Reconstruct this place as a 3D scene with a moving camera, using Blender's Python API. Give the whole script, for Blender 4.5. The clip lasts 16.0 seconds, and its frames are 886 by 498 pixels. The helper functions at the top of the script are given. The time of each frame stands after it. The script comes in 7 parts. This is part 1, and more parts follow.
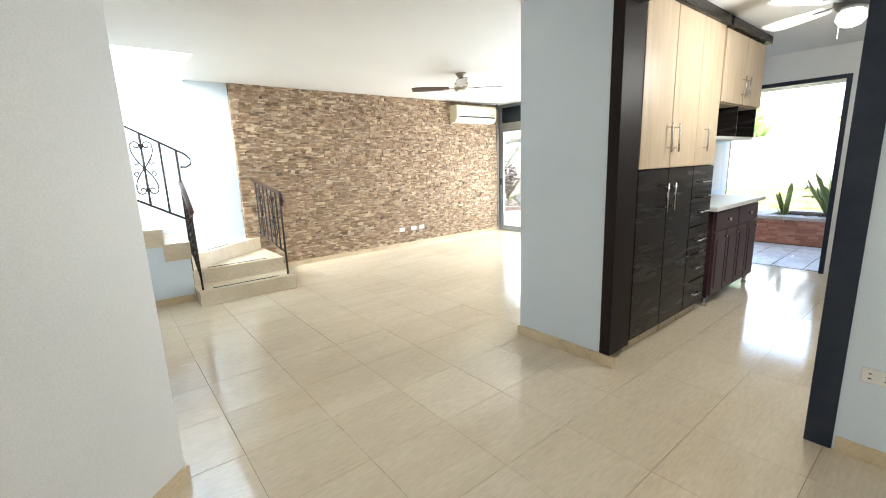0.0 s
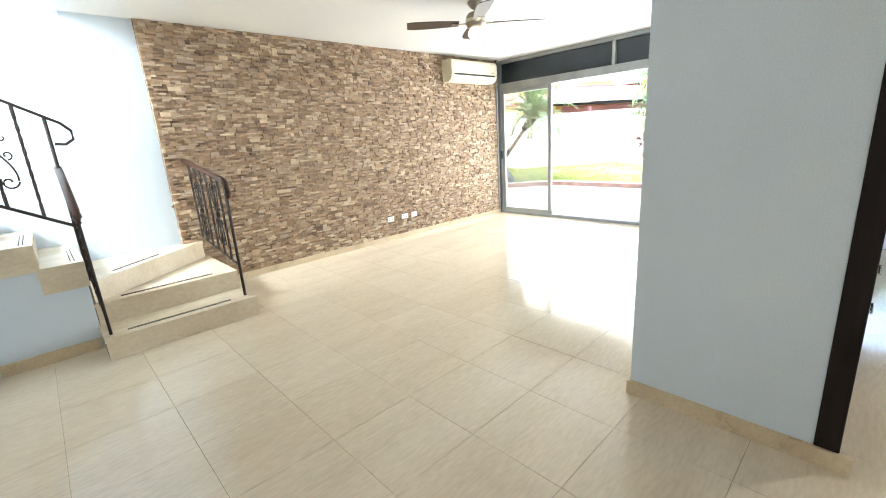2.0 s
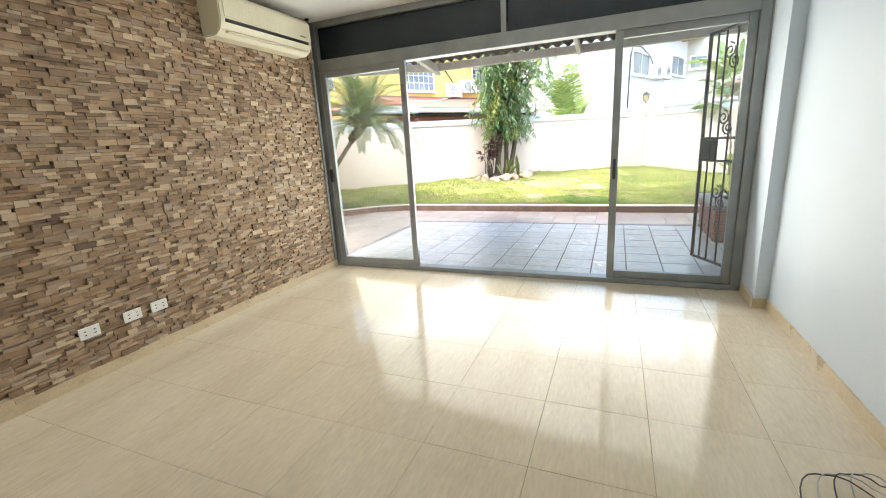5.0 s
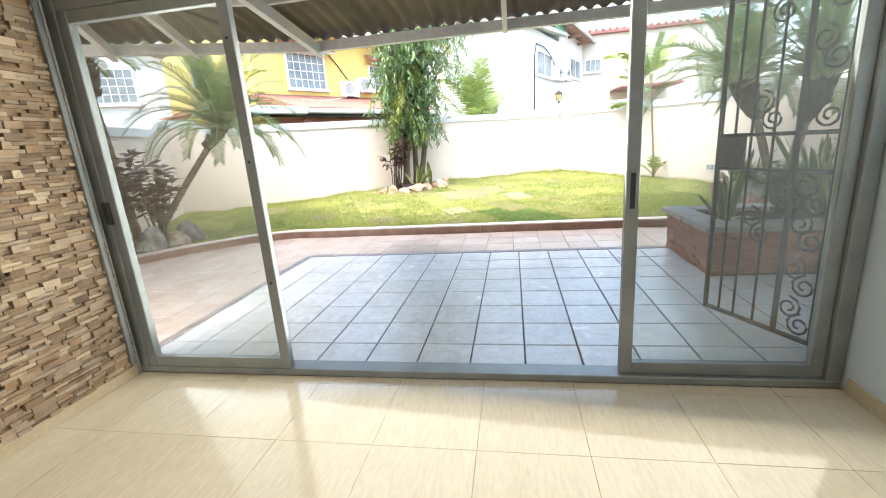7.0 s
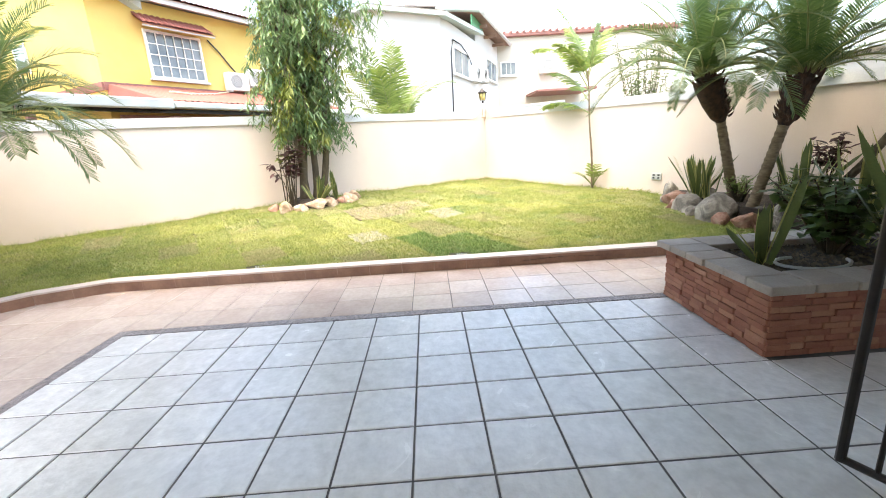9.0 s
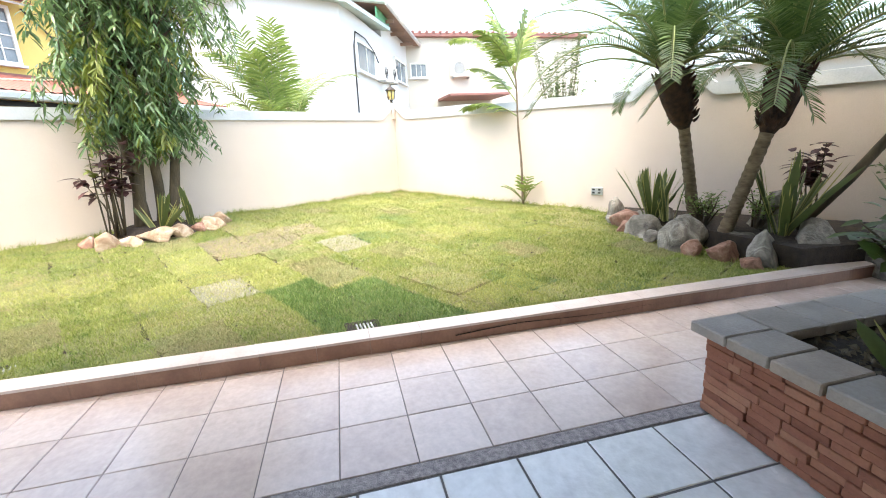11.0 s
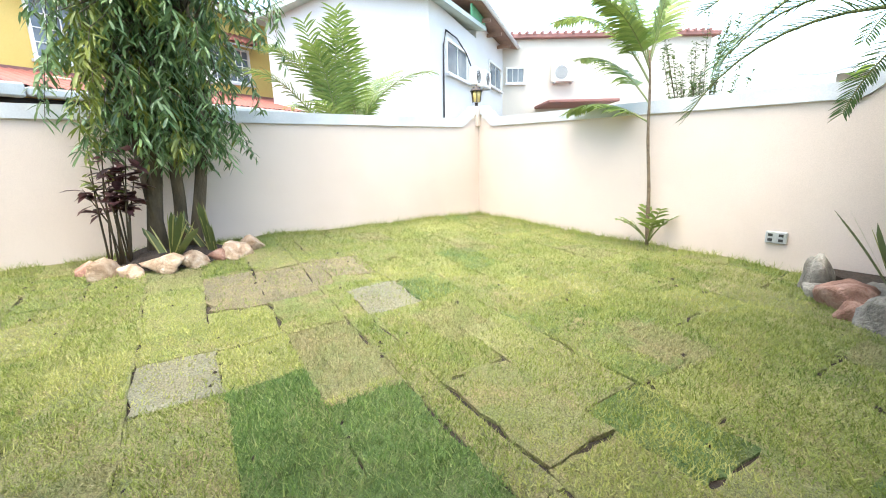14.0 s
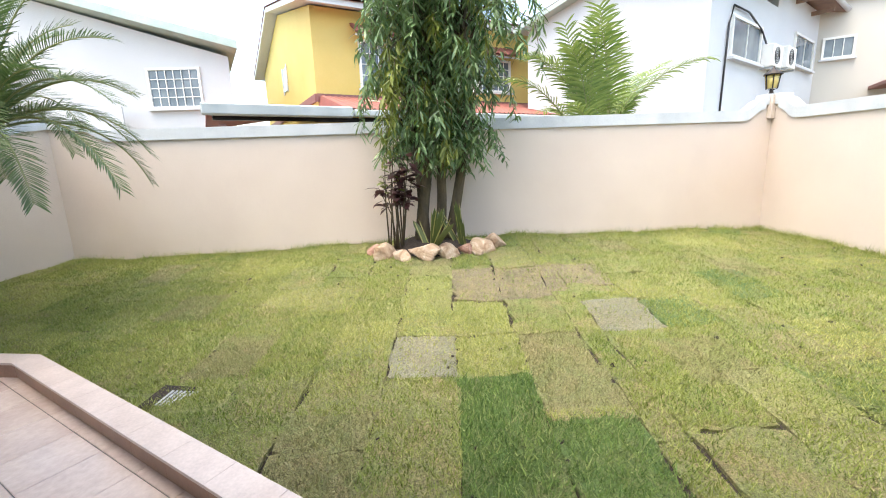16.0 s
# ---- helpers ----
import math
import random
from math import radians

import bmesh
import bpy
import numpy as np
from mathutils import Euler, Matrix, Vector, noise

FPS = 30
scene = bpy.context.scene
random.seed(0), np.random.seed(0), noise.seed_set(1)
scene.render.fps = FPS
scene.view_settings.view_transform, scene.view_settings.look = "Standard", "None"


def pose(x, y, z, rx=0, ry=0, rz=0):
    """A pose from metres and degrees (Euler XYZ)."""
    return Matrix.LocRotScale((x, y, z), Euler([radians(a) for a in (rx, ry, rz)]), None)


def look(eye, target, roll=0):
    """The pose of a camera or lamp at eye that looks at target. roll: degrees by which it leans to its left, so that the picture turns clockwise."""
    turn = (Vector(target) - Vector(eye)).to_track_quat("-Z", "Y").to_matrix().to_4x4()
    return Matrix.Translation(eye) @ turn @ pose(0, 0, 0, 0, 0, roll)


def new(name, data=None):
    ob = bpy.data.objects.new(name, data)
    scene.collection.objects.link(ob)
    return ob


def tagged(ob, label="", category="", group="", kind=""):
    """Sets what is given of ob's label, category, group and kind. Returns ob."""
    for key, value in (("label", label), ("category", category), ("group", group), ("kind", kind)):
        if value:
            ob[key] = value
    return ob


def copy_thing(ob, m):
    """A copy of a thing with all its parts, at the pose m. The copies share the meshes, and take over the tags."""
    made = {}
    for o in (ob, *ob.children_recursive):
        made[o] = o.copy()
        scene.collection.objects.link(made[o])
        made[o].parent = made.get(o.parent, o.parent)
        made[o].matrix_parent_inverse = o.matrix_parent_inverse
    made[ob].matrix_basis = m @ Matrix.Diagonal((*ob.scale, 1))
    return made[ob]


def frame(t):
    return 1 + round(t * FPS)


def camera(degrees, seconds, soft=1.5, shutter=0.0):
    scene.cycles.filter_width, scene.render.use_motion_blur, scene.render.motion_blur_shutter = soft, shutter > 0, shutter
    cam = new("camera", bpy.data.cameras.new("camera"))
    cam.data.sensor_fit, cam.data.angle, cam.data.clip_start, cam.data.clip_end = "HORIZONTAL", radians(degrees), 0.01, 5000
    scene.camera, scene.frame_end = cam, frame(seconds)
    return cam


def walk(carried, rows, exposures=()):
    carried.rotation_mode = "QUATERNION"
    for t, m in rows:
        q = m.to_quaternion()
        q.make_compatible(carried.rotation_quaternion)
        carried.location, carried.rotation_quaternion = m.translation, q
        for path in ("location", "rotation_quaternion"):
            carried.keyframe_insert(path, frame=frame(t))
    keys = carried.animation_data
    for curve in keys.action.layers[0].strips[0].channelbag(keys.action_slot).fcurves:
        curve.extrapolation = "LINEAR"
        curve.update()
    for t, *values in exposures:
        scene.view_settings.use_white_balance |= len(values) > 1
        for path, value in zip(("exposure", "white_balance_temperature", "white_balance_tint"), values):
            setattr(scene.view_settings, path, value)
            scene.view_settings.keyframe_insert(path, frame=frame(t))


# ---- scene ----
cam = camera(93.1, 16.0, soft=1.0)
METRES, EYE, TILT, LEAN, TURN = 12.4, 1.52, 0.0, 0.0, -38.7
ROWS = [
    (0.0, 0.0, 0.0, 0.0, -0.4, -11.46, 1.97),
    (0.5, -0.0058, 0.027, -0.0022, 0.72, -12.57, 2.35),
    (1.0, -0.0209, 0.0593, -0.0037, -0.11, -13.05, 2.7),
    (1.5, -0.0311, 0.0906, -0.005, -1.98, -13.81, 3.17),
    (2.0, -0.0397, 0.1263, -0.0056, -5.41, -14.72, 3.6),
    (2.5, -0.0473, 0.1622, -0.0055, -10.59, -14.38, 3.47),
    (3.0, -0.0397, 0.2023, -0.0078, -14.21, -14.71, 3.67),
    (3.5, -0.0334, 0.2435, -0.0102, -18.6, -14.42, 3.34),
    (4.0, -0.0239, 0.2838, -0.0105, -22.22, -14.31, 3.05),
    (6.5, 0.0683, 0.4699, -0.0127, -39.55, -14.06, 4.01),
    (7.0, 0.0945, 0.4986, -0.0119, -42.28, -14.29, 4.0),
    (7.5, 0.1199, 0.5281, -0.0117, -45.33, -14.54, 3.82),
    (8.0, 0.1493, 0.5542, -0.0125, -47.77, -14.51, 3.8),
    (8.5, 0.1776, 0.5803, -0.0128, -50.71, -14.38, 3.61),
    (9.0, 0.2071, 0.6045, -0.0124, -53.52, -14.49, 3.5),
    (9.5, 0.2358, 0.6241, -0.011, -56.39, -14.7, 3.46),
    (10.0, 0.2648, 0.6458, -0.0134, -59.95, -14.61, 3.19),
    (12.5, 0.4285, 0.7108, -0.0105, -67.63, -14.32, 2.61),
    (13.0, 0.4504, 0.7253, -0.0108, -64.78, -13.74, 2.05),
    (13.5, 0.4607, 0.7354, -0.0103, -59.32, -13.22, 1.7),
    (14.0, 0.4658, 0.7396, -0.0097, -52.85, -12.67, 1.46),
    (14.5, 0.4679, 0.7413, -0.0095, -45.05, -12.13, 1.6),
    (15.0, 0.4674, 0.743, -0.0086, -36.96, -11.82, 1.76),
    (15.5, 0.4689, 0.7433, -0.008, -29.03, -11.59, 1.93),
    (16.0, 0.4686, 0.7461, -0.0078, -20.94, -11.5, 2.03),
]
walk(cam, [(t, pose(0, 0, EYE, TILT, LEAN, TURN) @ pose(METRES * x, METRES * y, METRES * z, 90 + pitch, roll, yaw)) for t, x, y, z, yaw, pitch, roll in ROWS],
     exposures=[(0.0, 4.85, 6350, 6), (1.5, 4.78, 6350, 6), (2.5, 4.58, 6400, 6), (3.5, 4.05, 6700, 6), (4.2, 3.7, 7000, 7), (6.3, 3.34, 6950, 4), (7.5, 3.34, 7400, 6), (9.0, 3.15, 7800, 7), (10.5, 3.05, 7500, 6), (12.5, 2.92, 6950, 4), (13.5, 2.88, 6850, 3), (14.5, 2.58, 6950, 4), (16.0, 2.47, 7250, 6)])

# ---- world, sun, large lights ----
world = bpy.data.worlds.new("sky")
scene.world = world
world.use_nodes = True
wn = world.node_tree.nodes
sky_tex = wn.new("ShaderNodeTexSky")
sky_tex.sky_type = "NISHITA"
sky_tex.sun_disc = False
sky_tex.sun_elevation = radians(75)
sky_tex.sun_rotation = radians(-68)
sky_tex.dust_density = 3.0
world.node_tree.links.new(sky_tex.outputs[0], wn["Background"].inputs[0])
wn["Background"].inputs[1].default_value = 0.15
sun = new("sun", bpy.data.lights.new("sun", "SUN"))
sun.data.energy, sun.data.angle, sun.data.color = 0.6, radians(75), (1.0, 0.95, 0.86)
sun.matrix_world = look((-12, 5, 50), (0, 0, 0))


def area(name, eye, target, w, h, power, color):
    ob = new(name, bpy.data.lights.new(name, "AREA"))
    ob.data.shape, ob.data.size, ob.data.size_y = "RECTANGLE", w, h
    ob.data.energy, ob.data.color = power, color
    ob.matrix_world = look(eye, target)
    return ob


# Added fill lamps behind the camera, for windows only assumed there.
area("fill_light_front", (-2.55, 0.6, 1.6), (3.0, 2.2, 1.2), 3.2, 1.9, 2.4, (1.0, 0.97, 0.92))
area("fill_light_side", (1.2, -2.5, 1.7), (2.2, 3.0, 1.2), 3.0, 1.8, 0.7, (1.0, 0.97, 0.92))

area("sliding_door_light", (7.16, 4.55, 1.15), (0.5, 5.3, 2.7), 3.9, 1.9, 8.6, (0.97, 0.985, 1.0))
# Added fill lamp high in the stairwell; a window there is only assumed.
area("fill_light_stairs", (-2.6, 6.0, 3.7), (3.5, 4.6, 0.8), 1.4, 1.6, 40, (0.94, 0.97, 1.0))


def bulb(name, place, power, radius):
    ob = new(name, bpy.data.lights.new(name, "POINT"))
    ob.data.energy, ob.data.color, ob.data.shadow_soft_size = power, (1.0, 0.97, 0.93), radius
    ob.location = place
    return ob


bulb("kitchen_lamp_bulb", (3.99, 0.62, 2.24), 2.5, 0.08)

# ---- materials ----


def rgb(c):
    return (c[0], c[1], c[2], 1.0)


def noise_node(nt, coord, scale, detail=4.0, rough=0.55, distortion=0.0):
    n = nt.nodes.new("ShaderNodeTexNoise")
    n.inputs["Scale"].default_value = scale
    n.inputs["Detail"].default_value = detail
    n.inputs["Roughness"].default_value = rough
    n.inputs["Distortion"].default_value = distortion
    nt.links.new(coord, n.inputs["Vector"])
    return n


def ramp(nt, fac, stops):
    r = nt.nodes.new("ShaderNodeValToRGB")
    while len(r.color_ramp.elements) < len(stops):
        r.color_ramp.elements.new(0.5)
    for e, (p, c) in zip(r.color_ramp.elements, stops):
        e.position, e.color = p, rgb(c)
    nt.links.new(fac, r.inputs[0])
    return r.outputs[0]


def mix(nt, fac, a, b, mode="MIX"):
    m = nt.nodes.new("ShaderNodeMix")
    m.data_type, m.blend_type = "RGBA", mode
    for sock, v in ((m.inputs[0], fac), (m.inputs[6], a), (m.inputs[7], b)):
        if isinstance(v, (int, float)):
            sock.default_value = v
        elif isinstance(v, tuple):
            sock.default_value = rgb(v)
        else:
            nt.links.new(v, sock)
    return m.outputs[2]


def material(name, stops, scale=3.0, fine=60.0, rough=0.5, metal=0.0, bump=0.15, bump_dist=0.004, stretch=(1, 1, 1), rnd="", rnd_stops=None, rnd_mix=0.5, coat=0.0, rough_var=0.12, distortion=0.0, trans=0.0):
    """A surface with broad and fine variation. stops: ramp of the broad noise. rnd: "object" or "island" picks a colour for each piece."""
    m = bpy.data.materials.new(name)
    m.use_nodes = True
    nt = m.node_tree
    b = nt.nodes["Principled BSDF"]
    geo = nt.nodes.new("ShaderNodeNewGeometry")
    mp = nt.nodes.new("ShaderNodeMapping")
    mp.inputs["Scale"].default_value = stretch
    nt.links.new(geo.outputs["Position"], mp.inputs["Vector"])
    co = mp.outputs[0]
    n1 = noise_node(nt, co, scale, 5.0, 0.55, distortion)
    n2 = noise_node(nt, co, fine, 3.0)
    col = ramp(nt, n1.outputs[0], stops)
    if rnd:
        if rnd == "object":
            src = nt.nodes.new("ShaderNodeObjectInfo").outputs["Random"]
        else:
            src = geo.outputs["Random Per Island"]
        col = mix(nt, rnd_mix, col, ramp(nt, src, rnd_stops))
    fine_col = ramp(nt, n2.outputs[0], [(0.25, (0.72, 0.72, 0.72)), (0.75, (1.0, 1.0, 1.0))])
    col = mix(nt, 0.6, col, fine_col, "MULTIPLY")
    nt.links.new(col, b.inputs["Base Color"])
    b.inputs["Metallic"].default_value = metal
    mr = nt.nodes.new("ShaderNodeMapRange")
    mr.inputs["To Min"].default_value = max(0.02, rough - rough_var)
    mr.inputs["To Max"].default_value = min(1.0, rough + rough_var)
    nt.links.new(n1.outputs[0], mr.inputs["Value"])
    nt.links.new(mr.outputs[0], b.inputs["Roughness"])
    if coat:
        b.inputs["Coat Weight"].default_value = coat
        b.inputs["Coat Roughness"].default_value = 0.08
    if trans:
        b.inputs["Subsurface Weight"].default_value = 0.0
        tr = nt.nodes.new("ShaderNodeBsdfTranslucent")
        nt.links.new(col, tr.inputs["Color"])
        ms = nt.nodes.new("ShaderNodeMixShader")
        ms.inputs[0].default_value = trans
        nt.links.new(b.outputs[0], ms.inputs[1])
        nt.links.new(tr.outputs[0], ms.inputs[2])
        nt.links.new(ms.outputs[0], nt.nodes["Material Output"].inputs["Surface"])
    if bump:
        bp = nt.nodes.new("ShaderNodeBump")
        bp.inputs["Strength"].default_value = bump
        bp.inputs["Distance"].default_value = bump_dist
        nt.links.new(n2.outputs[0], bp.inputs["Height"])
        nt.links.new(bp.outputs[0], b.inputs["Normal"])
    return m


def matt(m, level):
    m.node_tree.nodes["Principled BSDF"].inputs["Specular IOR Level"].default_value = level


def two(a, b, lo=0.3, hi=0.7):
    return [(lo, a), (hi, b)]


M_WALL = material("pale_blue_wall_paint", two((0.62, 0.70, 0.78), (0.70, 0.77, 0.83)), 1.2, 180, 0.55, bump=0.08, bump_dist=0.002)
M_WALLW = material("white_wall_paint", two((0.74, 0.75, 0.75), (0.80, 0.80, 0.79)), 1.2, 180, 0.5, bump=0.08, bump_dist=0.002)
M_CEIL = material("white_ceiling_paint", two((0.78, 0.77, 0.75), (0.84, 0.83, 0.80)), 0.8, 150, 0.7, bump=0.1, bump_dist=0.002)
TILE_STOPS = [(0.0, (0.66, 0.555, 0.41)), (0.5, (0.71, 0.61, 0.46)), (1.0, (0.75, 0.655, 0.505))]


def floor_tile(name, rnd):
    return material(name, two((0.64, 0.535, 0.39), (0.77, 0.67, 0.52)), 2.2, 26, 0.12, bump=0.015, stretch=(0.5, 2.2, 1), rnd=rnd, rnd_stops=TILE_STOPS, rnd_mix=0.45, rough_var=0.05, distortion=0.6)


M_TILE = floor_tile("polished_cream_floor_tile", "object")
M_TILEJ = floor_tile("polished_cream_floor_tile_far", "island")
M_GROUT = material("tan_grout", two((0.40, 0.32, 0.22), (0.50, 0.41, 0.29)), 9, 200, 0.8)
M_BASE = material("cream_tile_skirting", two((0.58, 0.46, 0.30), (0.68, 0.56, 0.38)), 5, 60, 0.3)
STONE_STOPS = [(0.0, (0.06, 0.032, 0.02)), (0.15, (0.40, 0.25, 0.135)), (0.3, (0.17, 0.105, 0.064)), (0.45, (0.54, 0.38, 0.24)), (0.6, (0.27, 0.17, 0.105)), (0.75, (0.44, 0.345, 0.265)), (0.88, (0.74, 0.58, 0.39)), (1.0, (0.22, 0.14, 0.09))]


def ledger(name, rnd):
    return material(name, two((0.19, 0.12, 0.072), (0.58, 0.43, 0.29)), 14, 120, 0.75, bump=0.6, bump_dist=0.006, rnd=rnd, rnd_stops=STONE_STOPS, rnd_mix=0.72)


M_STONE = ledger("split_stone_cladding", "object")
M_STONEJ = ledger("split_stone_cladding_far", "island")
M_STONEBACK = material("dark_mortar", two((0.05, 0.035, 0.025), (0.09, 0.065, 0.045)), 8, 90, 0.9)
M_ALU = material("grey_aluminium_frame", two((0.26, 0.28, 0.28), (0.36, 0.38, 0.38)), 4, 150, 0.4, 0.5, bump=0.05)
M_DARKGLASS = material("dark_transom_panel", two((0.008, 0.016, 0.026), (0.016, 0.028, 0.04)), 2, 40, 0.22, 0.0, bump=0.05)
M_IRON = material("dark_wrought_iron", two((0.025, 0.020, 0.018), (0.05, 0.038, 0.032)), 12, 150, 0.5, 0.5, bump=0.25)
M_RAIL = material("dark_stained_wood", two((0.035, 0.014, 0.010), (0.075, 0.03, 0.02)), 8, 120, 0.35, stretch=(6, 1, 1))
M_DARKCAB = material("espresso_laminate", two((0.010, 0.008, 0.008), (0.020, 0.016, 0.015)), 3, 60, 0.26, stretch=(1, 1, 8))
M_WENGE = material("dark_brown_door_trim", two((0.010, 0.007, 0.006), (0.020, 0.013, 0.011)), 4, 80, 0.5, stretch=(8, 8, 1))
M_OAK = material("pale_oak_laminate", two((0.50, 0.38, 0.25), (0.64, 0.51, 0.36)), 2.5, 60, 0.42, stretch=(7, 7, 0.5), distortion=0.8)
M_MAROON = material("dark_maroon_cabinet_paint", two((0.045, 0.016, 0.022), (0.075, 0.03, 0.038)), 4, 90, 0.35)
M_CHROME = material("brushed_steel", two((0.55, 0.55, 0.54), (0.68, 0.68, 0.67)), 10, 200, 0.25, 1.0, bump=0.03)
M_WHITEPL = material("white_plastic", two((0.76, 0.76, 0.72), (0.82, 0.82, 0.79)), 6, 120, 0.35, bump=0.03)
M_CREAMPL = material("aged_cream_plastic", two((0.70, 0.64, 0.46), (0.78, 0.73, 0.57)), 4, 100, 0.35, bump=0.03)
M_DARKPL = material("dark_plastic", two((0.02, 0.02, 0.022), (0.04, 0.04, 0.042)), 6, 120, 0.4, bump=0.05)
M_FANWOOD = material("dark_walnut_blade", two((0.05, 0.032, 0.024), (0.10, 0.066, 0.048)), 5, 90, 0.35, stretch=(1, 5, 1))
M_STEEL = material("antique_nickel", two((0.36, 0.31, 0.25), (0.48, 0.42, 0.35)), 10, 120, 0.35, 0.9)
M_MARBLE = material("cream_stair_tile", two((0.62, 0.51, 0.36), (0.76, 0.67, 0.52)), 2.6, 40, 0.18, stretch=(0.6, 2, 1), bump=0.03, distortion=0.7)
for m in (M_DARKCAB, M_WENGE):
    matt(m, 0.16)
M_WHITEDOOR = material("white_door_paint", two((0.76, 0.76, 0.74), (0.83, 0.83, 0.81)), 2, 120, 0.32, bump=0.04)
M_BROWNDOOR = material("varnished_mahogany", two((0.10, 0.035, 0.018), (0.19, 0.075, 0.038)), 3, 60, 0.28, stretch=(8, 8, 1))
M_GREYFRAME = material("slate_blue_door_frame", two((0.016, 0.022, 0.038), (0.030, 0.038, 0.055)), 4, 90, 0.4)
matt(M_GREYFRAME, 0.2)
M_POST = material("grey_painted_door_post", two((0.17, 0.18, 0.20), (0.24, 0.25, 0.27)), 4, 90, 0.4)
M_SALMON = material("pale_salmon_render", two((0.66, 0.55, 0.475), (0.74, 0.635, 0.555)), 0.7, 120, 0.8, bump=0.25, bump_dist=0.004)
M_COPING = material("weathered_white_coping", two((0.50, 0.53, 0.56), (0.66, 0.68, 0.69)), 2.5, 70, 0.7, bump=0.3)
M_PATIO = material("white_textured_patio_tile", two((0.60, 0.60, 0.60), (0.86, 0.86, 0.85)), 5, 22, 0.23, bump=0.6, bump_dist=0.006, rnd="object", rnd_stops=two((0.68, 0.68, 0.68), (0.80, 0.80, 0.80), 0, 1), rnd_mix=0.5, distortion=1.2)
M_PINK = material("pale_terracotta_patio_tile", two((0.50, 0.385, 0.335), (0.66, 0.55, 0.495)), 3, 30, 0.18, bump=0.2, rnd="object", rnd_stops=two((0.50, 0.385, 0.335), (0.64, 0.53, 0.475), 0, 1), rnd_mix=0.5)
M_PGROUT = material("dark_patio_grout", two((0.08, 0.075, 0.075), (0.15, 0.14, 0.135)), 6, 150, 0.85)
M_PEBBLE = material("grey_pebble_border", two((0.16, 0.14, 0.15), (0.42, 0.37, 0.36)), 40, 160, 0.5, bump=0.8, bump_dist=0.01)
M_KERBF = material("brown_kerb_tile", two((0.20, 0.10, 0.065), (0.33, 0.18, 0.12)), 5, 60, 0.4)
M_KERBT = material("pale_pink_kerb_tile", two((0.50, 0.405, 0.36), (0.63, 0.53, 0.48)), 5, 60, 0.35)
M_SOIL = material("dark_moist_soil", two((0.02, 0.014, 0.010), (0.06, 0.042, 0.03)), 14, 120, 0.95, bump=0.9, bump_dist=0.02)
M_GROUND = material("dry_earth_ground", two((0.13, 0.10, 0.06), (0.22, 0.18, 0.11)), 0.8, 60, 0.95, bump=0.5)
GRASS_STOPS = [(0.0, (0.15, 0.21, 0.055)), (0.2, (0.25, 0.28, 0.09)), (0.4, (0.29, 0.31, 0.12)), (0.6, (0.20, 0.255, 0.07)), (0.8, (0.31, 0.30, 0.16)), (1.0, (0.23, 0.28, 0.09))]


def turf(name, stops, dry, rnd_mix, specks=0.92):
    """Close-cropped grass: blades, thin brown places and dark specks of soil."""
    m = material(name, stops, 1.6, 260, 0.9, bump=1.0, bump_dist=0.02, rnd="object", rnd_stops=GRASS_STOPS, rnd_mix=rnd_mix)
    nt = m.node_tree
    b = nt.nodes["Principled BSDF"]
    col = b.inputs["Base Color"].links[0].from_socket
    geo = nt.nodes.new("ShaderNodeNewGeometry").outputs["Position"]
    mid = noise_node(nt, geo, 4.5, 7.0, 0.72, 0.6)
    f = ramp(nt, mid.outputs[0], [(0.44, (0, 0, 0)), (0.66, (dry, dry, dry))])
    col = mix(nt, f, col, (0.33, 0.27, 0.15))
    spk = noise_node(nt, geo, 14.0, 8.0, 0.82, 0.5)
    f = ramp(nt, spk.outputs[0], [(0.56, (0, 0, 0)), (0.70, (specks, specks, specks))])
    col = mix(nt, f, col, (0.06, 0.05, 0.025))
    lit = noise_node(nt, geo, 90.0, 4.0, 0.7)
    f = ramp(nt, lit.outputs[0], [(0.30, (0.38, 0.40, 0.34)), (0.70, (1.5, 1.46, 1.34))])
    col = mix(nt, 1.0, col, f, "MULTIPLY")
    nt.links.new(col, b.inputs["Base Color"])
    return m


M_TURF = turf("short_turf", two((0.15, 0.22, 0.06), (0.30, 0.32, 0.12)), 0.85, 0.65)
M_TURFDARK = turf("lush_green_turf", two((0.07, 0.155, 0.04), (0.145, 0.235, 0.065)), 0.35, 0.1)
M_TURFPALE = turf("pale_yellow_turf", two((0.29, 0.32, 0.11), (0.38, 0.39, 0.18)), 0.45, 0.25)
M_TURFTAN = turf("patchy_tan_turf", two((0.20, 0.25, 0.09), (0.32, 0.31, 0.17)), 0.9, 0.25)
M_TURFDRY = turf("dried_turf", two((0.24, 0.24, 0.185), (0.35, 0.345, 0.28)), 0.4, 0.08, 0.35)
M_TURFBROWN = turf("brown_dead_turf", two((0.20, 0.17, 0.115), (0.33, 0.285, 0.205)), 0.8, 0.05)
M_BLADE = material("grass_blades", [(0.30, (0.12, 0.21, 0.03)), (0.46, (0.29, 0.345, 0.06)), (0.60, (0.39, 0.41, 0.10)), (0.76, (0.36, 0.34, 0.15))], 3.2, 40, 0.7, bump=0, rnd="island", rnd_stops=[(0.0, (0.015, 0.035, 0.007)), (0.3, (0.09, 0.16, 0.028)), (0.55, (0.27, 0.34, 0.08)), (0.86, (0.58, 0.56, 0.27)), (1.0, (0.17, 0.26, 0.05))], rnd_mix=0.5, trans=0.25, distortion=0.8)
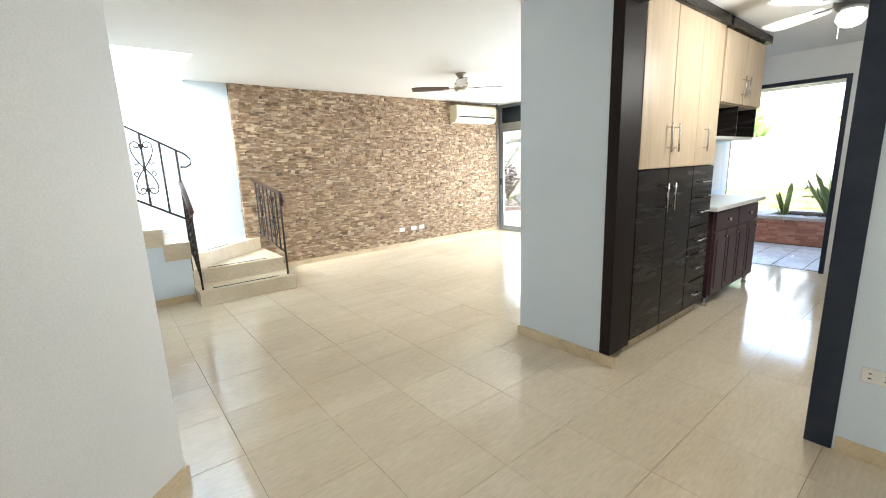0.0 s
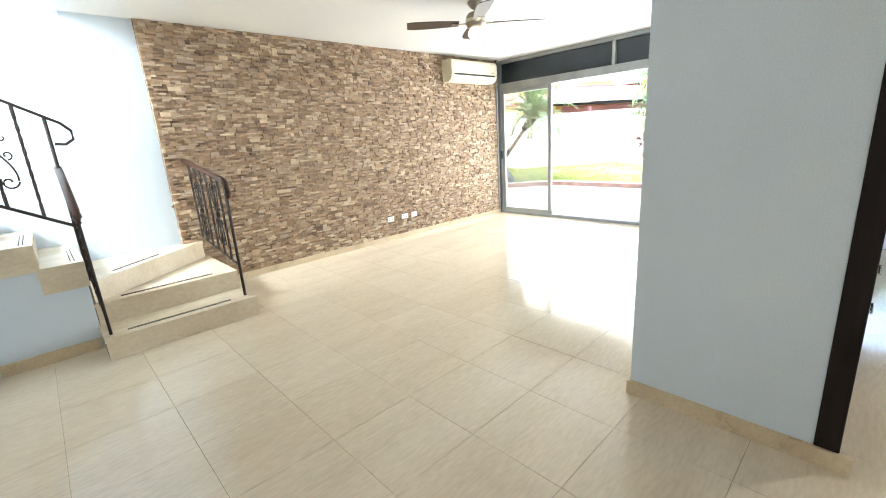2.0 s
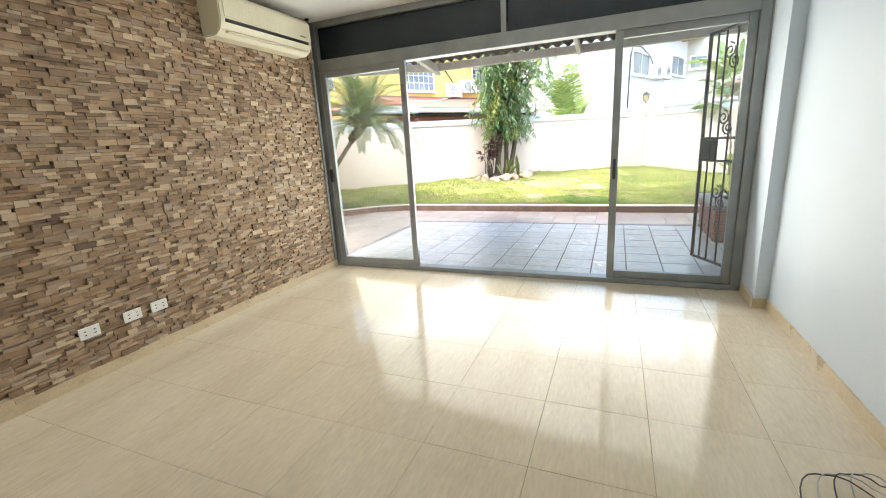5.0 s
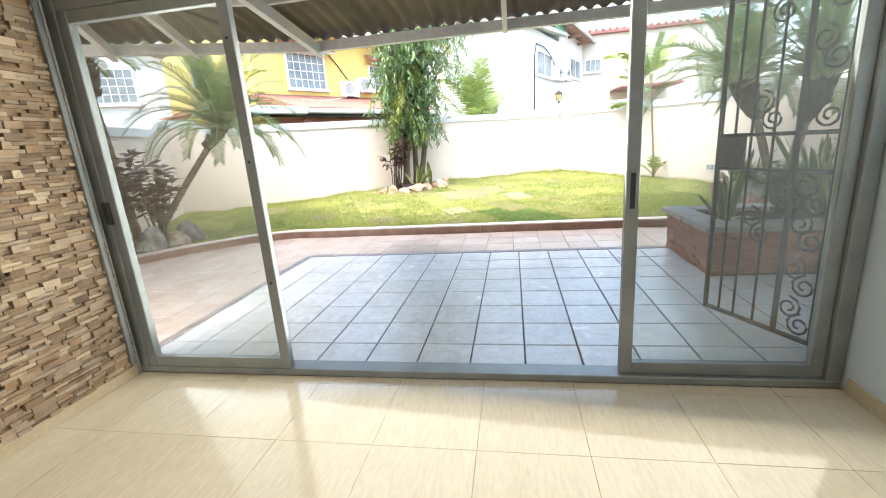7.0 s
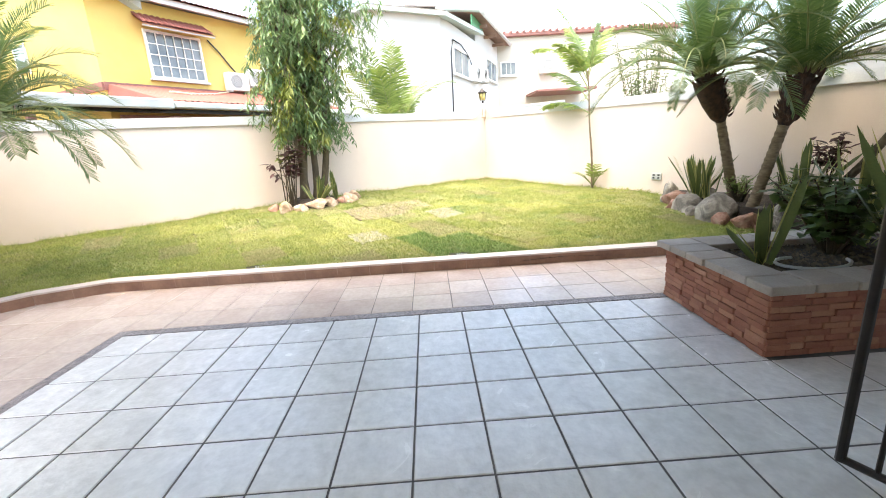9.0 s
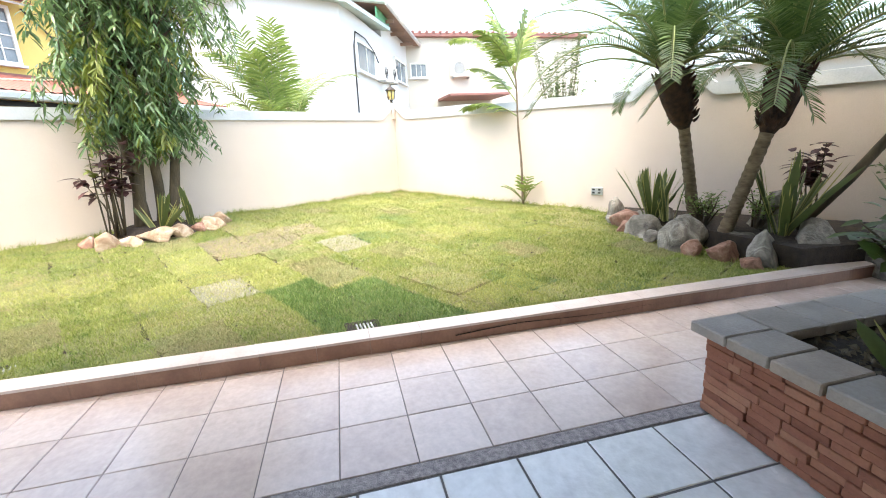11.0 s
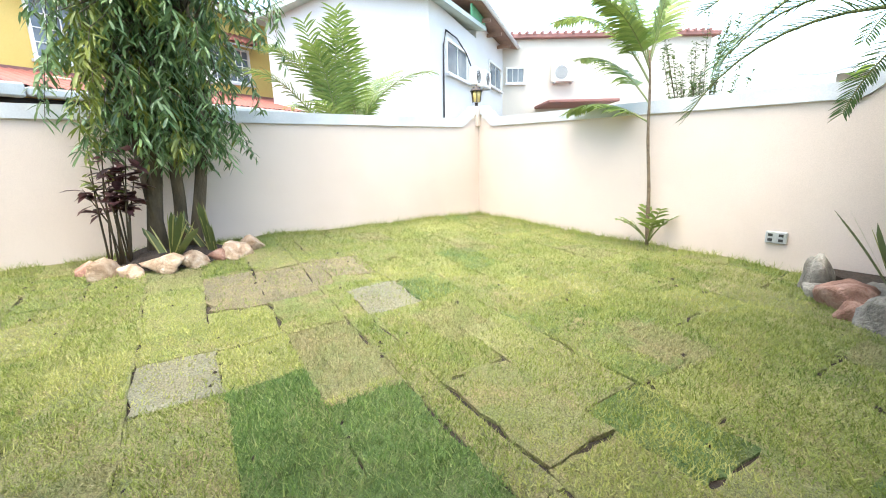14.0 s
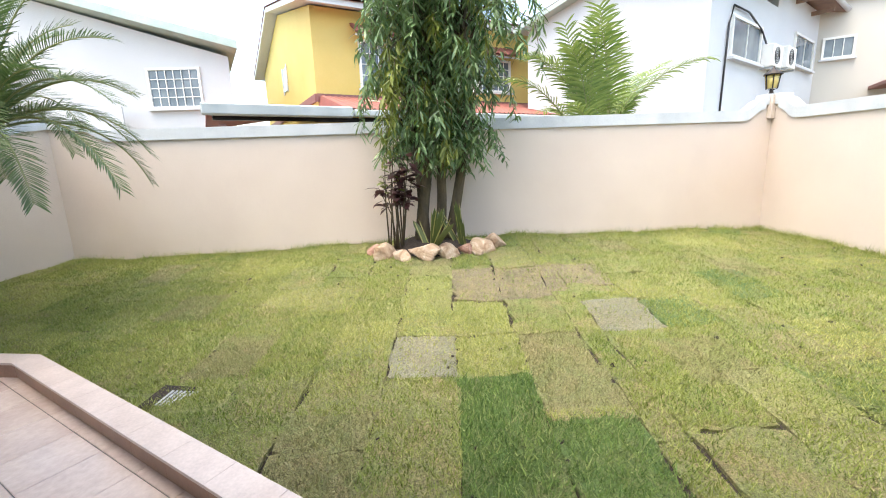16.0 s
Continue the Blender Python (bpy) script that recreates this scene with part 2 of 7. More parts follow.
M_BLADEPALE = material("pale_grass_blades", [(0.30, (0.24, 0.31, 0.05)), (0.50, (0.42, 0.44, 0.11)), (0.72, (0.52, 0.50, 0.20))], 3.2, 40, 0.7, bump=0, rnd="island", rnd_stops=[(0.0, (0.10, 0.15, 0.025)), (0.4, (0.34, 0.38, 0.09)), (0.8, (0.60, 0.57, 0.28)), (1.0, (0.40, 0.43, 0.12))], rnd_mix=0.5, trans=0.25)
M_BLADESTRAW = material("straw_grass_blades", [(0.30, (0.18, 0.22, 0.06)), (0.50, (0.32, 0.31, 0.13)), (0.72, (0.42, 0.36, 0.21))], 4.5, 40, 0.7, bump=0, rnd="island", rnd_stops=[(0.0, (0.04, 0.055, 0.015)), (0.35, (0.20, 0.23, 0.07)), (0.75, (0.50, 0.45, 0.27)), (1.0, (0.30, 0.30, 0.11))], rnd_mix=0.5, trans=0.2)
M_BLADEDARK = material("lush_grass_blades", [(0.3, (0.08, 0.17, 0.035)), (0.55, (0.19, 0.30, 0.075)), (0.75, (0.30, 0.33, 0.13))], 5, 40, 0.7, bump=0, rnd="island", rnd_stops=[(0.0, (0.025, 0.065, 0.012)), (0.4, (0.13, 0.23, 0.05)), (0.75, (0.26, 0.36, 0.10)), (1.0, (0.46, 0.48, 0.22))], rnd_mix=0.6, trans=0.25)
M_BRICK = material("red_split_brick", two((0.24, 0.085, 0.05), (0.38, 0.165, 0.10)), 9, 80, 0.8, bump=0.6, bump_dist=0.005, rnd="object", rnd_stops=[(0, (0.21, 0.07, 0.045)), (0.5, (0.34, 0.13, 0.08)), (1, (0.45, 0.22, 0.14))], rnd_mix=0.6)
M_SLATE = material("grey_slate_coping", two((0.21, 0.17, 0.14), (0.45, 0.385, 0.33)), 5, 70, 0.6, bump=0.6, bump_dist=0.006, rnd="object", rnd_stops=[(0, (0.27, 0.22, 0.18)), (0.5, (0.42, 0.385, 0.36)), (1, (0.42, 0.31, 0.23))], rnd_mix=0.5)
M_WHITEBEAM = material("white_painted_timber", two((0.66, 0.65, 0.62), (0.80, 0.79, 0.76)), 3, 90, 0.55, stretch=(1, 4, 4))
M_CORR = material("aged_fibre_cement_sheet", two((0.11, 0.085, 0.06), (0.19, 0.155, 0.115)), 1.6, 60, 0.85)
M_YELLOW = material("yellow_house_render", two((0.62, 0.46, 0.13), (0.70, 0.54, 0.19)), 0.5, 60, 0.8)
M_WHITEH = material("white_house_render", two((0.56, 0.57, 0.59), (0.64, 0.65, 0.66)), 0.4, 60, 0.8)
M_BEIGEH = material("beige_house_render", two((0.50, 0.47, 0.42), (0.58, 0.55, 0.49)), 0.4, 60, 0.8)
M_GREYH = material("pale_grey_house_render", two((0.54, 0.54, 0.55), (0.61, 0.61, 0.61)), 0.4, 60, 0.8)
M_REDTILE = material("red_clay_roof_tile", two((0.20, 0.055, 0.042), (0.34, 0.115, 0.09)), 2.5, 40, 0.7, rnd="island", rnd_stops=two((0.20, 0.055, 0.042), (0.36, 0.14, 0.11), 0, 1))
M_GREENTRIM = material("dull_green_fascia", two((0.36, 0.45, 0.42), (0.48, 0.56, 0.52)), 2, 60, 0.6)
M_GREENB = material("bright_green_gable_board", two((0.06, 0.26, 0.13), (0.10, 0.34, 0.18)), 2, 60, 0.6)
M_REDTRIM = material("dull_red_fascia", two((0.20, 0.085, 0.075), (0.28, 0.13, 0.115)), 2, 60, 0.6)
M_TILEGREY = material("weathered_grey_roof_tile", two((0.10, 0.095, 0.09), (0.22, 0.20, 0.19)), 4, 50, 0.8)
M_SOFFIT = material("dull_brown_soffit", two((0.20, 0.12, 0.09), (0.30, 0.19, 0.14)), 3, 60, 0.7)
M_GUTTER = material("weathered_grey_gutter", two((0.34, 0.38, 0.385), (0.45, 0.49, 0.49)), 2, 60, 0.5)
M_WINDARK = material("house_window_glass", two((0.10, 0.13, 0.16), (0.22, 0.26, 0.29)), 1.5, 30, 0.1, bump=0)
M_LAMPGLASS = material("amber_lantern_glass", two((0.55, 0.42, 0.12), (0.66, 0.52, 0.20)), 10, 60, 0.2, bump=0)
M_ROCKT = material("tan_boulder", [(0.3, (0.26, 0.16, 0.095)), (0.5, (0.44, 0.32, 0.22)), (0.72, (0.62, 0.52, 0.42))], 7, 45, 0.85, bump=1.0, bump_dist=0.02, distortion=0.8)
M_ROCKG = material("grey_boulder", [(0.3, (0.085, 0.075, 0.062)), (0.5, (0.22, 0.20, 0.17)), (0.72, (0.42, 0.39, 0.34))], 6, 45, 0.85, bump=1.0, bump_dist=0.02, distortion=0.8)
M_ROCKR = material("reddish_boulder", [(0.3, (0.15, 0.07, 0.05)), (0.5, (0.30, 0.16, 0.115)), (0.72, (0.46, 0.31, 0.25))], 6, 45, 0.85, bump=1.0, bump_dist=0.02, distortion=0.8)
M_BARK = material("grey_brown_bark", two((0.05, 0.038, 0.024), (0.15, 0.115, 0.07)), 9, 70, 0.9, bump=0.9, bump_dist=0.012, stretch=(1, 1, 0.4))
M_PALMBARK = material("ringed_palm_trunk", two((0.11, 0.075, 0.045), (0.25, 0.19, 0.125)), 14, 80, 0.9, bump=0.9, bump_dist=0.012, stretch=(1, 1, 2.5))
M_FIBRE = material("dark_palm_fibre", two((0.022, 0.011, 0.007), (0.095, 0.046, 0.026)), 16, 120, 0.95, bump=1.0, bump_dist=0.02)


def leaf(name, a, b, rough=0.42):
    return material(name, two(a, b), 3, 60, rough, bump=0.1, rnd="island", rnd_stops=two(a, b, 0, 1), rnd_mix=0.6, trans=0.3)


M_LEAF = leaf("drooping_mast_tree_leaf", (0.04, 0.11, 0.04), (0.26, 0.37, 0.15), 0.3)
M_LEAFY = leaf("young_yellow_green_leaf", (0.14, 0.19, 0.03), (0.26, 0.28, 0.06))
M_PALM = leaf("palm_leaflet", (0.035, 0.085, 0.025), (0.13, 0.20, 0.06))
M_ARECA = leaf("areca_leaflet", (0.09, 0.175, 0.035), (0.31, 0.39, 0.10))
M_SNAKE = leaf("snake_plant_leaf", (0.05, 0.085, 0.03), (0.16, 0.19, 0.06))
M_SNAKEY = leaf("snake_plant_margin", (0.32, 0.32, 0.10), (0.44, 0.42, 0.16))
M_CROTON = leaf("purple_croton_leaf", (0.05, 0.022, 0.024), (0.17, 0.07, 0.07))
M_FERN = leaf("fine_shrub_leaf", (0.05, 0.10, 0.025), (0.14, 0.19, 0.05))
M_STALK = material("green_palm_stalk", two((0.15, 0.19, 0.06), (0.27, 0.28, 0.11)), 6, 60, 0.5)
M_HOSE = material("pale_grey_hose", two((0.36, 0.38, 0.38), (0.48, 0.50, 0.50)), 10, 100, 0.4)
M_SLOT = material("black_rubber_strip", two((0.012, 0.012, 0.012), (0.03, 0.03, 0.03)), 10, 100, 0.7)


def clear_glass(name):
    m = bpy.data.materials.new(name)
    m.use_nodes = True
    nt = m.node_tree
    nt.nodes.remove(nt.nodes["Principled BSDF"])
    out = nt.nodes["Material Output"]
    tr, gl, ms, lw, fr = (nt.nodes.new("ShaderNode" + n) for n in ("BsdfTransparent", "BsdfGlossy", "MixShader", "LayerWeight", "MapRange"))
    tr.inputs[0].default_value = (0.94, 0.965, 0.96, 1)
    gl.inputs["Roughness"].default_value = 0.02
    lw.inputs["Blend"].default_value = 0.3
    fr.inputs["To Min"].default_value, fr.inputs["To Max"].default_value = 0.05, 0.42
    nt.links.new(lw.outputs["Facing"], fr.inputs["Value"])
    nt.links.new(fr.outputs[0], ms.inputs[0])
    nt.links.new(tr.outputs[0], ms.inputs[1])
    nt.links.new(gl.outputs[0], ms.inputs[2])
    # Hazy look of the pane, mixed in as an uneven pale diffuse layer.
    df = nt.nodes.new("ShaderNodeBsdfDiffuse")
    df.inputs[0].default_value = (0.8, 0.82, 0.8, 1)
    haze_mix = nt.nodes.new("ShaderNodeMixShader")
    geo = nt.nodes.new("ShaderNodeNewGeometry")
    film = noise_node(nt, geo.outputs["Position"], 2.5, 5.0)
    mr = nt.nodes.new("ShaderNodeMapRange")
    mr.inputs["To Min"].default_value, mr.inputs["To Max"].default_value = 0.02, 0.07
    nt.links.new(film.outputs[0], mr.inputs["Value"])
    nt.links.new(mr.outputs[0], haze_mix.inputs[0])
    nt.links.new(ms.outputs[0], haze_mix.inputs[1])
    nt.links.new(df.outputs[0], haze_mix.inputs[2])
    nt.links.new(haze_mix.outputs[0], out.inputs["Surface"])
    return m


M_GLASS = clear_glass("sliding_door_glass")
M_BULB = bpy.data.materials.new("opal_lamp_glass")
M_BULB.use_nodes = True
M_BULB.node_tree.nodes["Principled BSDF"].inputs["Base Color"].default_value = (0.85, 0.83, 0.78, 1)
M_BULB.node_tree.nodes["Principled BSDF"].inputs["Roughness"].default_value = 0.25
# Faint glow added to the globe glass; the living room fan's lamp is off.
M_BULB.node_tree.nodes["Principled BSDF"].inputs["Emission Color"].default_value = (1.0, 0.95, 0.86, 1)
M_BULB.node_tree.nodes["Principled BSDF"].inputs["Emission Strength"].default_value = 0.15

# ---- mesh helpers ----


def box(bm, x0, x1, y0, y1, z0, z1):
    vs = [bm.verts.new((x, y, z)) for z in (z0, z1) for y in (y0, y1) for x in (x0, x1)]
    for f in ((0, 2, 3, 1), (4, 5, 7, 6), (0, 1, 5, 4), (2, 6, 7, 3), (0, 4, 6, 2), (1, 3, 7, 5)):
        bm.faces.new([vs[i] for i in f])
    return vs


def bbox(x0, x1, y0, y1, z0, z1, bevel=0.0, seg=1):
    bm = bmesh.new()
    box(bm, x0, x1, y0, y1, z0, z1)
    if bevel:
        bmesh.ops.bevel(bm, geom=bm.edges[:], offset=bevel, segments=seg, affect="EDGES", profile=0.6)
    return bm


def tube(bm, pts, radii, sides=8, cap=True):
    """A tube through the points, with a radius at each."""
    if isinstance(radii, (int, float)):
        radii = [radii] * len(pts)
    rings = []
    up = Vector((0, 0, 1))
    for i, p in enumerate(pts):
        p = Vector(p)
        d = (Vector(pts[min(i + 1, len(pts) - 1)]) - Vector(pts[max(i - 1, 0)])).normalized()
        a = d.cross(up if abs(d.z) < 0.95 else Vector((1, 0, 0))).normalized()
        b = d.cross(a).normalized()
        rings.append([bm.verts.new(p + (a * math.cos(k * 2 * math.pi / sides) + b * math.sin(k * 2 * math.pi / sides)) * radii[i]) for k in range(sides)])
    for r0, r1 in zip(rings, rings[1:]):
        for k in range(sides):
            f = bm.faces.new((r0[k], r0[(k + 1) % sides], r1[(k + 1) % sides], r1[k]))
            f.smooth = True
    if cap:
        bm.faces.new(rings[0][::-1])
        bm.faces.new(rings[-1])
    return bm


def prism(bm, pts, z0, z1):
    """An upright prism over a plan outline, counter-clockwise."""
    lo = [bm.verts.new((p[0], p[1], z0)) for p in pts]
    hi = [bm.verts.new((p[0], p[1], z1)) for p in pts]
    bm.faces.new(lo[::-1])
    bm.faces.new(hi)
    for i in range(len(pts)):
        j = (i + 1) % len(pts)
        bm.faces.new((lo[i], lo[j], hi[j], hi[i]))
    return bm


def mesh_of(name, bm, mat):
    me = bpy.data.meshes.new(name)
    bmesh.ops.recalc_face_normals(bm, faces=bm.faces[:])
    bm.to_mesh(me)
    bm.free()
    me.materials.append(mat)
    return me


def thing(name, label, category, m=None, group="", kind=""):
    ob = new(name)
    if m is not None:
        ob.matrix_world = m
    return tagged(ob, label, category, group, kind)


def part(name, bm, mat, parent=None, label="", m=None):
    ob = new(name, mesh_of(name, bm, mat))
    if parent is not None:
        ob.parent = parent
    if m is not None:
        ob.matrix_basis = m
    if label:
        tagged(ob, label)
    return ob


def solo(name, bm, mat, label, category, kind="", group="", m=None):
    ob = new(name, mesh_of(name, bm, mat))
    if m is not None:
        ob.matrix_world = m
    return tagged(ob, label, category, group, kind)


def structure(name, bm, mat, label, category):
    return solo(name, bm, mat, label, category, kind="structure")


def raw(name, verts, faces, mat, smooth=False):
    me = bpy.data.meshes.new(name)
    me.from_pydata(verts, [], faces)
    if smooth:
        me.polygons.foreach_set("use_smooth", [True] * len(me.polygons))
    me.materials.append(mat)
    return me


# ---- plan ----
CEIL = 2.72
STONE_Y, GLASS_X, RIGHT_Y, LEFT_X, KIT_X = 6.625, 7.03, 2.36, 0.10, 2.75
CORNER = Vector((18.25, 2.66, 0))
U1 = Vector((-0.556, 0.831, 0))
U2 = Vector((-0.831, -0.556, 0))
NOUT = Vector((0.831, 0.556, 0))


def slab(name, x0, x1, y0, y1, z0, z1, mat, label, category):
    return structure(name, bbox(x0, x1, y0, y1, z0, z1), mat, label, category)


# ---- house shell ----
floor = structure("floor", bbox(-2.8, 7.0, -2.8, 6.9, -0.2, -0.006), M_GROUT, "polished cream tile floor with thin tan joints", "floor")
bm = bmesh.new()
box(bm, -2.8, 7.15, -2.8, 5.22, CEIL, CEIL + 0.2)
box(bm, 0.95, 7.15, 5.22, 6.9, CEIL, CEIL + 0.2)
structure("ceiling", bm, M_CEIL, "smooth white ceiling with an opening over the stairs", "ceiling")
slab("ceiling_upper", -2.8, 1.1, 5.1, 7.0, 5.1, 5.25, M_CEIL, "white ceiling high above the stairwell", "ceiling")
bm = bmesh.new()
box(bm, 1.05, 7.15, STONE_Y + 0.03, 6.95, -0.2, CEIL + 0.02)
box(bm, -2.8, 1.05, 6.74, 6.95, -0.2, 5.1)
wall_north = structure("wall_north", bm, M_WALL, "pale blue painted wall behind stairs and stone cladding", "wall")
bm = bmesh.new()
box(bm, -2.8, 0.95, 5.06, 5.22, CEIL + 0.2, 5.1)
box(bm, 0.95, 1.1, 5.06, 6.74, CEIL + 0.2, 5.1)
structure("wall_stairwell", bm, M_WALL, "pale blue upper wall round the stairwell", "wall")
slab("wall_west", -2.95, -2.8, -2.95, 7.0, -0.2, 5.2, M_WALLW, "plain white end wall", "wall")
slab("wall_south", -2.8, 7.15, -2.95, -2.8, -0.2, CEIL + 0.2, M_WALLW, "plain white side wall", "wall")
# wall between living room and kitchen, its end and the doorway to the kitchen
slab("wall_kitchen_side", KIT_X, 6.6, RIGHT_Y - 0.14, RIGHT_Y, 0, CEIL, M_WALL, "pale blue wall dividing living room and kitchen", "wall")
slab("wall_door_pier", 6.6, 7.0, RIGHT_Y - 0.14, RIGHT_Y + 0.09, 0, CEIL, M_WALL, "pale blue pier beside the sliding door", "wall")
slab("wall_kitchen_return", KIT_X, KIT_X + 0.14, 1.58, RIGHT_Y - 0.14, 0, CEIL, M_WALL, "pale blue wall end beside the kitchen doorway", "wall")
bm = bmesh.new()
box(bm, KIT_X, KIT_X + 0.14, -2.8, 0.26, 0, CEIL)
box(bm, KIT_X, KIT_X + 0.14, 0.26, 1.58, 2.56, CEIL)
structure("wall_kitchen_entry", bm, M_WALL, "pale blue wall beside the kitchen doorway", "wall")
# kitchen end wall with its opening to the patio
bm = bmesh.new()
box(bm, 6.9, 7.1, -2.8, 0.98, -0.1, CEIL)
box(bm, 6.9, 7.1, 0.98, 2.22, 2.38, CEIL)
structure("wall_kitchen_end", bm, M_WALLW, "white kitchen end wall with a wide patio opening", "wall")
# left wall with the two doors
bm = bmesh.new()
box(bm, -0.14, LEFT_X, 5.16, 5.72, 0, CEIL)
box(bm, -0.14, LEFT_X, 3.82, 5.16, 2.14, CEIL)
box(bm, -0.14, LEFT_X, 3.0, 3.82, 2.14, CEIL)
box(bm, -0.14, LEFT_X, 2.28, 3.0, 0, CEIL)
structure("wall_left", bm, M_WALLW, "white painted wall with two doors", "wall")
bm = bmesh.new()
prism(bm, [(-1.75, 0.63), (-1.65, 0.53), (0.12, 2.28), (0.02, 2.38)], 0, CEIL)
structure("wall_left_near", bm, M_WALLW, "smooth pale grey-white wall end", "wall")
bm = bmesh.new()
prism(bm, [(-1.66, 0.515), (-1.655, 0.508), (0.138, 2.272), (0.124, 2.284)], 0, 0.085)
structure("baseboard_near", bm, M_BASE, "cream tile skirting along the wall foot", "baseboard")
bm = bmesh.new()
box(bm, 1.58, 6.95, STONE_Y - 0.012, STONE_Y + 0.02, 0, 0.075)
box(bm, KIT_X + 0.02, 6.6, RIGHT_Y, RIGHT_Y + 0.012, 0, 0.08)
box(bm, 6.588, 6.95, RIGHT_Y + 0.09, RIGHT_Y + 0.102, 0, 0.08)
box(bm, 6.588, 6.6, RIGHT_Y + 0.012, RIGHT_Y + 0.09, 0, 0.08)
box(bm, KIT_X - 0.022, KIT_X, 1.455, RIGHT_Y + 0.012, 0, 0.08)
box(bm, KIT_X - 0.012, KIT_X, -2.8, 0.25, 0, 0.08)
box(bm, 0.12, 0.70, 5.688, 5.70, 0, 0.09)
structure("baseboard", bm, M_BASE, "cream tile skirting along the wall foot", "baseboard")

# sliding glass door
sl = thing("sliding_door", "wide grey aluminium sliding glass door with dark transoms", "sliding door", kind="structure")
F0, F1 = GLASS_X - 0.05, GLASS_X + 0.07


def member(name, y0, y1, z0, z1, x0=F0, x1=F1, mat=None):
    return part(name, bbox(x0, x1, y0, y1, z0, z1, 0.004), mat or M_ALU, sl)


member("sill", 2.46, 6.625, 0.002, 0.045)
member("jamb", 6.555, 6.625, 0.045, CEIL)
member("jamb", 2.46, 2.53, 0.045, CEIL)
member("head_rail", 2.53, 6.555, 2.215, 2.335)
member("top_rail", 2.53, 6.555, 2.66, CEIL)
member("transom_mullion", 4.46, 4.51, 2.335, 2.66)
for y0, y1 in ((4.51, 6.555), (2.53, 4.46)):
    member("transom_panel", y0, y1, 2.335, 2.66, GLASS_X, GLASS_X + 0.012, M_DARKGLASS)


def leaf_panel(y0, y1, x0):
    p = part("door_leaf", bbox(x0, x0 + 0.045, y0, y0 + 0.065, 0.045, 2.215, 0.004), M_ALU, sl)
    part("stile", bbox(x0, x0 + 0.045, y1 - 0.065, y1, 0.045, 2.215, 0.004), M_ALU, p)
    part("rail", bbox(x0, x0 + 0.045, y0 + 0.065, y1 - 0.065, 0.045, 0.115, 0.004), M_ALU, p)
    part("rail", bbox(x0, x0 + 0.045, y0 + 0.065, y1 - 0.065, 2.15, 2.215, 0.004), M_ALU, p)
    g = part("pane", bbox(x0 + 0.018, x0 + 0.026, y0 + 0.06, y1 - 0.06, 0.11, 2.155), M_GLASS, p, "clear glass pane")
    g.visible_shadow = False
    return p


leaf_panel(5.515, 6.555, GLASS_X - 0.045)
pr = leaf_panel(2.53, 3.535, GLASS_X - 0.02)
part("lock", bbox(GLASS_X - 0.028, GLASS_X - 0.02, 3.488, 3.515, 0.98, 1.16, 0.003), M_DARKPL, pr, "black recessed lock plate")
part("latch", bbox(GLASS_X - 0.07, GLASS_X - 0.045, 6.53, 6.57, 1.02, 1.16, 0.006), M_DARKPL, sl, "small black latch box")
for z in (0.62, 1.34, 1.98):
    part("screw_cap", tube(bmesh.new(), [(GLASS_X - 0.05, 5.55, z), (GLASS_X - 0.044, 5.55, z)], 0.008, 6), M_DARKPL, sl)

# ---- outside: ground, patio, kerb, lawn ----
KERB = [(11.05, -3.2), (11.165, 7.8), (10.9, 8.38), (10.25, 9.05), (9.5, 9.6), (8.4, 10.1)]


def offset_line(line, d):
    out = []
    for i, p in enumerate(line):
        a, b = Vector(line[max(i - 1, 0)]), Vector(line[min(i + 1, len(line) - 1)])
        t = (b - a).normalized()
        out.append((p[0] + t.y * d, p[1] - t.x * d))
    return out


def kerb_side(x, y):
    """Distance beyond the kerb line, positive on the lawn."""
    best = -9.0
    for a, b in zip(KERB, KERB[1:]):
        t = (Vector(b) - Vector(a)).normalized()
        best = max(best, (x - a[0]) * t.y - (y - a[1]) * t.x)
    return best


def lawn_z(x, y):
    d = max(0.0, kerb_side(x, y) - 0.16)
    s = min(1.0, d / 4.5)
    p = Vector((x, y, 0)) - CORNER
    back = max(0.0, 1.0 + p.dot(NOUT) / 2.5)
    near_tree = math.exp(-((x - 15.2) ** 2 + (y - 6.5) ** 2) / 3.0)
    return 0.055 + 0.16 * s * s * (3 - 2 * s) + 0.10 * back * min(1, d / 2) * (0.7 + 0.3 * (y > 3)) + 0.06 * near_tree + 0.030 * noise.noise(Vector((x * 1.3, y * 1.3, 0.0))) + 0.014 * noise.noise(Vector((x * 3.7, y * 3.7, 5.0)))


structure("ground", bbox(-300, 500, -400, 400, -0.5, -0.24), M_GROUND, "dry earth ground reaching the horizon", "ground")
pav = structure("patio_pavement", bbox(6.98, 11.16, -3.2, 10.2, -0.22, -0.0245), M_PGROUT, "patio paved in white and terracotta tiles", "patio")
inner = [p for p in KERB]
top = offset_line(KERB, 0.15)
kerb = thing("kerb", "low kerb with pink tile top and brown tile face", "kerb", kind="structure")
seg = []
for a, b, c, d in zip(inner, inner[1:], top, top[1:]):
    n = max(1, round((Vector(b) - Vector(a)).length / 0.36))
    for i in range(n):
        gap = 0.0012 / (Vector(b) - Vector(a)).length
        f0, f1 = i / n + gap, (i + 1) / n - gap
        q = [Vector(a).lerp(Vector(b), f0), Vector(c).lerp(Vector(d), f0), Vector(c).lerp(Vector(d), f1), Vector(a).lerp(Vector(b), f1)]
        seg.append(q)
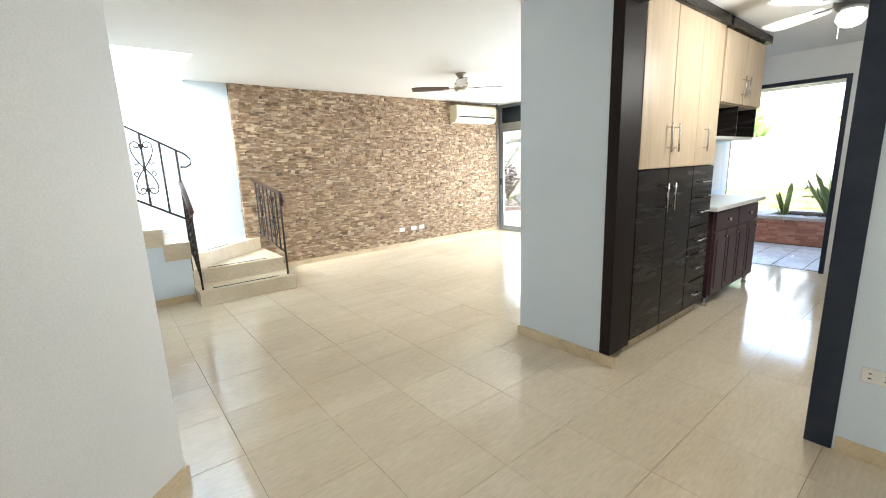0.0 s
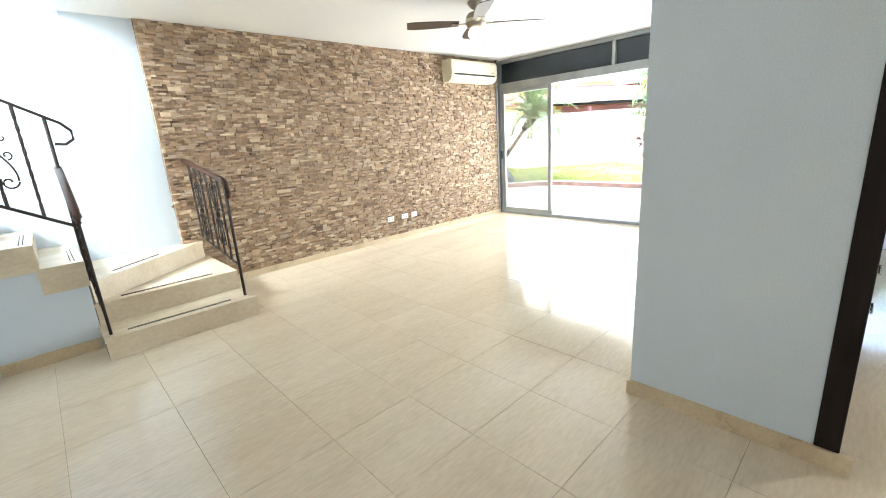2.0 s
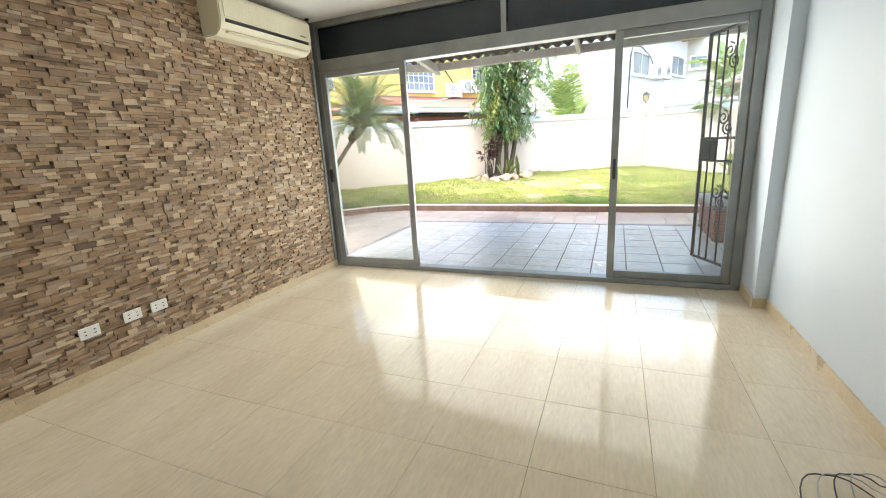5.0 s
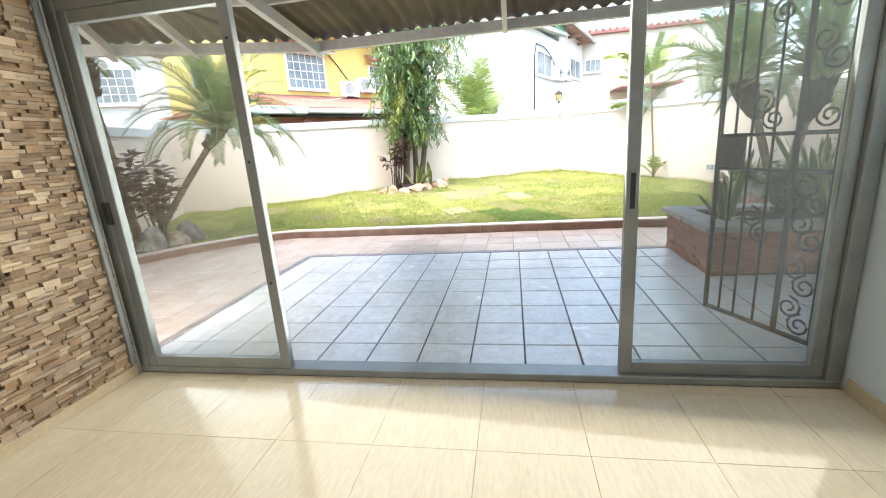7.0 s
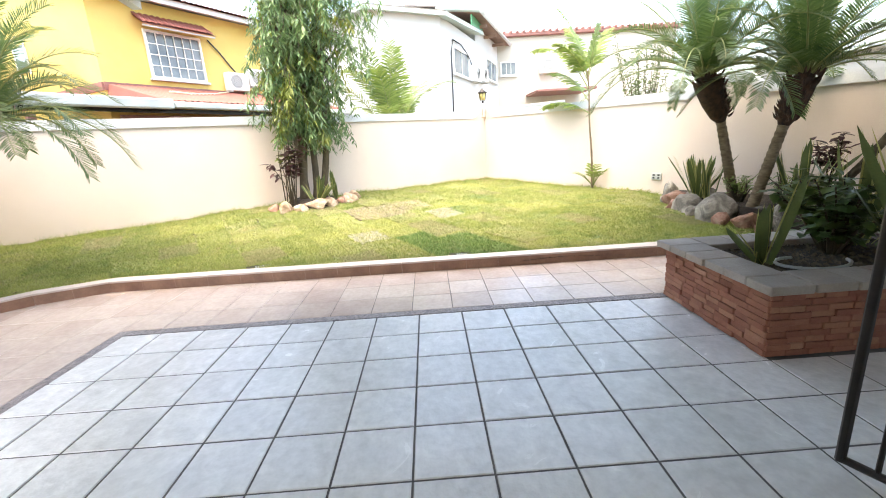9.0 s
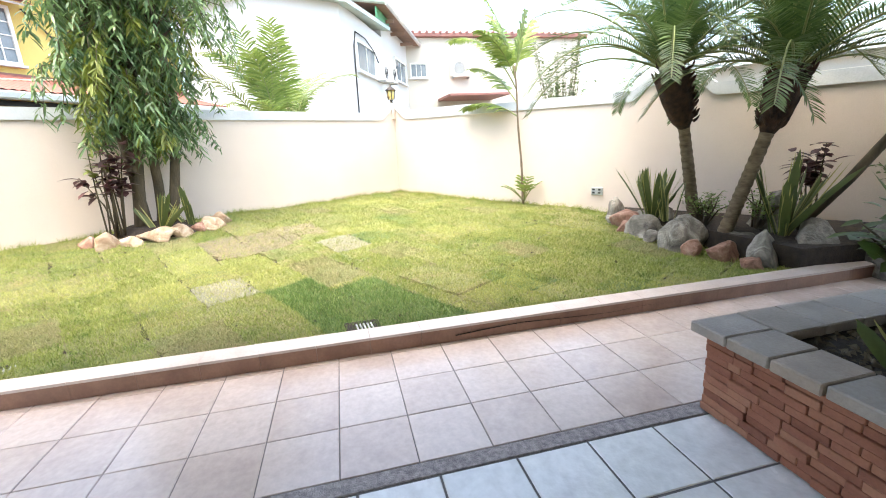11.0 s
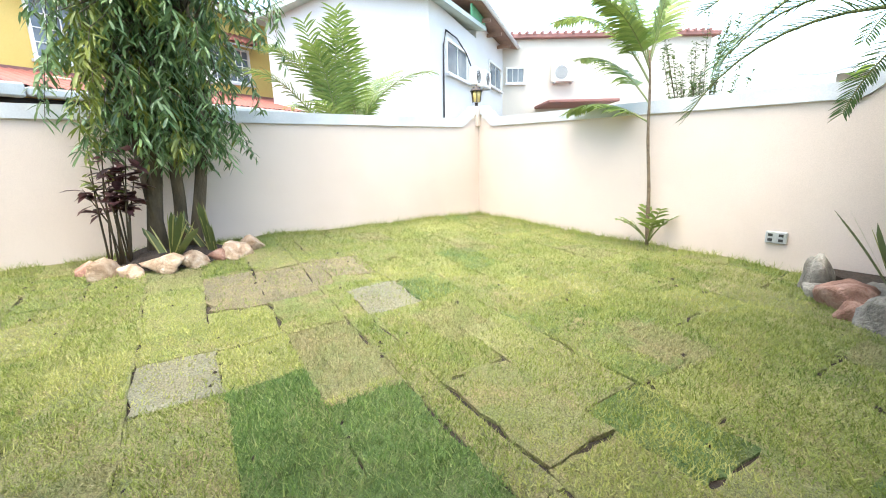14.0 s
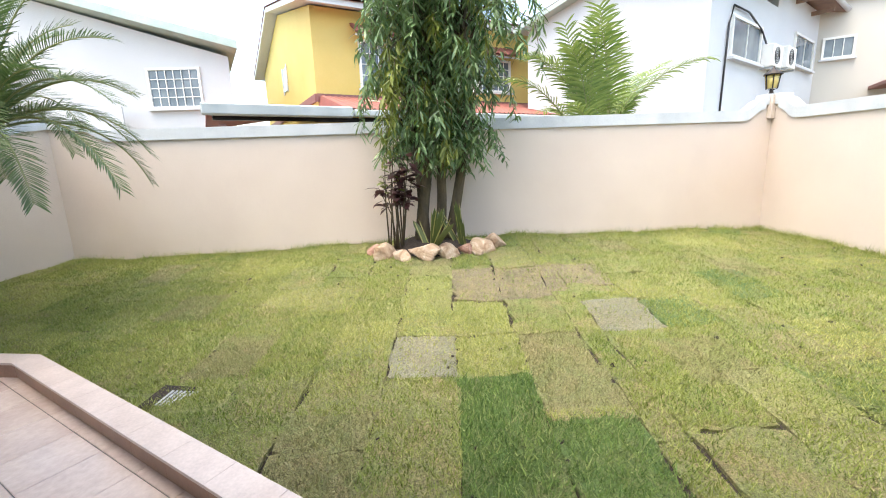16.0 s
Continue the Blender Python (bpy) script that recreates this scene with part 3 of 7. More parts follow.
for q in seg:
    bm = prism(bmesh.new(), [tuple(v) for v in q], -0.06, 0.085)
    part("kerb_face", bm, M_KERBF, kerb)
    out = [q[0] + (q[0] - q[1]).normalized() * 0.012, q[1], q[2], q[3] + (q[3] - q[2]).normalized() * 0.012]
    bm = prism(bmesh.new(), [tuple(v) for v in out], 0.085, 0.103)
    part("kerb_top_tile", bm, M_KERBT, kerb)

# garden walls with stepped copings
gw = thing("garden_wall", "pale salmon rendered garden wall with white coping", "wall", kind="structure")


def along(p, u, s, k=0.0, z=0.0):
    n = Vector((-u.y, u.x, 0))
    q = p + u * s + n * k
    return Vector((q.x, q.y, z))


def wall_run(p, u, profile, side, thick=0.15):
    """A wall from p along u whose top follows (s, z) pairs; side: +1 or -1, on which side of the line it stands."""
    n = Vector((-u.y, u.x, 0)) * side
    bm = bmesh.new()
    cop = bmesh.new()
    for target, lo, hi, k0, k1 in ((bm, None, -0.15, 0.0, thick), (cop, -0.15, 0.0, -0.03, thick + 0.03)):
        rings = []
        for s, z in profile:
            base = p + u * s
            zb = -0.3 if lo is None else z + lo
            zt = z + hi
            rings.append([target.verts.new((base + n * k + Vector((0, 0, zz)))) for k, zz in ((k0, zb), (k1, zb), (k1, zt), (k0, zt))])
        for r0, r1 in zip(rings, rings[1:]):
            for i in range(4):
                j = (i + 1) % 4
                target.faces.new((r0[i], r0[j], r1[j], r1[i]))
        target.faces.new(rings[0])
        target.faces.new(rings[-1][::-1])
    part("wall_panel", bm, M_SALMON, gw)
    part("coping", cop, M_COPING, gw, "weathered white coping")


def swoop(s0, z0, s1, z1, n=6):
    return [(s0 + (s1 - s0) * i / n, z0 + (z1 - z0) * (0.5 - 0.5 * math.cos(math.pi * i / n))) for i in range(n + 1)]


wall_run(CORNER, U1, swoop(0.0, 2.24, 0.12, 2.24, 1) + swoop(0.14, 2.18, 0.42, 2.02) + [(9.3, 2.02)] + swoop(9.32, 2.02, 9.6, 2.16) + [(10.06, 2.2)], -1)
wall_run(CORNER, U2, swoop(0.0, 2.24, 0.12, 2.24, 1) + swoop(0.14, 2.18, 0.42, 2.02) + [(4.95, 1.94)] + swoop(5.1, 1.93, 5.42, 2.12) + [(5.95, 2.10)] + swoop(5.97, 2.08, 6.2, 1.92) + [(10.0, 1.9)], 1)
LCOR = CORNER + U1 * 10.06
wall_run(LCOR, Vector((-0.975, -0.222, 0)), [(0.0, 2.2), (0.3, 2.15)] + swoop(0.32, 2.14, 0.6, 2.0) + [(6.0, 2.0)], -1)


# ---- lawn ----
lawn_bm = bmesh.new()
step = 0.25
idx = {}
for i in range(0, 45):
    for j in range(0, 66):
        x, y = 8.6 + i * step, -3.2 + j * step
        rel = Vector((x, y, 0)) - CORNER
        n2 = Vector((-U2.y, U2.x, 0))
        if rel.dot(NOUT) < 0.35 and rel.dot(n2) < 0.35 and kerb_side(x, y) > -0.02:
            idx[i, j] = lawn_bm.verts.new((x, y, lawn_z(x, y) - 0.02))
for (i, j), v in list(idx.items()):
    q = [idx.get(k) for k in ((i, j), (i + 1, j), (i + 1, j + 1), (i, j + 1))]
    if all(q):
        lawn_bm.faces.new(q).smooth = True
lawn = structure("lawn", lawn_bm, M_SOIL, "lawn of freshly laid turf with dark seams", "lawn")


# ---- stairs ----
stairs = thing("staircase", "cream tiled winding staircase with tan nosings", "stairs", kind="structure")


def step(pts, z0, z1, strip=None):
    p = part("step", prism(bmesh.new(), pts, z0, z1 - 0.03), M_MARBLE, stairs)
    cx, cy = sum(q[0] for q in pts) / len(pts), sum(q[1] for q in pts) / len(pts)
    wide = [(cx + (q[0] - cx) * 1.012, cy + (q[1] - cy) * 1.02) for q in pts]
    part("tread", prism(bmesh.new(), wide, z1 - 0.03, z1), M_MARBLE, p)
    if strip:
        a, b = Vector((*strip[0], z1)), Vector((*strip[1], z1))
        for k in (0.0, 0.022):
            n = (b - a).normalized().cross(Vector((0, 0, 1))) * k
            part("grip_strip", tube(bmesh.new(), [a - n, b - n], 0.004, 4), M_SLOT, p, "dark anti-slip strip")
    return p


step([(0.71, 5.35), (1.81, 5.35), (1.81, 6.64), (0.71, 6.64)], 0, 0.18, ((0.86, 5.42), (1.62, 5.42)))
step([(0.72, 5.71), (1.79, 5.71), (1.79, 6.64), (0.72, 6.64)], 0.18, 0.36, ((0.9, 5.78), (1.6, 5.78)))
step([(0.73, 5.73), (1.76, 6.60), (1.76, 6.64), (0.73, 6.64)], 0.36, 0.54, ((0.9, 5.97), (1.32, 6.32)))
for k in range(4, 14):
    x1 = 0.73 - 0.25 * (k - 4)
    st = step([(x1 - 0.27, 5.70), (x1, 5.70), (x1, 6.72), (x1 - 0.27, 6.72)], 0.18 * k - 0.20, 0.18 * k, ((x1 - 0.05, 5.78), (x1 - 0.05, 6.4)))
bm = bmesh.new()
for k in range(4, 14):
    x1 = 0.715 - 0.25 * (k - 4)
    box(bm, x1 - 0.25, x1, 5.705, 5.78, 0, 0.18 * k - 0.20)
part("stair_side", bm, M_WALL, stairs, "pale blue stair side panel")


def scroll(bm, cx, cz, r, turns, start, sgn, plane, radius=0.007):
    """A flat spiral of iron in the plane given by an origin and a level direction."""
    o, d = plane
    pts = []
    for i in range(15):
        f = i / 14
        a = start + sgn * turns * 2 * math.pi * f
        rr = r * (1 - 0.75 * f)
        pts.append(o + d * (cx + rr * math.cos(a)) + Vector((0, 0, cz + rr * math.sin(a))))
    tube(bm, pts, radius, 5)


def ornament(bm, o, d, s, z0, z1, w):
    """A heart-and-scroll motif round a bar, from z0 to z1."""
    zm = (z0 + z1) / 2
    h = (z1 - z0) / 2
    for sx in (-1, 1):
        for sz in (-1, 1):
            pts = []
            for i in range(9):
                f = i / 8
                pts.append(o + d * (s + sx * w * math.sin(f * math.pi * 0.55)) + Vector((0, 0, zm + sz * h * f * 0.8)))
            tube(bm, pts, 0.006, 5)
            scroll(bm, s + sx * w * 0.5, zm + sz * h * 0.82, w * 0.5, 1.0, 0 if sx > 0 else math.pi, sx * sz, (o, d), 0.006)
            scroll(bm, s + sx * w * 0.75, zm + sz * h * 0.2, w * 0.32, 0.9, math.pi / 2 * sz, sx, (o, d), 0.005)
    for z in (zm, zm - h * 0.8, zm + h * 0.8):
        c = o + d * s + Vector((0, 0, z))
        box(bm, c.x - 0.016, c.x + 0.016, c.y - 0.016, c.y + 0.016, z - 0.022, z + 0.022)


def twisted(bm, a, b, r=0.008):
    """A square bar with a twist."""
    a, b = Vector(a), Vector(b)
    n = 24
    rings = []
    for i in range(n + 1):
        p = a.lerp(b, i / n)
        t = i / n * math.pi * 5 if 2 < i < n - 2 else 0
        rings.append([bm.verts.new(p + Vector((math.cos(t + k * math.pi / 2) * r * 1.4, math.sin(t + k * math.pi / 2) * r * 1.4, 0))) for k in range(4)])
    for r0, r1 in zip(rings, rings[1:]):
        for k in range(4):
            bm.faces.new((r0[k], r0[(k + 1) % 4], r1[(k + 1) % 4], r1[k]))
    return bm


rail = thing("stair_railing", "dark wrought iron stair railing with scroll ornament", "railing")
o, d = Vector((0, 5.75, 0)), Vector((1, 0, 0))


def zr(x):
    return 1.78 - 0.575 * (x - 0.74)


def zb(x):
    return 1.0 - 0.575 * (x - 0.72)


part("top_rail", tube(bmesh.new(), [(-1.3, 5.75, zr(-1.3)), (0.74, 5.75, zr(0.74)), (0.82, 5.75, 1.735), (0.87, 5.75, 1.68), (0.87, 5.75, 1.62), (0.82, 5.75, 1.585), (0.76, 5.75, 1.59)], 0.011, 6), M_IRON, rail)
part("bottom_rail", tube(bmesh.new(), [(-1.3, 5.75, zb(-1.3)), (0.74, 5.75, zb(0.74))], 0.013, 6), M_IRON, rail)
for i, x in enumerate((0.24, 0.42, 0.59, 0.06, -0.12, -0.30, -0.48, -0.66)):
    part("baluster", twisted(bmesh.new(), (x, 5.75, zb(x)), (x, 5.75, zr(x))), M_IRON, rail)
    if i in (1, 4):
        bm = bmesh.new()
        ornament(bm, o, d, x, zb(x) + 0.12, zr(x) - 0.08, 0.10)
        part("scroll_ornament", bm, M_IRON, rail)
part("newel", tube(bmesh.new(), [(0.74, 5.75, 0.55), (0.74, 5.75, zr(0.74))], 0.013, 6), M_IRON, rail)
bm = bmesh.new()
tube(bm, [(0.74, 5.78, 1.42), (0.745, 5.6, 1.28), (0.75, 5.42, 1.13), (0.75, 5.385, 1.08), (0.75, 5.40, 1.04)], [0.024, 0.026, 0.028, 0.03, 0.02], 8)
part("handrail", bm, M_RAIL, rail, "dark wooden handrail")
part("post", tube(bmesh.new(), [(0.755, 5.42, 0.18), (0.75, 5.42, 1.12)], 0.012, 6), M_IRON, rail)
part("bottom_rail", tube(bmesh.new(), [(0.755, 5.42, 0.32), (0.745, 5.75, 0.62)], 0.010, 6), M_IRON, rail)
for y, z0, z1 in ((5.5, 0.40, 1.2), (5.58, 0.47, 1.26), (5.66, 0.54, 1.32)):
    part("baluster", twisted(bmesh.new(), (0.75, y, z0), (0.75, y, z1)), M_IRON, rail)

rail2 = thing("stair_railing", "dark wrought iron railing with wooden handrail on the lowest steps", "railing")
o, d = Vector((1.75, 0, 0)), Vector((0, 1, 0))
bm = tube(bmesh.new(), [(1.75, 6.62, 1.40), (1.75, 5.62, 1.25), (1.75, 5.45, 1.225), (1.75, 5.40, 1.20), (1.75, 5.385, 1.13), (1.75, 5.41, 1.08)], [0.022, 0.024, 0.026, 0.028, 0.028, 0.02], 8)
part("handrail", bm, M_RAIL, rail2, "dark wooden handrail")
part("post", tube(bmesh.new(), [(1.75, 5.45, 0.18), (1.75, 5.45, 1.21)], 0.013, 6), M_IRON, rail2)
part("bottom_rail", tube(bmesh.new(), [(1.75, 5.45, 0.47), (1.75, 6.62, 0.62)], 0.010, 6), M_IRON, rail2)
for i, y in enumerate((5.62, 5.79, 5.96, 6.13, 6.30, 6.47)):
    part("baluster", twisted(bmesh.new(), (1.75, y, 0.47 + 0.128 * (y - 5.45)), (1.75, y, 1.22 + 0.15 * (y - 5.45))), M_IRON, rail2)
    if i in (1, 4):
        bm = bmesh.new()
        ornament(bm, o, d, y, 0.60, 1.20, 0.09)
        part("scroll_ornament", bm, M_IRON, rail2)

# ---- doors on the left ----
door = thing("door_1", "white painted door, closed, with a steel knob", "door", kind="structure")
bm = bbox(0.06, 0.115, 3.95, 5.16, 0.006, 2.14, 0.004)
part("door_leaf", bm, M_WHITEDOOR, door)
for z0, z1 in ((0.25, 0.95), (1.15, 1.95)):
    part("panel_moulding", bbox(0.113, 0.122, 4.15, 4.98, z0, z1, 0.004), M_WHITEDOOR, door)
bm = tube(bmesh.new(), [(0.115, 5.09, 1.08), (0.122, 5.09, 1.08), (0.124, 5.09, 1.08), (0.15, 5.09, 1.08), (0.155, 5.09, 1.08), (0.175, 5.09, 1.08), (0.185, 5.09, 1.08)], [0.03, 0.03, 0.012, 0.012, 0.026, 0.026, 0.014], 12)
part("door_knob", bm, M_CHROME, door, "steel door knob")
frame_1 = thing("door_2", "varnished brown wooden door in a slate-grey frame", "door", kind="structure")
part("frame_post", bbox(-0.15, 0.118, 3.875, 3.945, 0.0, 2.14, 0.004), M_POST, frame_1)
part("frame_post", bbox(-0.15, 0.118, 2.98, 3.04, 0.0, 2.14, 0.004), M_POST, frame_1)
dl = part("door_leaf", bbox(-0.06, -0.015, 3.04, 3.875, 0.006, 2.12, 0.003), M_BROWNDOOR, frame_1)
for y0, y1 in ((3.12, 3.39), (3.47, 3.74)):
    for z0, z1 in ((0.2, 0.9), (1.05, 2.0)):
        part("raised_panel", bbox(-0.018, -0.004, y0, y1, z0, z1, 0.006), M_BROWNDOOR, dl)
part("strike_plate", bbox(0.115, 0.124, 3.89, 3.93, 1.02, 1.10, 0.002), M_DARKPL, frame_1)

# ---- ceiling fan ----


def fan(name, x, y, z_ceil, drop, turn, blades, radius, blade_mat, body_mat, label):
    f = thing(name, label, "ceiling fan", pose(x, y, z_ceil, 0, 0, turn))
    part("canopy", tube(bmesh.new(), [(0, 0, 0), (0, 0, -0.015), (0, 0, -0.05), (0, 0, -0.07)], [0.075, 0.075, 0.05, 0.022], 20), body_mat, f)
    part("down_rod", tube(bmesh.new(), [(0, 0, -0.06), (0, 0, -drop + 0.1)], 0.012, 8), body_mat, f)
    part("motor", tube(bmesh.new(), [(0, 0, -drop + 0.11), (0, 0, -drop + 0.10), (0, 0, -drop + 0.07), (0, 0, -drop + 0.0), (0, 0, -drop - 0.03), (0, 0, -drop - 0.045)], [0.03, 0.07, 0.095, 0.10, 0.085, 0.05], 24), body_mat, f)
    part("collar", tube(bmesh.new(), [(0, 0, -drop + 0.04), (0, 0, -drop + 0.015)], 0.103, 24), M_CREAMPL, f, "cream band round the motor")
    part("globe", tube(bmesh.new(), [(0, 0, -drop - 0.04), (0, 0, -drop - 0.06), (0, 0, -drop - 0.10), (0, 0, -drop - 0.135), (0, 0, -drop - 0.15)], [0.05, 0.072, 0.08, 0.055, 0.012], 20), M_BULB, f, "white opal glass globe")
    part("pull_chain", tube(bmesh.new(), [(0.07, 0, -drop - 0.04), (0.07, 0, -drop - 0.2)], 0.0025, 5), body_mat, f)
    for k in range(blades):
        m = pose(0, 0, -drop + 0.005, 0, 0, 360 * k / blades)
        bm = bmesh.new()
        rows = []
        for i in range(9):
            t = i / 8
            w = 0.045 + 0.028 * math.sin(min(1, t * 1.4) * math.pi / 2)
            if t > 0.9:
                w *= 0.82
            xx = 0.17 + (radius - 0.17) * t
            rows.append([bm.verts.new((xx, s * w, dz + s * w * 0.2)) for s, dz in ((-1, 0), (1, 0), (1, 0.007), (-1, 0.007))])
        for r0, r1 in zip(rows, rows[1:]):
            for i in range(4):
                bm.faces.new((r0[i], r0[(i + 1) % 4], r1[(i + 1) % 4], r1[i]))
        bm.faces.new(rows[0])
        bm.faces.new(rows[-1])
        b = part("blade", bm, blade_mat, f, "", m)
        bm = bmesh.new()
        box(bm, 0.07, 0.24, -0.018, 0.018, -0.006, 0.0)
        part("blade_bracket", bm, body_mat, b)
    return f


fan("ceiling_fan", 4.06, 4.54, CEIL, 0.195, -41, 4, 0.68, M_FANWOOD, M_STEEL, "nickel ceiling fan with dark blades and a glass globe")
fan("ceiling_fan", 3.99, 0.62, CEIL, 0.26, 62, 4, 0.6, M_WHITEPL, M_DARKPL, "black kitchen ceiling fan with white blades and a lamp")

# ---- air conditioner ----
ac = thing("air_conditioner", "aged cream split air conditioner on the stone wall", "air conditioner")
bm = bmesh.new()
prof = [(0.0, 2.31), (-0.14, 2.31), (-0.20, 2.35), (-0.225, 2.42), (-0.225, 2.60), (-0.20, 2.635), (0.0, 2.635)]
rings = [[bm.verts.new((x, STONE_Y - 0.02 + a, z)) for a, z in prof] for x in (5.58, 6.67)]
for i in range(len(prof)):
    j = (i + 1) % len(prof)
    bm.faces.new((rings[0][i], rings[0][j], rings[1][j], rings[1][i]))
bm.faces.new(rings[0])
bm.faces.new(rings[1][::-1])
bmesh.ops.bevel(bm, geom=[e for e in bm.edges], offset=0.008, segments=2, affect="EDGES")
part("body", bm, M_CREAMPL, ac)
part("front_panel", bbox(5.62, 6.63, STONE_Y - 0.252, STONE_Y - 0.244, 2.445, 2.60, 0.003), M_CREAMPL, ac)
part("air_slot", bbox(5.63, 6.62, STONE_Y - 0.248, STONE_Y - 0.238, 2.405, 2.430), M_DARKPL, ac, "dark air slot")
lv = part("louvre", bbox(5.65, 6.60, STONE_Y - 0.235, STONE_Y - 0.19, 2.335, 2.345, 0.003), M_CREAMPL, ac)
part("badge", bbox(6.5, 6.58, STONE_Y - 0.254, STONE_Y - 0.25, 2.46, 2.475), M_STEEL, ac)
for i in range(14):
    part("intake_slat", bbox(5.64 + i * 0.07, 5.69 + i * 0.07, STONE_Y - 0.19, STONE_Y - 0.03, 2.634, 2.640), M_CREAMPL, ac)
pipe = solo("conduit_pipe", tube(bmesh.new(), [(6.72, 6.545, 2.60), (6.80, 6.545, 2.60), (6.86, 6.55, 2.66), (6.86, 6.55, 2.72)], 0.03, 8), M_DARKPL, "short dark insulated pipe beside the air conditioner", "pipe")
trunk = solo("cable_trunking", bbox(6.90, 6.93, STONE_Y - 0.04, STONE_Y - 0.02, 0.09, 2.30, 0.003), M_ALU, "thin grey cable trunking along the stone wall", "trunking")

# ---- sockets and cables ----
sock = thing("wall_socket", "white double socket plate on the stone wall", "socket", pose(4.31, STONE_Y - 0.028, 0.33), group="sockets on the stone wall")
part("plate", bbox(-0.06, 0.06, -0.012, 0.0, -0.038, 0.038, 0.004), M_WHITEPL, sock)
for dx in (-0.028, 0.028):
    for dz in (-0.012, 0.012):
        part("slot", bbox(dx - 0.006, dx + 0.006, -0.0135, -0.011, dz - 0.003, dz + 0.003), M_DARKPL, sock)
copy_thing(sock, pose(4.58, STONE_Y - 0.028, 0.335))
copy_thing(sock, pose(4.77, STONE_Y - 0.028, 0.335))
s2 = copy_thing(sock, pose(KIT_X - 0.002, 0.14, 0.45, 0, 0, -90))
tagged(s2, "white double socket plate on the pale blue wall")
s3 = copy_thing(sock, pose(4.60, RIGHT_Y + 0.002, 0.46, 0, 0, 180))
tagged(s3, "white socket plate with loose cables hanging from it")
rng = random.Random(5)
for c in range(4):
    pts = []
    x0 = 4.55 + 0.04 * c
    n = 26
    ph = rng.random() * 6
    for i in range(n):
        f = i / (n - 1)
        if f < 0.3:
            g = f / 0.3
            pts.append((x0 - 0.1 * g * (c - 1), RIGHT_Y + 0.02 + 0.16 * math.sin(g * 1.5) * (0.6 + 0.2 * c), 0.46 + 0.05 * math.sin(g * 3) - 0.43 * g ** 1.6))
        else:
            g = (f - 0.3) / 0.7
            r = 0.13 + 0.035 * c
            a = ph * 0.1 + g * 4.6
            pts.append((x0 - 0.1 * (c - 1) + r * math.sin(a) * 1.0 - 0.1 * g, RIGHT_Y + 0.11 + 0.03 * c + r * (1 - math.cos(a)) * 0.55, 0.010 + 0.006 * c + 0.02 * abs(math.sin(a * 2))))
    solo("cable", tube(bmesh.new(), pts, 0.003, 5), M_DARKPL if c % 2 else M_HOSE, "loose thin cable trailing from socket onto floor", "cable", group="loose cables by the wall")

# ---- kitchen ----
trim = thing("door_trim", "dark brown wooden casing of the kitchen doorway", "door trim", kind="structure")
part("casing", bbox(KIT_X - 0.012, 3.02, 1.497, 1.58, 0.082, 2.62, 0.004), M_WENGE, trim)
part("casing", bbox(KIT_X - 0.012, 2.82, 0.26, 0.372, 0.0, 2.56, 0.004), M_GREYFRAME, trim, "slate blue casing")
part("header", bbox(KIT_X - 0.010, 2.92, 0.385, 1.497, 2.50, 2.62, 0.004), M_WENGE, trim)


def bar_handle(parent, x, y, z, length, upright):
    bm = bmesh.new()
    h = length / 2
    if upright:
        tube(bm, [(x, y - 0.035, z - h), (x, y - 0.035, z + h)], 0.007, 8)
        for s in (-0.7, 0.7):
            tube(bm, [(x, y, z + s * h), (x, y - 0.035, z + s * h)], 0.005, 6)
    else:
        tube(bm, [(x - h, y - 0.035, z), (x + h, y - 0.035, z)], 0.007, 8)
        for s in (-0.7, 0.7):
            tube(bm, [(x + s * h, y, z), (x + s * h, y - 0.035, z)], 0.005, 6)
    part("handle", bm, M_CHROME, parent, "steel bar handle")


cab = thing("tall_cabinet", "tall larder cabinet with oak upper and espresso lower doors", "cabinet")
part("body", bbox(3.03, 4.47, 1.525, 2.2, 0.10, 2.66), M_DARKCAB, cab)
part("plinth", bbox(3.05, 4.45, 1.56, 2.2, 0.0, 0.10), M_BASE, cab)
for i, (x0, x1) in enumerate(((3.04, 3.52), (3.53, 4.0), (4.01, 4.46))):
    dd = part("upper_door", bbox(x0, x1, 1.50, 1.522, 1.43, 2.62, 0.003), M_OAK, cab, "pale oak door")
    bar_handle(dd, (x1 - 0.06, x0 + 0.06, x0 + 0.16)[i], 1.50, 1.66, 0.22, True)
for i, (x0, x1) in enumerate(((3.04, 3.52), (3.53, 4.0))):
    dd = part("lower_door", bbox(x0, x1, 1.50, 1.522, 0.11, 1.42, 0.003), M_DARKCAB, cab)
    bar_handle(dd, (x1 - 0.06, x0 + 0.06)[i], 1.50, 1.20, 0.22, True)
for z0, z1 in ((0.11, 0.36), (0.37, 0.62), (0.63, 0.88), (0.89, 1.14), (1.15, 1.42)):
    dd = part("drawer", bbox(4.01, 4.46, 1.50, 1.522, z0, z1, 0.003), M_DARKCAB, cab)
    bar_handle(dd, 4.235, 1.50, (z0 + z1) / 2, 0.2, False)
part("cornice", bbox(3.0, 4.50, 1.47, 2.2, 2.62, 2.71, 0.006), M_DARKCAB, cab)

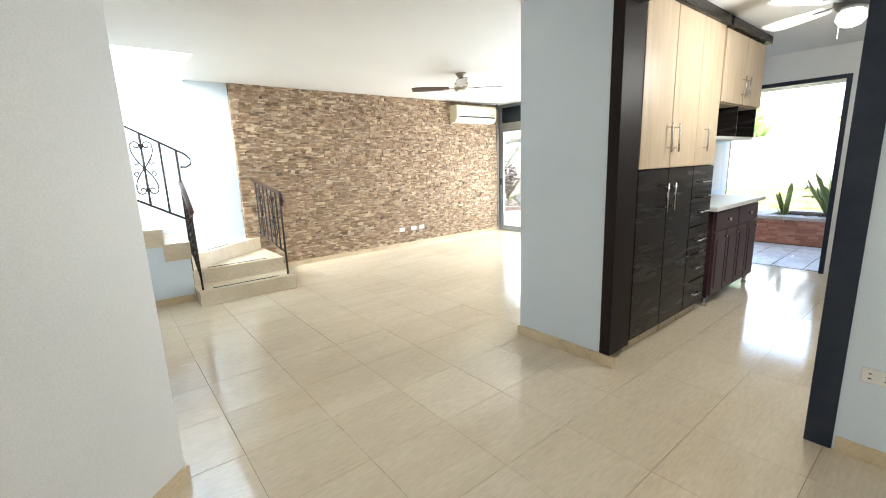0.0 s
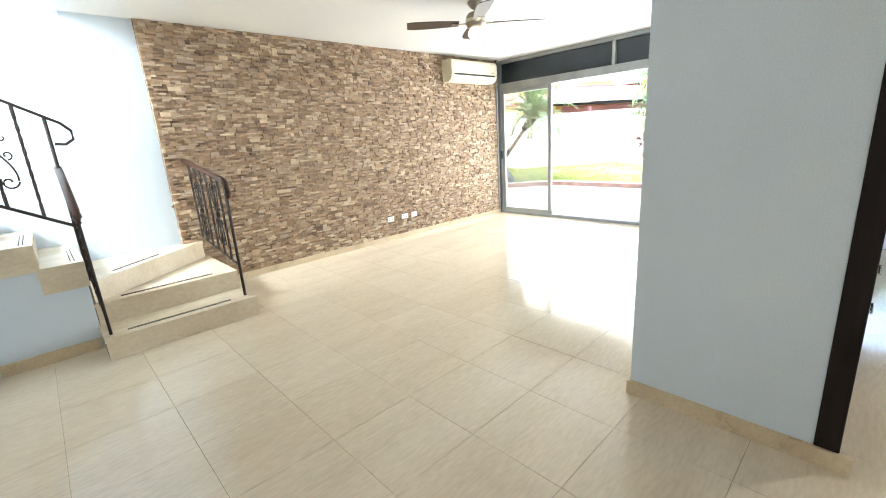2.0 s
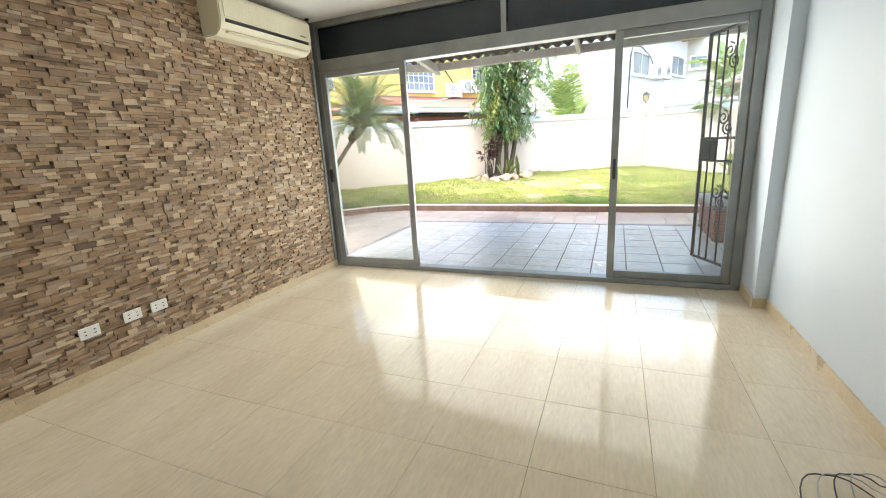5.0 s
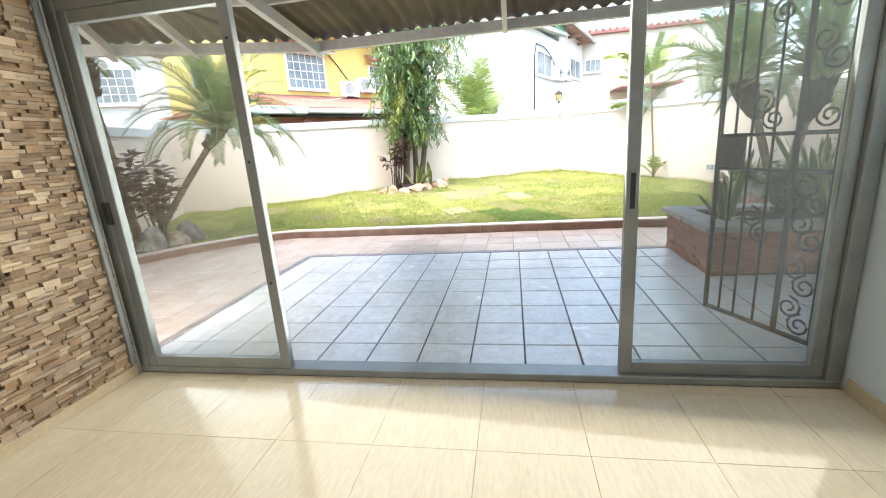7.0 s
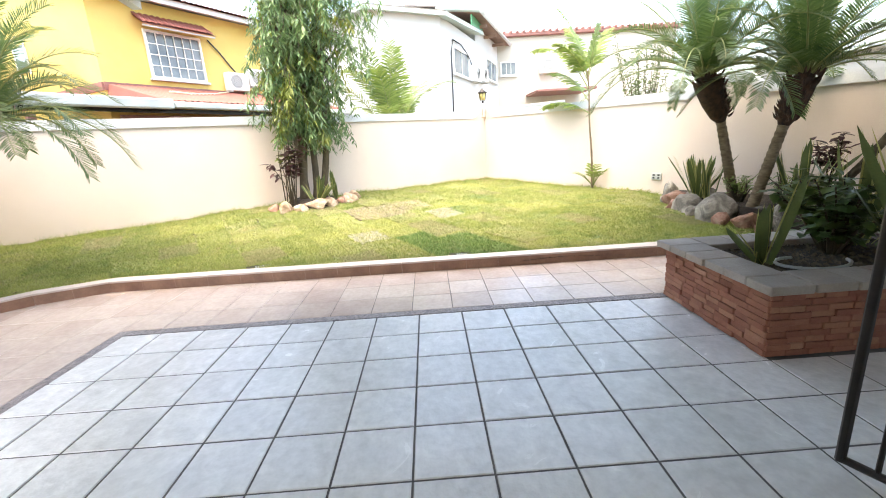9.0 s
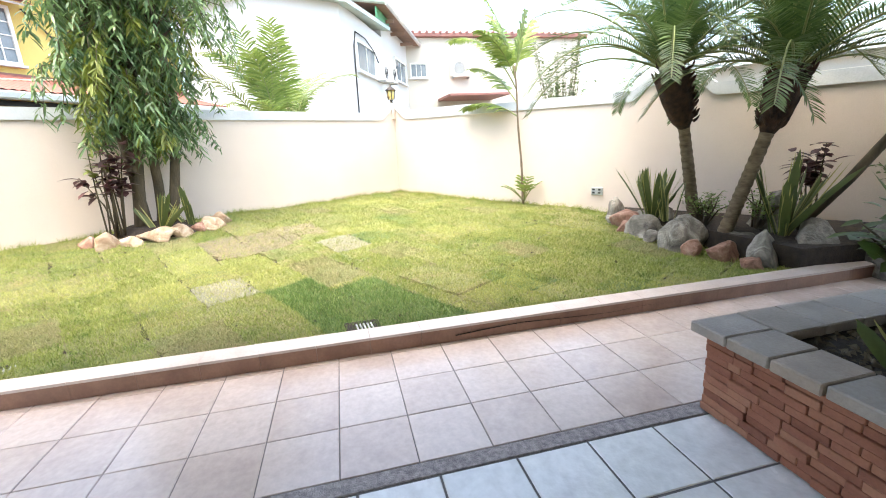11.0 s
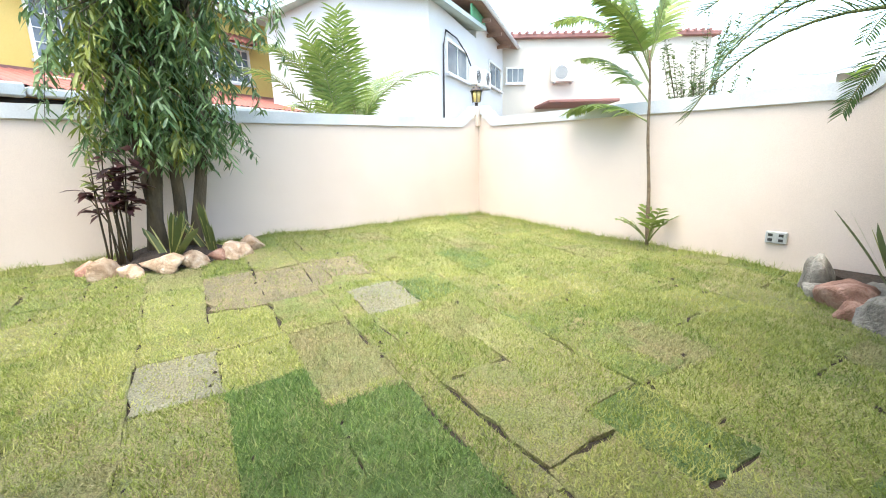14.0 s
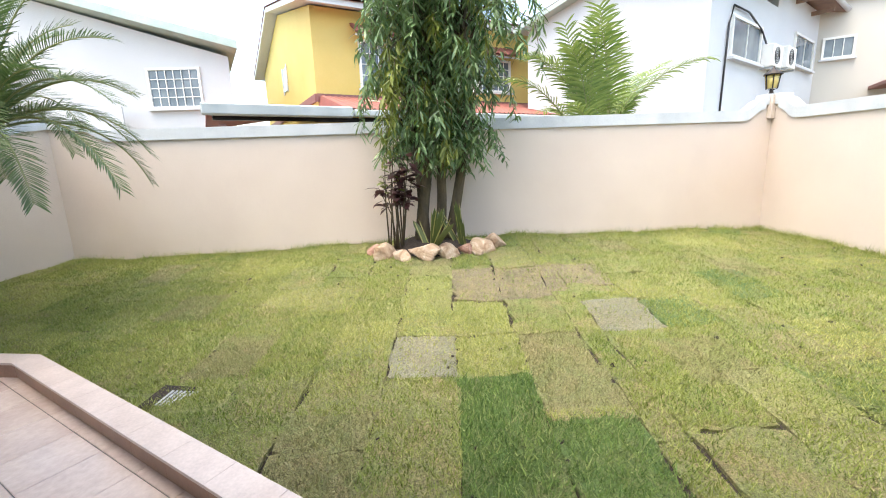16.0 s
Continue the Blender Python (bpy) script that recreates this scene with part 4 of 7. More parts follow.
wc = thing("wall_cabinet", "oak wall cabinet with open cubbies below", "cabinet")
part("body", bbox(4.50, 5.62, 1.525, 2.2, 1.98, 2.62), M_OAK, wc)
for i, (x0, x1) in enumerate(((4.51, 5.06), (5.07, 5.61))):
    dd = part("door", bbox(x0, x1, 1.50, 1.522, 1.99, 2.61, 0.003), M_OAK, wc)
    bar_handle(dd, (x1 - 0.06, x0 + 0.06)[i], 1.50, 2.15, 0.2, True)
part("cornice", bbox(4.505, 5.66, 1.46, 2.2, 2.625, 2.70, 0.006), M_DARKCAB, wc)
part("shelf", bbox(4.50, 5.62, 1.53, 2.2, 1.66, 1.69, 0.003), M_WHITEPL, wc)
for x in (4.50, 5.05, 5.60):
    part("divider", bbox(x, x + 0.02, 1.53, 2.2, 1.69, 1.98), M_DARKCAB if x > 4.6 else M_WHITEPL, wc)
part("back_panel", bbox(4.52, 5.60, 2.17, 2.2, 1.69, 1.98), M_DARKCAB, wc)

bc = thing("base_cabinet", "dark maroon base cabinet with panelled doors", "cabinet")
part("body", bbox(4.60, 5.92, 1.51, 2.2, 0.10, 0.98), M_MAROON, bc)
for i in range(4):
    x0 = 4.62 + i * 0.325
    dd = part("door", bbox(x0, x0 + 0.31, 1.485, 1.508, 0.12, 0.76, 0.003), M_MAROON, bc)
    part("inset_panel", bbox(x0 + 0.05, x0 + 0.26, 1.476, 1.486, 0.19, 0.69, 0.006), M_MAROON, dd)
    part("knob", tube(bmesh.new(), [(x0 + 0.27, 1.485, 0.70), (x0 + 0.27, 1.46, 0.70)], [0.006, 0.012], 8), M_CHROME, dd)
for i in range(2):
    x0 = 4.62 + i * 0.65
    dd = part("drawer", bbox(x0, x0 + 0.635, 1.485, 1.508, 0.78, 0.96, 0.003), M_MAROON, bc)
    part("knob", tube(bmesh.new(), [(x0 + 0.32, 1.485, 0.87), (x0 + 0.32, 1.455, 0.87)], [0.008, 0.016], 8), M_CHROME, dd)
for x in (4.64, 5.86):
    part("foot", tube(bmesh.new(), [(x, 1.54, 0), (x, 1.54, 0.04), (x, 1.54, 0.10)], [0.03, 0.018, 0.03], 10), M_CHROME, bc)
solo("countertop", bbox(4.50, 5.98, 1.44, 2.21, 0.985, 1.03, 0.012, 2), M_WHITEPL, "white rounded kitchen worktop on the base cabinet", "worktop")
solo("backsplash", bbox(4.50, 6.85, 2.205, 2.218, 1.03, 1.66), M_WHITEPL, "white glossy splashback above the worktop", "splashback", kind="structure")
of = thing("patio_opening_frame", "grey aluminium frame of the kitchen patio opening", "door frame", kind="structure")
part("jamb", bbox(6.88, 7.12, 0.98, 1.03, 0, 2.38, 0.004), M_GREYFRAME, of)
part("head", bbox(6.88, 7.12, 1.03, 2.21, 2.33, 2.38, 0.004), M_GREYFRAME, of)

# ---- house outside ----
# Wall over the doors and roof slab are unseen, added to keep daylight out.
slab("wall_outer_front", 7.03, 7.15, -2.95, 6.95, CEIL + 0.0, 3.5, M_WALLW, "unseen white outer wall closing the gap above the patio doors", "wall")
slab("wall_outer_corner", 6.97, 7.15, 6.625, 6.95, -0.2, CEIL, M_WALLW, "white outer wall corner", "wall")
slab("wall_outer_pier", 7.0, 7.15, 2.22, 2.46, -0.2, CEIL, M_WALLW, "white pier between doors", "wall")
slab("house_roof", -3.0, 7.2, -3.0, 7.0, 5.25, 5.4, M_CEIL, "unseen flat roof slab closing off the house", "roof")

# ---- patio roof ----
proof = thing("patio_roof", "corrugated fibre-cement patio roof on white timbers", "patio roof", kind="structure")
EAVE = [Vector((10.98, -2.6, 2.90)), Vector((10.98, 6.75, 2.90)), Vector((9.95, 9.15, 2.90)), Vector((8.7, 11.4, 2.90))]
HOUSE = [Vector((7.12, -2.6, 3.38)), Vector((7.12, 6.75, 3.38)), Vector((7.12, 7.6, 3.38)), Vector((7.12, 8.8, 3.38))]
for k in range(3):
    length = (EAVE[k + 1] - EAVE[k]).length
    n = int(length / 0.177) * 8
    verts, faces = [], []
    for i in range(n + 1):
        f = i / n
        w = 0.026 * math.cos(i / 8 * 2 * math.pi)
        for q in (EAVE[k].lerp(EAVE[k + 1], f), HOUSE[k].lerp(HOUSE[k + 1], f)):
            for dz in (0.0, 0.008):
                verts.append((q.x, q.y, q.z + w + dz))
    for i in range(n):
        a, b = 4 * i, 4 * i + 4
        faces += [(a, a + 2, b + 2, b), (a + 1, b + 1, b + 3, a + 3), (a, b, b + 1, a + 1), (a + 2, a + 3, b + 3, b + 2)]
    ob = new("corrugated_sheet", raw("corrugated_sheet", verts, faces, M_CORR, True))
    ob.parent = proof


def beam(name, a, b, w, h, drop):
    """A timber from a to b hung below the line by drop."""
    a, b = Vector(a), Vector(b)
    d = (b - a)
    side = d.cross(Vector((0, 0, 1))).normalized() * w / 2
    bm = bmesh.new()
    lo, hi = Vector((0, 0, -drop - h)), Vector((0, 0, -drop))
    r = [[bm.verts.new(p + s * side + z) for s, z in ((-1, lo), (1, lo), (1, hi), (-1, hi))] for p in (a, b)]
    for i in range(4):
        bm.faces.new((r[0][i], r[0][(i + 1) % 4], r[1][(i + 1) % 4], r[1][i]))
    bm.faces.new(r[0])
    bm.faces.new(r[1])
    return part(name, bm, M_WHITEBEAM, proof)


for k in range(3):
    beam("eave_beam", EAVE[k] - Vector((0.06, 0, 0)), EAVE[k + 1] - Vector((0.06, 0, 0)), 0.09, 0.13, 0.035)
    beam("fascia", EAVE[k] + Vector((0.02, 0, 0)), EAVE[k + 1] + Vector((0.02, 0, 0)), 0.025, 0.10, 0.02)
    for f in (0.36, 0.70):
        beam("purlin", EAVE[k].lerp(HOUSE[k], f), EAVE[k + 1].lerp(HOUSE[k + 1], f), 0.05, 0.07, 0.03)
for y in (-1.2, 1.5, 4.14):
    beam("rafter", (10.9, y, 2.91), (7.16, y, 3.37), 0.06, 0.12, 0.09)
beam("rafter", EAVE[1], HOUSE[1] + Vector((0.05, 0, 0)), 0.08, 0.14, 0.09)
beam("rafter", EAVE[1].lerp(EAVE[2], 0.62), HOUSE[1].lerp(HOUSE[2], 0.6) + Vector((0.05, 0, 0)), 0.06, 0.12, 0.09)
beam("rafter", EAVE[2], HOUSE[2] + Vector((0.05, 0, 0)), 0.07, 0.13, 0.09)
beam("wall_plate", (7.2, -2.6, 3.36), (7.2, 8.8, 3.36), 0.08, 0.14, 0.06)

# ---- wrought iron gate folded outward ----
gate = thing("security_gate", "dark wrought iron security gate, open, with scrolls", "gate")
g0, g1 = Vector((7.20, 2.24, 0)), Vector((8.06, 2.665, 0))
gd = (g1 - g0).normalized()
GL = (g1 - g0).length


def frame_at_point(q, d):
    m = Matrix((d, Vector((0, 0, 1)).cross(d), Vector((0, 0, 1)))).transposed().to_4x4()
    m.translation = (q.x, q.y, 0)
    return m


def gp(s, z):
    q = g0 + gd * s
    return (q.x, q.y, z)


for s, r in ((0.0, 0.018), (0.10, 0.009), (0.24, 0.019), (0.46, 0.019), (0.60, 0.009), (0.74, 0.009), (0.85, 0.009), (GL, 0.018)):
    part("bar", tube(bmesh.new(), [gp(s, 0.02), gp(s, 2.28)], r, 6), M_IRON, gate)
for z, r in ((0.03, 0.016), (1.06, 0.014), (1.28, 0.014), (2.27, 0.016)):
    part("rail", tube(bmesh.new(), [gp(0, z), gp(GL, z)], r, 6), M_IRON, gate)
part("lock_box", bbox(-0.085, 0.085, -0.03, 0.03, 1.07, 1.27, 0.006), M_IRON, gate, "dark steel lock box", frame_at_point(g0 + gd * (GL - 0.09), gd))
for zc in (0.17, 0.42, 0.70, 0.92, 1.42, 1.72, 2.02):
    for s in (0.35, 0.65) if zc in (0.70, 1.42, 2.02) else (0.35,):
        bm = bmesh.new()
        for sg in (-1, 1):
            scroll(bm, s + sg * 0.035, zc + sg * 0.05, 0.075, 1.5, math.pi / 2, sg, (g0, gd), 0.008)
        part("scroll", bm, M_IRON, gate)

# ---- planter ----
PX0, PX1, PY0, PY1, PZ = 8.90, 9.98, 0.2, 2.31, 0.40
planter = thing("brick_planter", "red split-brick planter with grey slate coping", "planter", kind="structure")
bm = bmesh.new()
box(bm, PX0 + 0.02, PX1 - 0.02, PY1 - 0.12, PY1 - 0.02, -0.03, PZ)
box(bm, PX0 + 0.02, PX1 - 0.02, PY0 + 0.02, PY0 + 0.12, -0.03, PZ)
box(bm, PX0 + 0.02, PX0 + 0.12, PY0 + 0.12, PY1 - 0.12, -0.03, PZ)
box(bm, PX1 - 0.12, PX1 - 0.02, PY0 + 0.12, PY1 - 0.12, -0.03, PZ)
part("core", bm, M_STONEBACK, planter)
part("soil", bbox(PX0 + 0.12, PX1 - 0.12, PY0 + 0.12, PY1 - 0.12, 0.1, PZ + 0.0), M_SOIL, planter, "dark soil")
rng = random.Random(11)
brick_meshes = []
for k in range(6):
    w = 0.12 + 0.03 * k / 5
    bm = bbox(-w / 2, w / 2, -0.02 - 0.004 * (k % 3), 0.03, -0.019, 0.019, 0.003)
    brick_meshes.append((w, mesh_of("brick", bm, M_BRICK)))


def brick_face(a, b, rows):
    a, b = Vector(a), Vector(b)
    d = (b - a)
    L = d.length
    d.normalize()
    ang = math.degrees(math.atan2(d.y, d.x))
    for r in range(rows):
        s = -rng.random() * 0.08
        while s < L:
            w, me = brick_meshes[rng.randrange(6)]
            c = min(max(s + w / 2, w / 2), L - w / 2)
            q = a + d * c
            ob = new("brick", me)
            ob.parent = planter
            ob.matrix_basis = pose(q.x, q.y, -0.01 + 0.04 * (r + 0.5), 0, 0, ang) @ pose(0, -rng.random() * 0.010, 0, rng.uniform(-2, 2), 0, rng.uniform(-1.5, 1.5))
            s += w + 0.003


brick_face((PX1, PY1 - 0.02, 0), (PX0, PY1 - 0.02, 0), 10)
brick_face((PX0 + 0.02, PY1, 0), (PX0 + 0.02, PY0, 0), 10)
for i in range(6):
    x0 = PX0 - 0.06 + i * (PX1 - PX0 + 0.12) / 6
    x1 = x0 + (PX1 - PX0 + 0.12) / 6 - 0.006
    for y0, y1 in ((PY1 - 0.20, PY1 + 0.06), (PY0 - 0.04, PY0 + 0.2)):
        part("coping_stone", bbox(x0, x1, y0, y1 + rng.uniform(-0.008, 0.008), PZ + rng.uniform(0, 0.004), PZ + 0.055 + rng.uniform(-0.004, 0.004), 0.006), M_SLATE, planter)
for i in range(7):
    y0 = PY0 + 0.205 + i * (PY1 - PY0 - 0.41) / 7
    y1 = y0 + (PY1 - PY0 - 0.41) / 7 - 0.006
    for x0, x1 in ((PX0 - 0.06, PX0 + 0.2), (PX1 - 0.2, PX1 + 0.06)):
        part("coping_stone", bbox(x0 + rng.uniform(-0.008, 0.008), x1, y0, y1, PZ + rng.uniform(0, 0.004), PZ + 0.055 + rng.uniform(-0.004, 0.004), 0.006), M_SLATE, planter)


# ---- neighbouring houses ----


def frame_at(origin, d):
    """A pose whose x runs along d (level), z up, and y away from the viewer."""
    x = Vector((d.x, d.y, 0)).normalized()
    z = Vector((0, 0, 1))
    y = z.cross(x)
    m = Matrix((x, y, z)).transposed().to_4x4()
    m.translation = origin
    return m


def house_window(parent, x0, x1, z0, z1, nx, nz, grille=True, y=0.0):
    """A window in a facade at y, looking towards -y."""
    w = part("window", bbox(x0, x1, y - 0.01, y + 0.03, z0, z1), M_WINDARK, parent, "window with white frame")
    bm = bmesh.new()
    for a, b, c, d in ((x0 - 0.07, x0, z0 - 0.07, z1 + 0.07), (x1, x1 + 0.07, z0 - 0.07, z1 + 0.07), (x0, x1, z0 - 0.07, z0), (x0, x1, z1, z1 + 0.07)):
        box(bm, a, b, y - 0.06, y + 0.03, c, d)
    part("frame", bm, M_WHITEPL, w)
    part("sill", bbox(x0 - 0.12, x1 + 0.12, y - 0.14, y + 0.02, z0 - 0.13, z0 - 0.072), M_WHITEH, w)
    for i in range(1, nx):
        x = x0 + (x1 - x0) * i / nx
        part("grille_bar", bbox(x - 0.012, x + 0.012, y - 0.05, y - 0.025, z0, z1), M_WHITEPL, w)
    for j in range(1, nz):
        z = z0 + (z1 - z0) * j / nz
        part("grille_bar", bbox(x0, x1, y - 0.045, y - 0.03, z - 0.012, z + 0.012), M_WHITEPL, w)
    return w


def pantile_strip(parent, name, x0, x1, y0, z0, y1, z1, pitch=0.17):
    """Clay tiles in rolls running from the eave (y0, z0) to the top (y1, z1)."""
    n = max(4, int((x1 - x0) / pitch)) * 6
    verts, faces = [], []
    for i in range(n + 1):
        x = x0 + (x1 - x0) * i / n
        w = 0.035 * abs(math.sin(i / 6 * math.pi))
        for y, z in ((y0, z0), (y1, z1)):
            verts.append((x, y, z + w))
    for i in range(n):
        a = 2 * i
        faces.append((a, a + 2, a + 3, a + 1))
    base = len(verts)
    verts += [(x0, y0, z0 - 0.04), (x1, y0, z0 - 0.04), (x1, y1, z1 - 0.04), (x0, y1, z1 - 0.04)]
    faces.append((base, base + 3, base + 2, base + 1))
    ob = new(name, raw(name, verts, faces, M_REDTILE))
    ob.parent = parent
    return ob


def outdoor_unit(parent_name, m, label):
    u = thing("outdoor_ac_unit", label, "air conditioner", m, group="outdoor units on the houses")
    part("case", bbox(-0.4, 0.4, -0.3, 0.0, 0.0, 0.6, 0.02), M_WHITEPL, u)
    bm = bmesh.new()
    for r in (0.05, 0.11, 0.17, 0.22):
        tube(bm, [(-0.1 + r * math.cos(a * math.pi / 12), -0.305, 0.3 + r * math.sin(a * math.pi / 12)) for a in range(25)], 0.008, 4)
    part("fan_grille", bm, M_DARKPL, u)
    part("fan_disc", tube(bmesh.new(), [(-0.1, -0.302, 0.3), (-0.1, -0.296, 0.3)], 0.23, 20), M_HOSE, u)
    part("bracket", bbox(-0.35, -0.30, -0.3, 0.1, -0.05, 0.0), M_HOSE, u)
    part("bracket", bbox(0.30, 0.35, -0.3, 0.1, -0.05, 0.0), M_HOSE, u)
    return u


# yellow house: x runs to the viewer's right along the garden wall, 6.3 m beyond it
D1 = -U1
YM = frame_at(Vector((19.47, 13.07, 0)), Vector((0.862, -0.508, 0)))
yh = thing("yellow_house", "two-storey yellow house with red clay tiles", "house", YM)
bm = bmesh.new()
ends = []
for x in (0.0, 7.8):
    ends.append([bm.verts.new((x, y, z)) for y, z in ((0, -0.24), (10.0, -0.24), (10.0, 5.85), (5.0, 7.05), (0, 5.85))])
bm.faces.new(ends[0])
bm.faces.new(ends[1][::-1])
for i in range(5):
    bm.faces.new((ends[0][i], ends[0][(i + 1) % 5], ends[1][(i + 1) % 5], ends[1][i]))
part("wall", bm, M_YELLOW, yh)
house_window(yh, 1.40, 3.02, 3.80, 5.03, 6, 4)
house_window(yh, 5.48, 6.88, 3.90, 4.85, 6, 4)
for x0, x1, z in ((1.12, 3.34, 5.16), (5.25, 7.15, 4.98)):
    pantile_strip(yh, "window_hood", x0, x1, -0.55, z, 0.0, z + 0.34)
    part("hood_board", bbox(x0, x1, -0.50, -0.46, z - 0.09, z - 0.045), M_WHITEH, yh)
part("band", bbox(0, 7.8, -0.05, 0.0, 3.30, 3.52), M_REDTRIM, yh, "dull red wall band")
part("side_band", bbox(-0.05, 0.0, 0, 10.0, 3.30, 3.52), M_REDTRIM, yh, "dull red wall band")
for y0, y1 in ((-0.6, 5.0), (10.6, 5.0)):
    z0, z1 = 5.74, 7.10
    bm = bmesh.new()
    q = [bm.verts.new(p) for p in ((-0.4, y0, z0), (8.4, y0, z0), (8.4, y1, z1), (-0.4, y1, z1))]
    q2 = [bm.verts.new(v.co + Vector((0, 0, 0.16))) for v in q]
    bm.faces.new(q)
    bm.faces.new(q2[::-1])
    for i in range(4):
        bm.faces.new((q[i], q[(i + 1) % 4], q2[(i + 1) % 4], q2[i]))
    part("eave", bm, M_WHITEH, yh, "white eave board")
pantile_strip(yh, "roof", -0.42, 8.42, -0.66, 5.92, 5.0, 7.30)
pantile_strip(yh, "roof", -0.42, 8.42, 10.66, 5.92, 5.0, 7.30)
sw = part("side_window", bbox(-0.03, 0.02, 4.2, 5.0, 4.3, 5.1), M_WINDARK, yh)
part("frame", bbox(-0.04, -0.012, 4.12, 4.2, 4.22, 5.18), M_WHITEPL, sw)
part("frame", bbox(-0.04, -0.012, 5.0, 5.08, 4.22, 5.18), M_WHITEPL, sw)
# lean-to roof along its front
lean = thing("lean_to_roof", "red clay tile lean-to roof with grey gutter", "roof", YM)
pantile_strip(lean, "tile_slope", 0.1, 8.3, -2.72, 2.76, -0.05, 3.44)
bm = bmesh.new()
q = [bm.verts.new(p) for p in ((-2.9, -2.72, 2.74), (0.1, -2.72, 2.76), (0.1, -0.05, 3.46), (-0.06, 3.0, 3.46), (-2.9, 3.0, 2.74))]
q2 = [bm.verts.new(v.co - Vector((0, 0, 0.06))) for v in q]
bm.faces.new(q)
bm.faces.new(q2[::-1])
for i in range(5):
    bm.faces.new((q[i], q[(i + 1) % 5], q2[(i + 1) % 5], q2[i]))
part("hip_slope", bm, M_REDTILE, lean)
part("gutter", bbox(-3.0, 0.12, -2.92, -2.72, 2.55, 2.79, 0.03), M_GUTTER, lean, "weathered grey gutter")
part("gutter", bbox(0.15, 8.3, -2.90, -2.72, 2.58, 2.74, 0.03), M_GUTTER, lean, "weathered grey gutter")
part("soffit_beam", bbox(-2.8, 8.0, -2.6, -2.5, 2.48, 2.58), M_DARKCAB, lean)
for x in (-2.7, 0.2, 3.0, 5.6):
    part("post", bbox(x, x + 0.14, -2.62, -2.48, -0.24, 2.4), M_REDTRIM, lean)
part("porch_wall", bbox(-0.5, 7.8, -1.6, -1.5, -0.24, 2.5), M_REDTRIM, lean)
solo("roof_cable", tube(bmesh.new(), [(1.0, -1.3, 3.19), (1.7, -1.25, 3.17), (2.6, -0.9, 3.26), (3.5, -0.45, 3.42)], 0.022, 5), M_CREAMPL, "pale conduit lying on the clay tile roof", "cable", m=YM)
outdoor_unit("ac", YM @ pose(4.12, -0.02, 3.52), "white outdoor unit on the yellow house wall")
outdoor_unit("ac", YM @ pose(5.0, -0.02, 3.72), "white outdoor unit on the yellow house wall")
solo("drain_cable", tube(bmesh.new(), [(3.35, -0.05, 5.1), (3.7, -0.07, 4.75), (4.1, -0.06, 4.3), (4.3, -0.06, 4.1)], 0.025, 5), M_DARKPL, "dark insulated pipe down to the outdoor unit", "pipe", m=YM)

# white house: its corner points at the viewer
R = Vector((0.93, -0.37, 0)).normalized()
LQ = Vector((0.37, 0.93, 0)).normalized()
WM = frame_at(Vector((22.5, 3.5, 0)), R)
wh = thing("white_house", "two-storey white house with a green-trimmed roof", "house", WM)
bm = bmesh.new()
ends = []
for x in (0.0, 10.4):
    ends.append([bm.verts.new((x, y, z)) for y, z in ((0, -0.24), (5.4, -0.24), (5.4, 5.6), (2.7, 6.1), (0, 5.5))])
bm.faces.new(ends[0])
bm.faces.new(ends[1][::-1])
for i in range(5):
    bm.faces.new((ends[0][i], ends[0][(i + 1) % 5], ends[1][(i + 1) % 5], ends[1][i]))
part("wall", bm, M_WHITEH, wh)
part("upper_wall", bbox(4.6, 10.4, 0.004, 5.3, 5.4, 6.12), M_WHITEH, wh)


def roof_slab(parent, name, corners, thick, mat, label):
    bm = bmesh.new()
    q = [bm.verts.new(p) for p in corners]
    q2 = [bm.verts.new(v.co + Vector((0, 0, thick))) for v in q]
    bm.faces.new(q)
    bm.faces.new(q2[::-1])
    for i in range(4):
        bm.faces.new((q[i], q[(i + 1) % 4], q2[(i + 1) % 4], q2[i]))
    return part(name, bm, mat, parent, label)


for y0, z0 in ((-0.35, 5.36), (5.75, 5.47)):
    roof_slab(wh, "roof", ((-0.35, y0, z0), (4.8, y0, z0 + 0.38), (4.8, 2.7, 6.12), (-0.35, 2.7, 6.04)), 0.13, M_GREENTRIM, "pale green fascia and roof edge")
    roof_slab(wh, "roof_tiles", ((-0.30, y0 + 0.05, z0 + 0.134), (4.8, y0 + 0.05, z0 + 0.514), (4.8, 2.7, 6.26), (-0.30, 2.7, 6.18)), 0.05, M_TILEGREY, "weathered dark roof tiles")
house_window(wh, 1.3, 3.3, 3.85, 4.70, 2, 1)
house_window(wh, 6.5, 8.6, 4.2, 5.05, 2, 1)
outdoor_unit("ac", WM @ pose(3.9, -0.02, 3.75, 0, 0, 0), "white outdoor unit between the white house's windows")
outdoor_unit("ac", WM @ pose(5.2, -0.02, 3.85, 0, 0, 0), "white outdoor unit between the white house's windows")
bm = bmesh.new()
tube(bm, [(0.9, -0.04, 2.4), (1.0, -0.04, 4.5), (1.2, -0.05, 4.95), (2.2, -0.06, 4.95), (3.2, -0.06, 4.7), (3.8, -0.08, 4.3)], 0.025, 5)
solo("wall_cable", bm, M_DARKPL, "dark cable looping over the white house window", "cable", m=WM)
porch = thing("white_house_gable", "projecting upper eave with brown soffit and green board", "eave", WM)
roof_slab(porch, "soffit", ((3.1, -0.62, 6.20), (10.7, -0.62, 6.00), (10.7, 2.6, 6.55), (3.1, 2.6, 6.75)), 0.03, M_SOFFIT, "dull brown timber soffit")
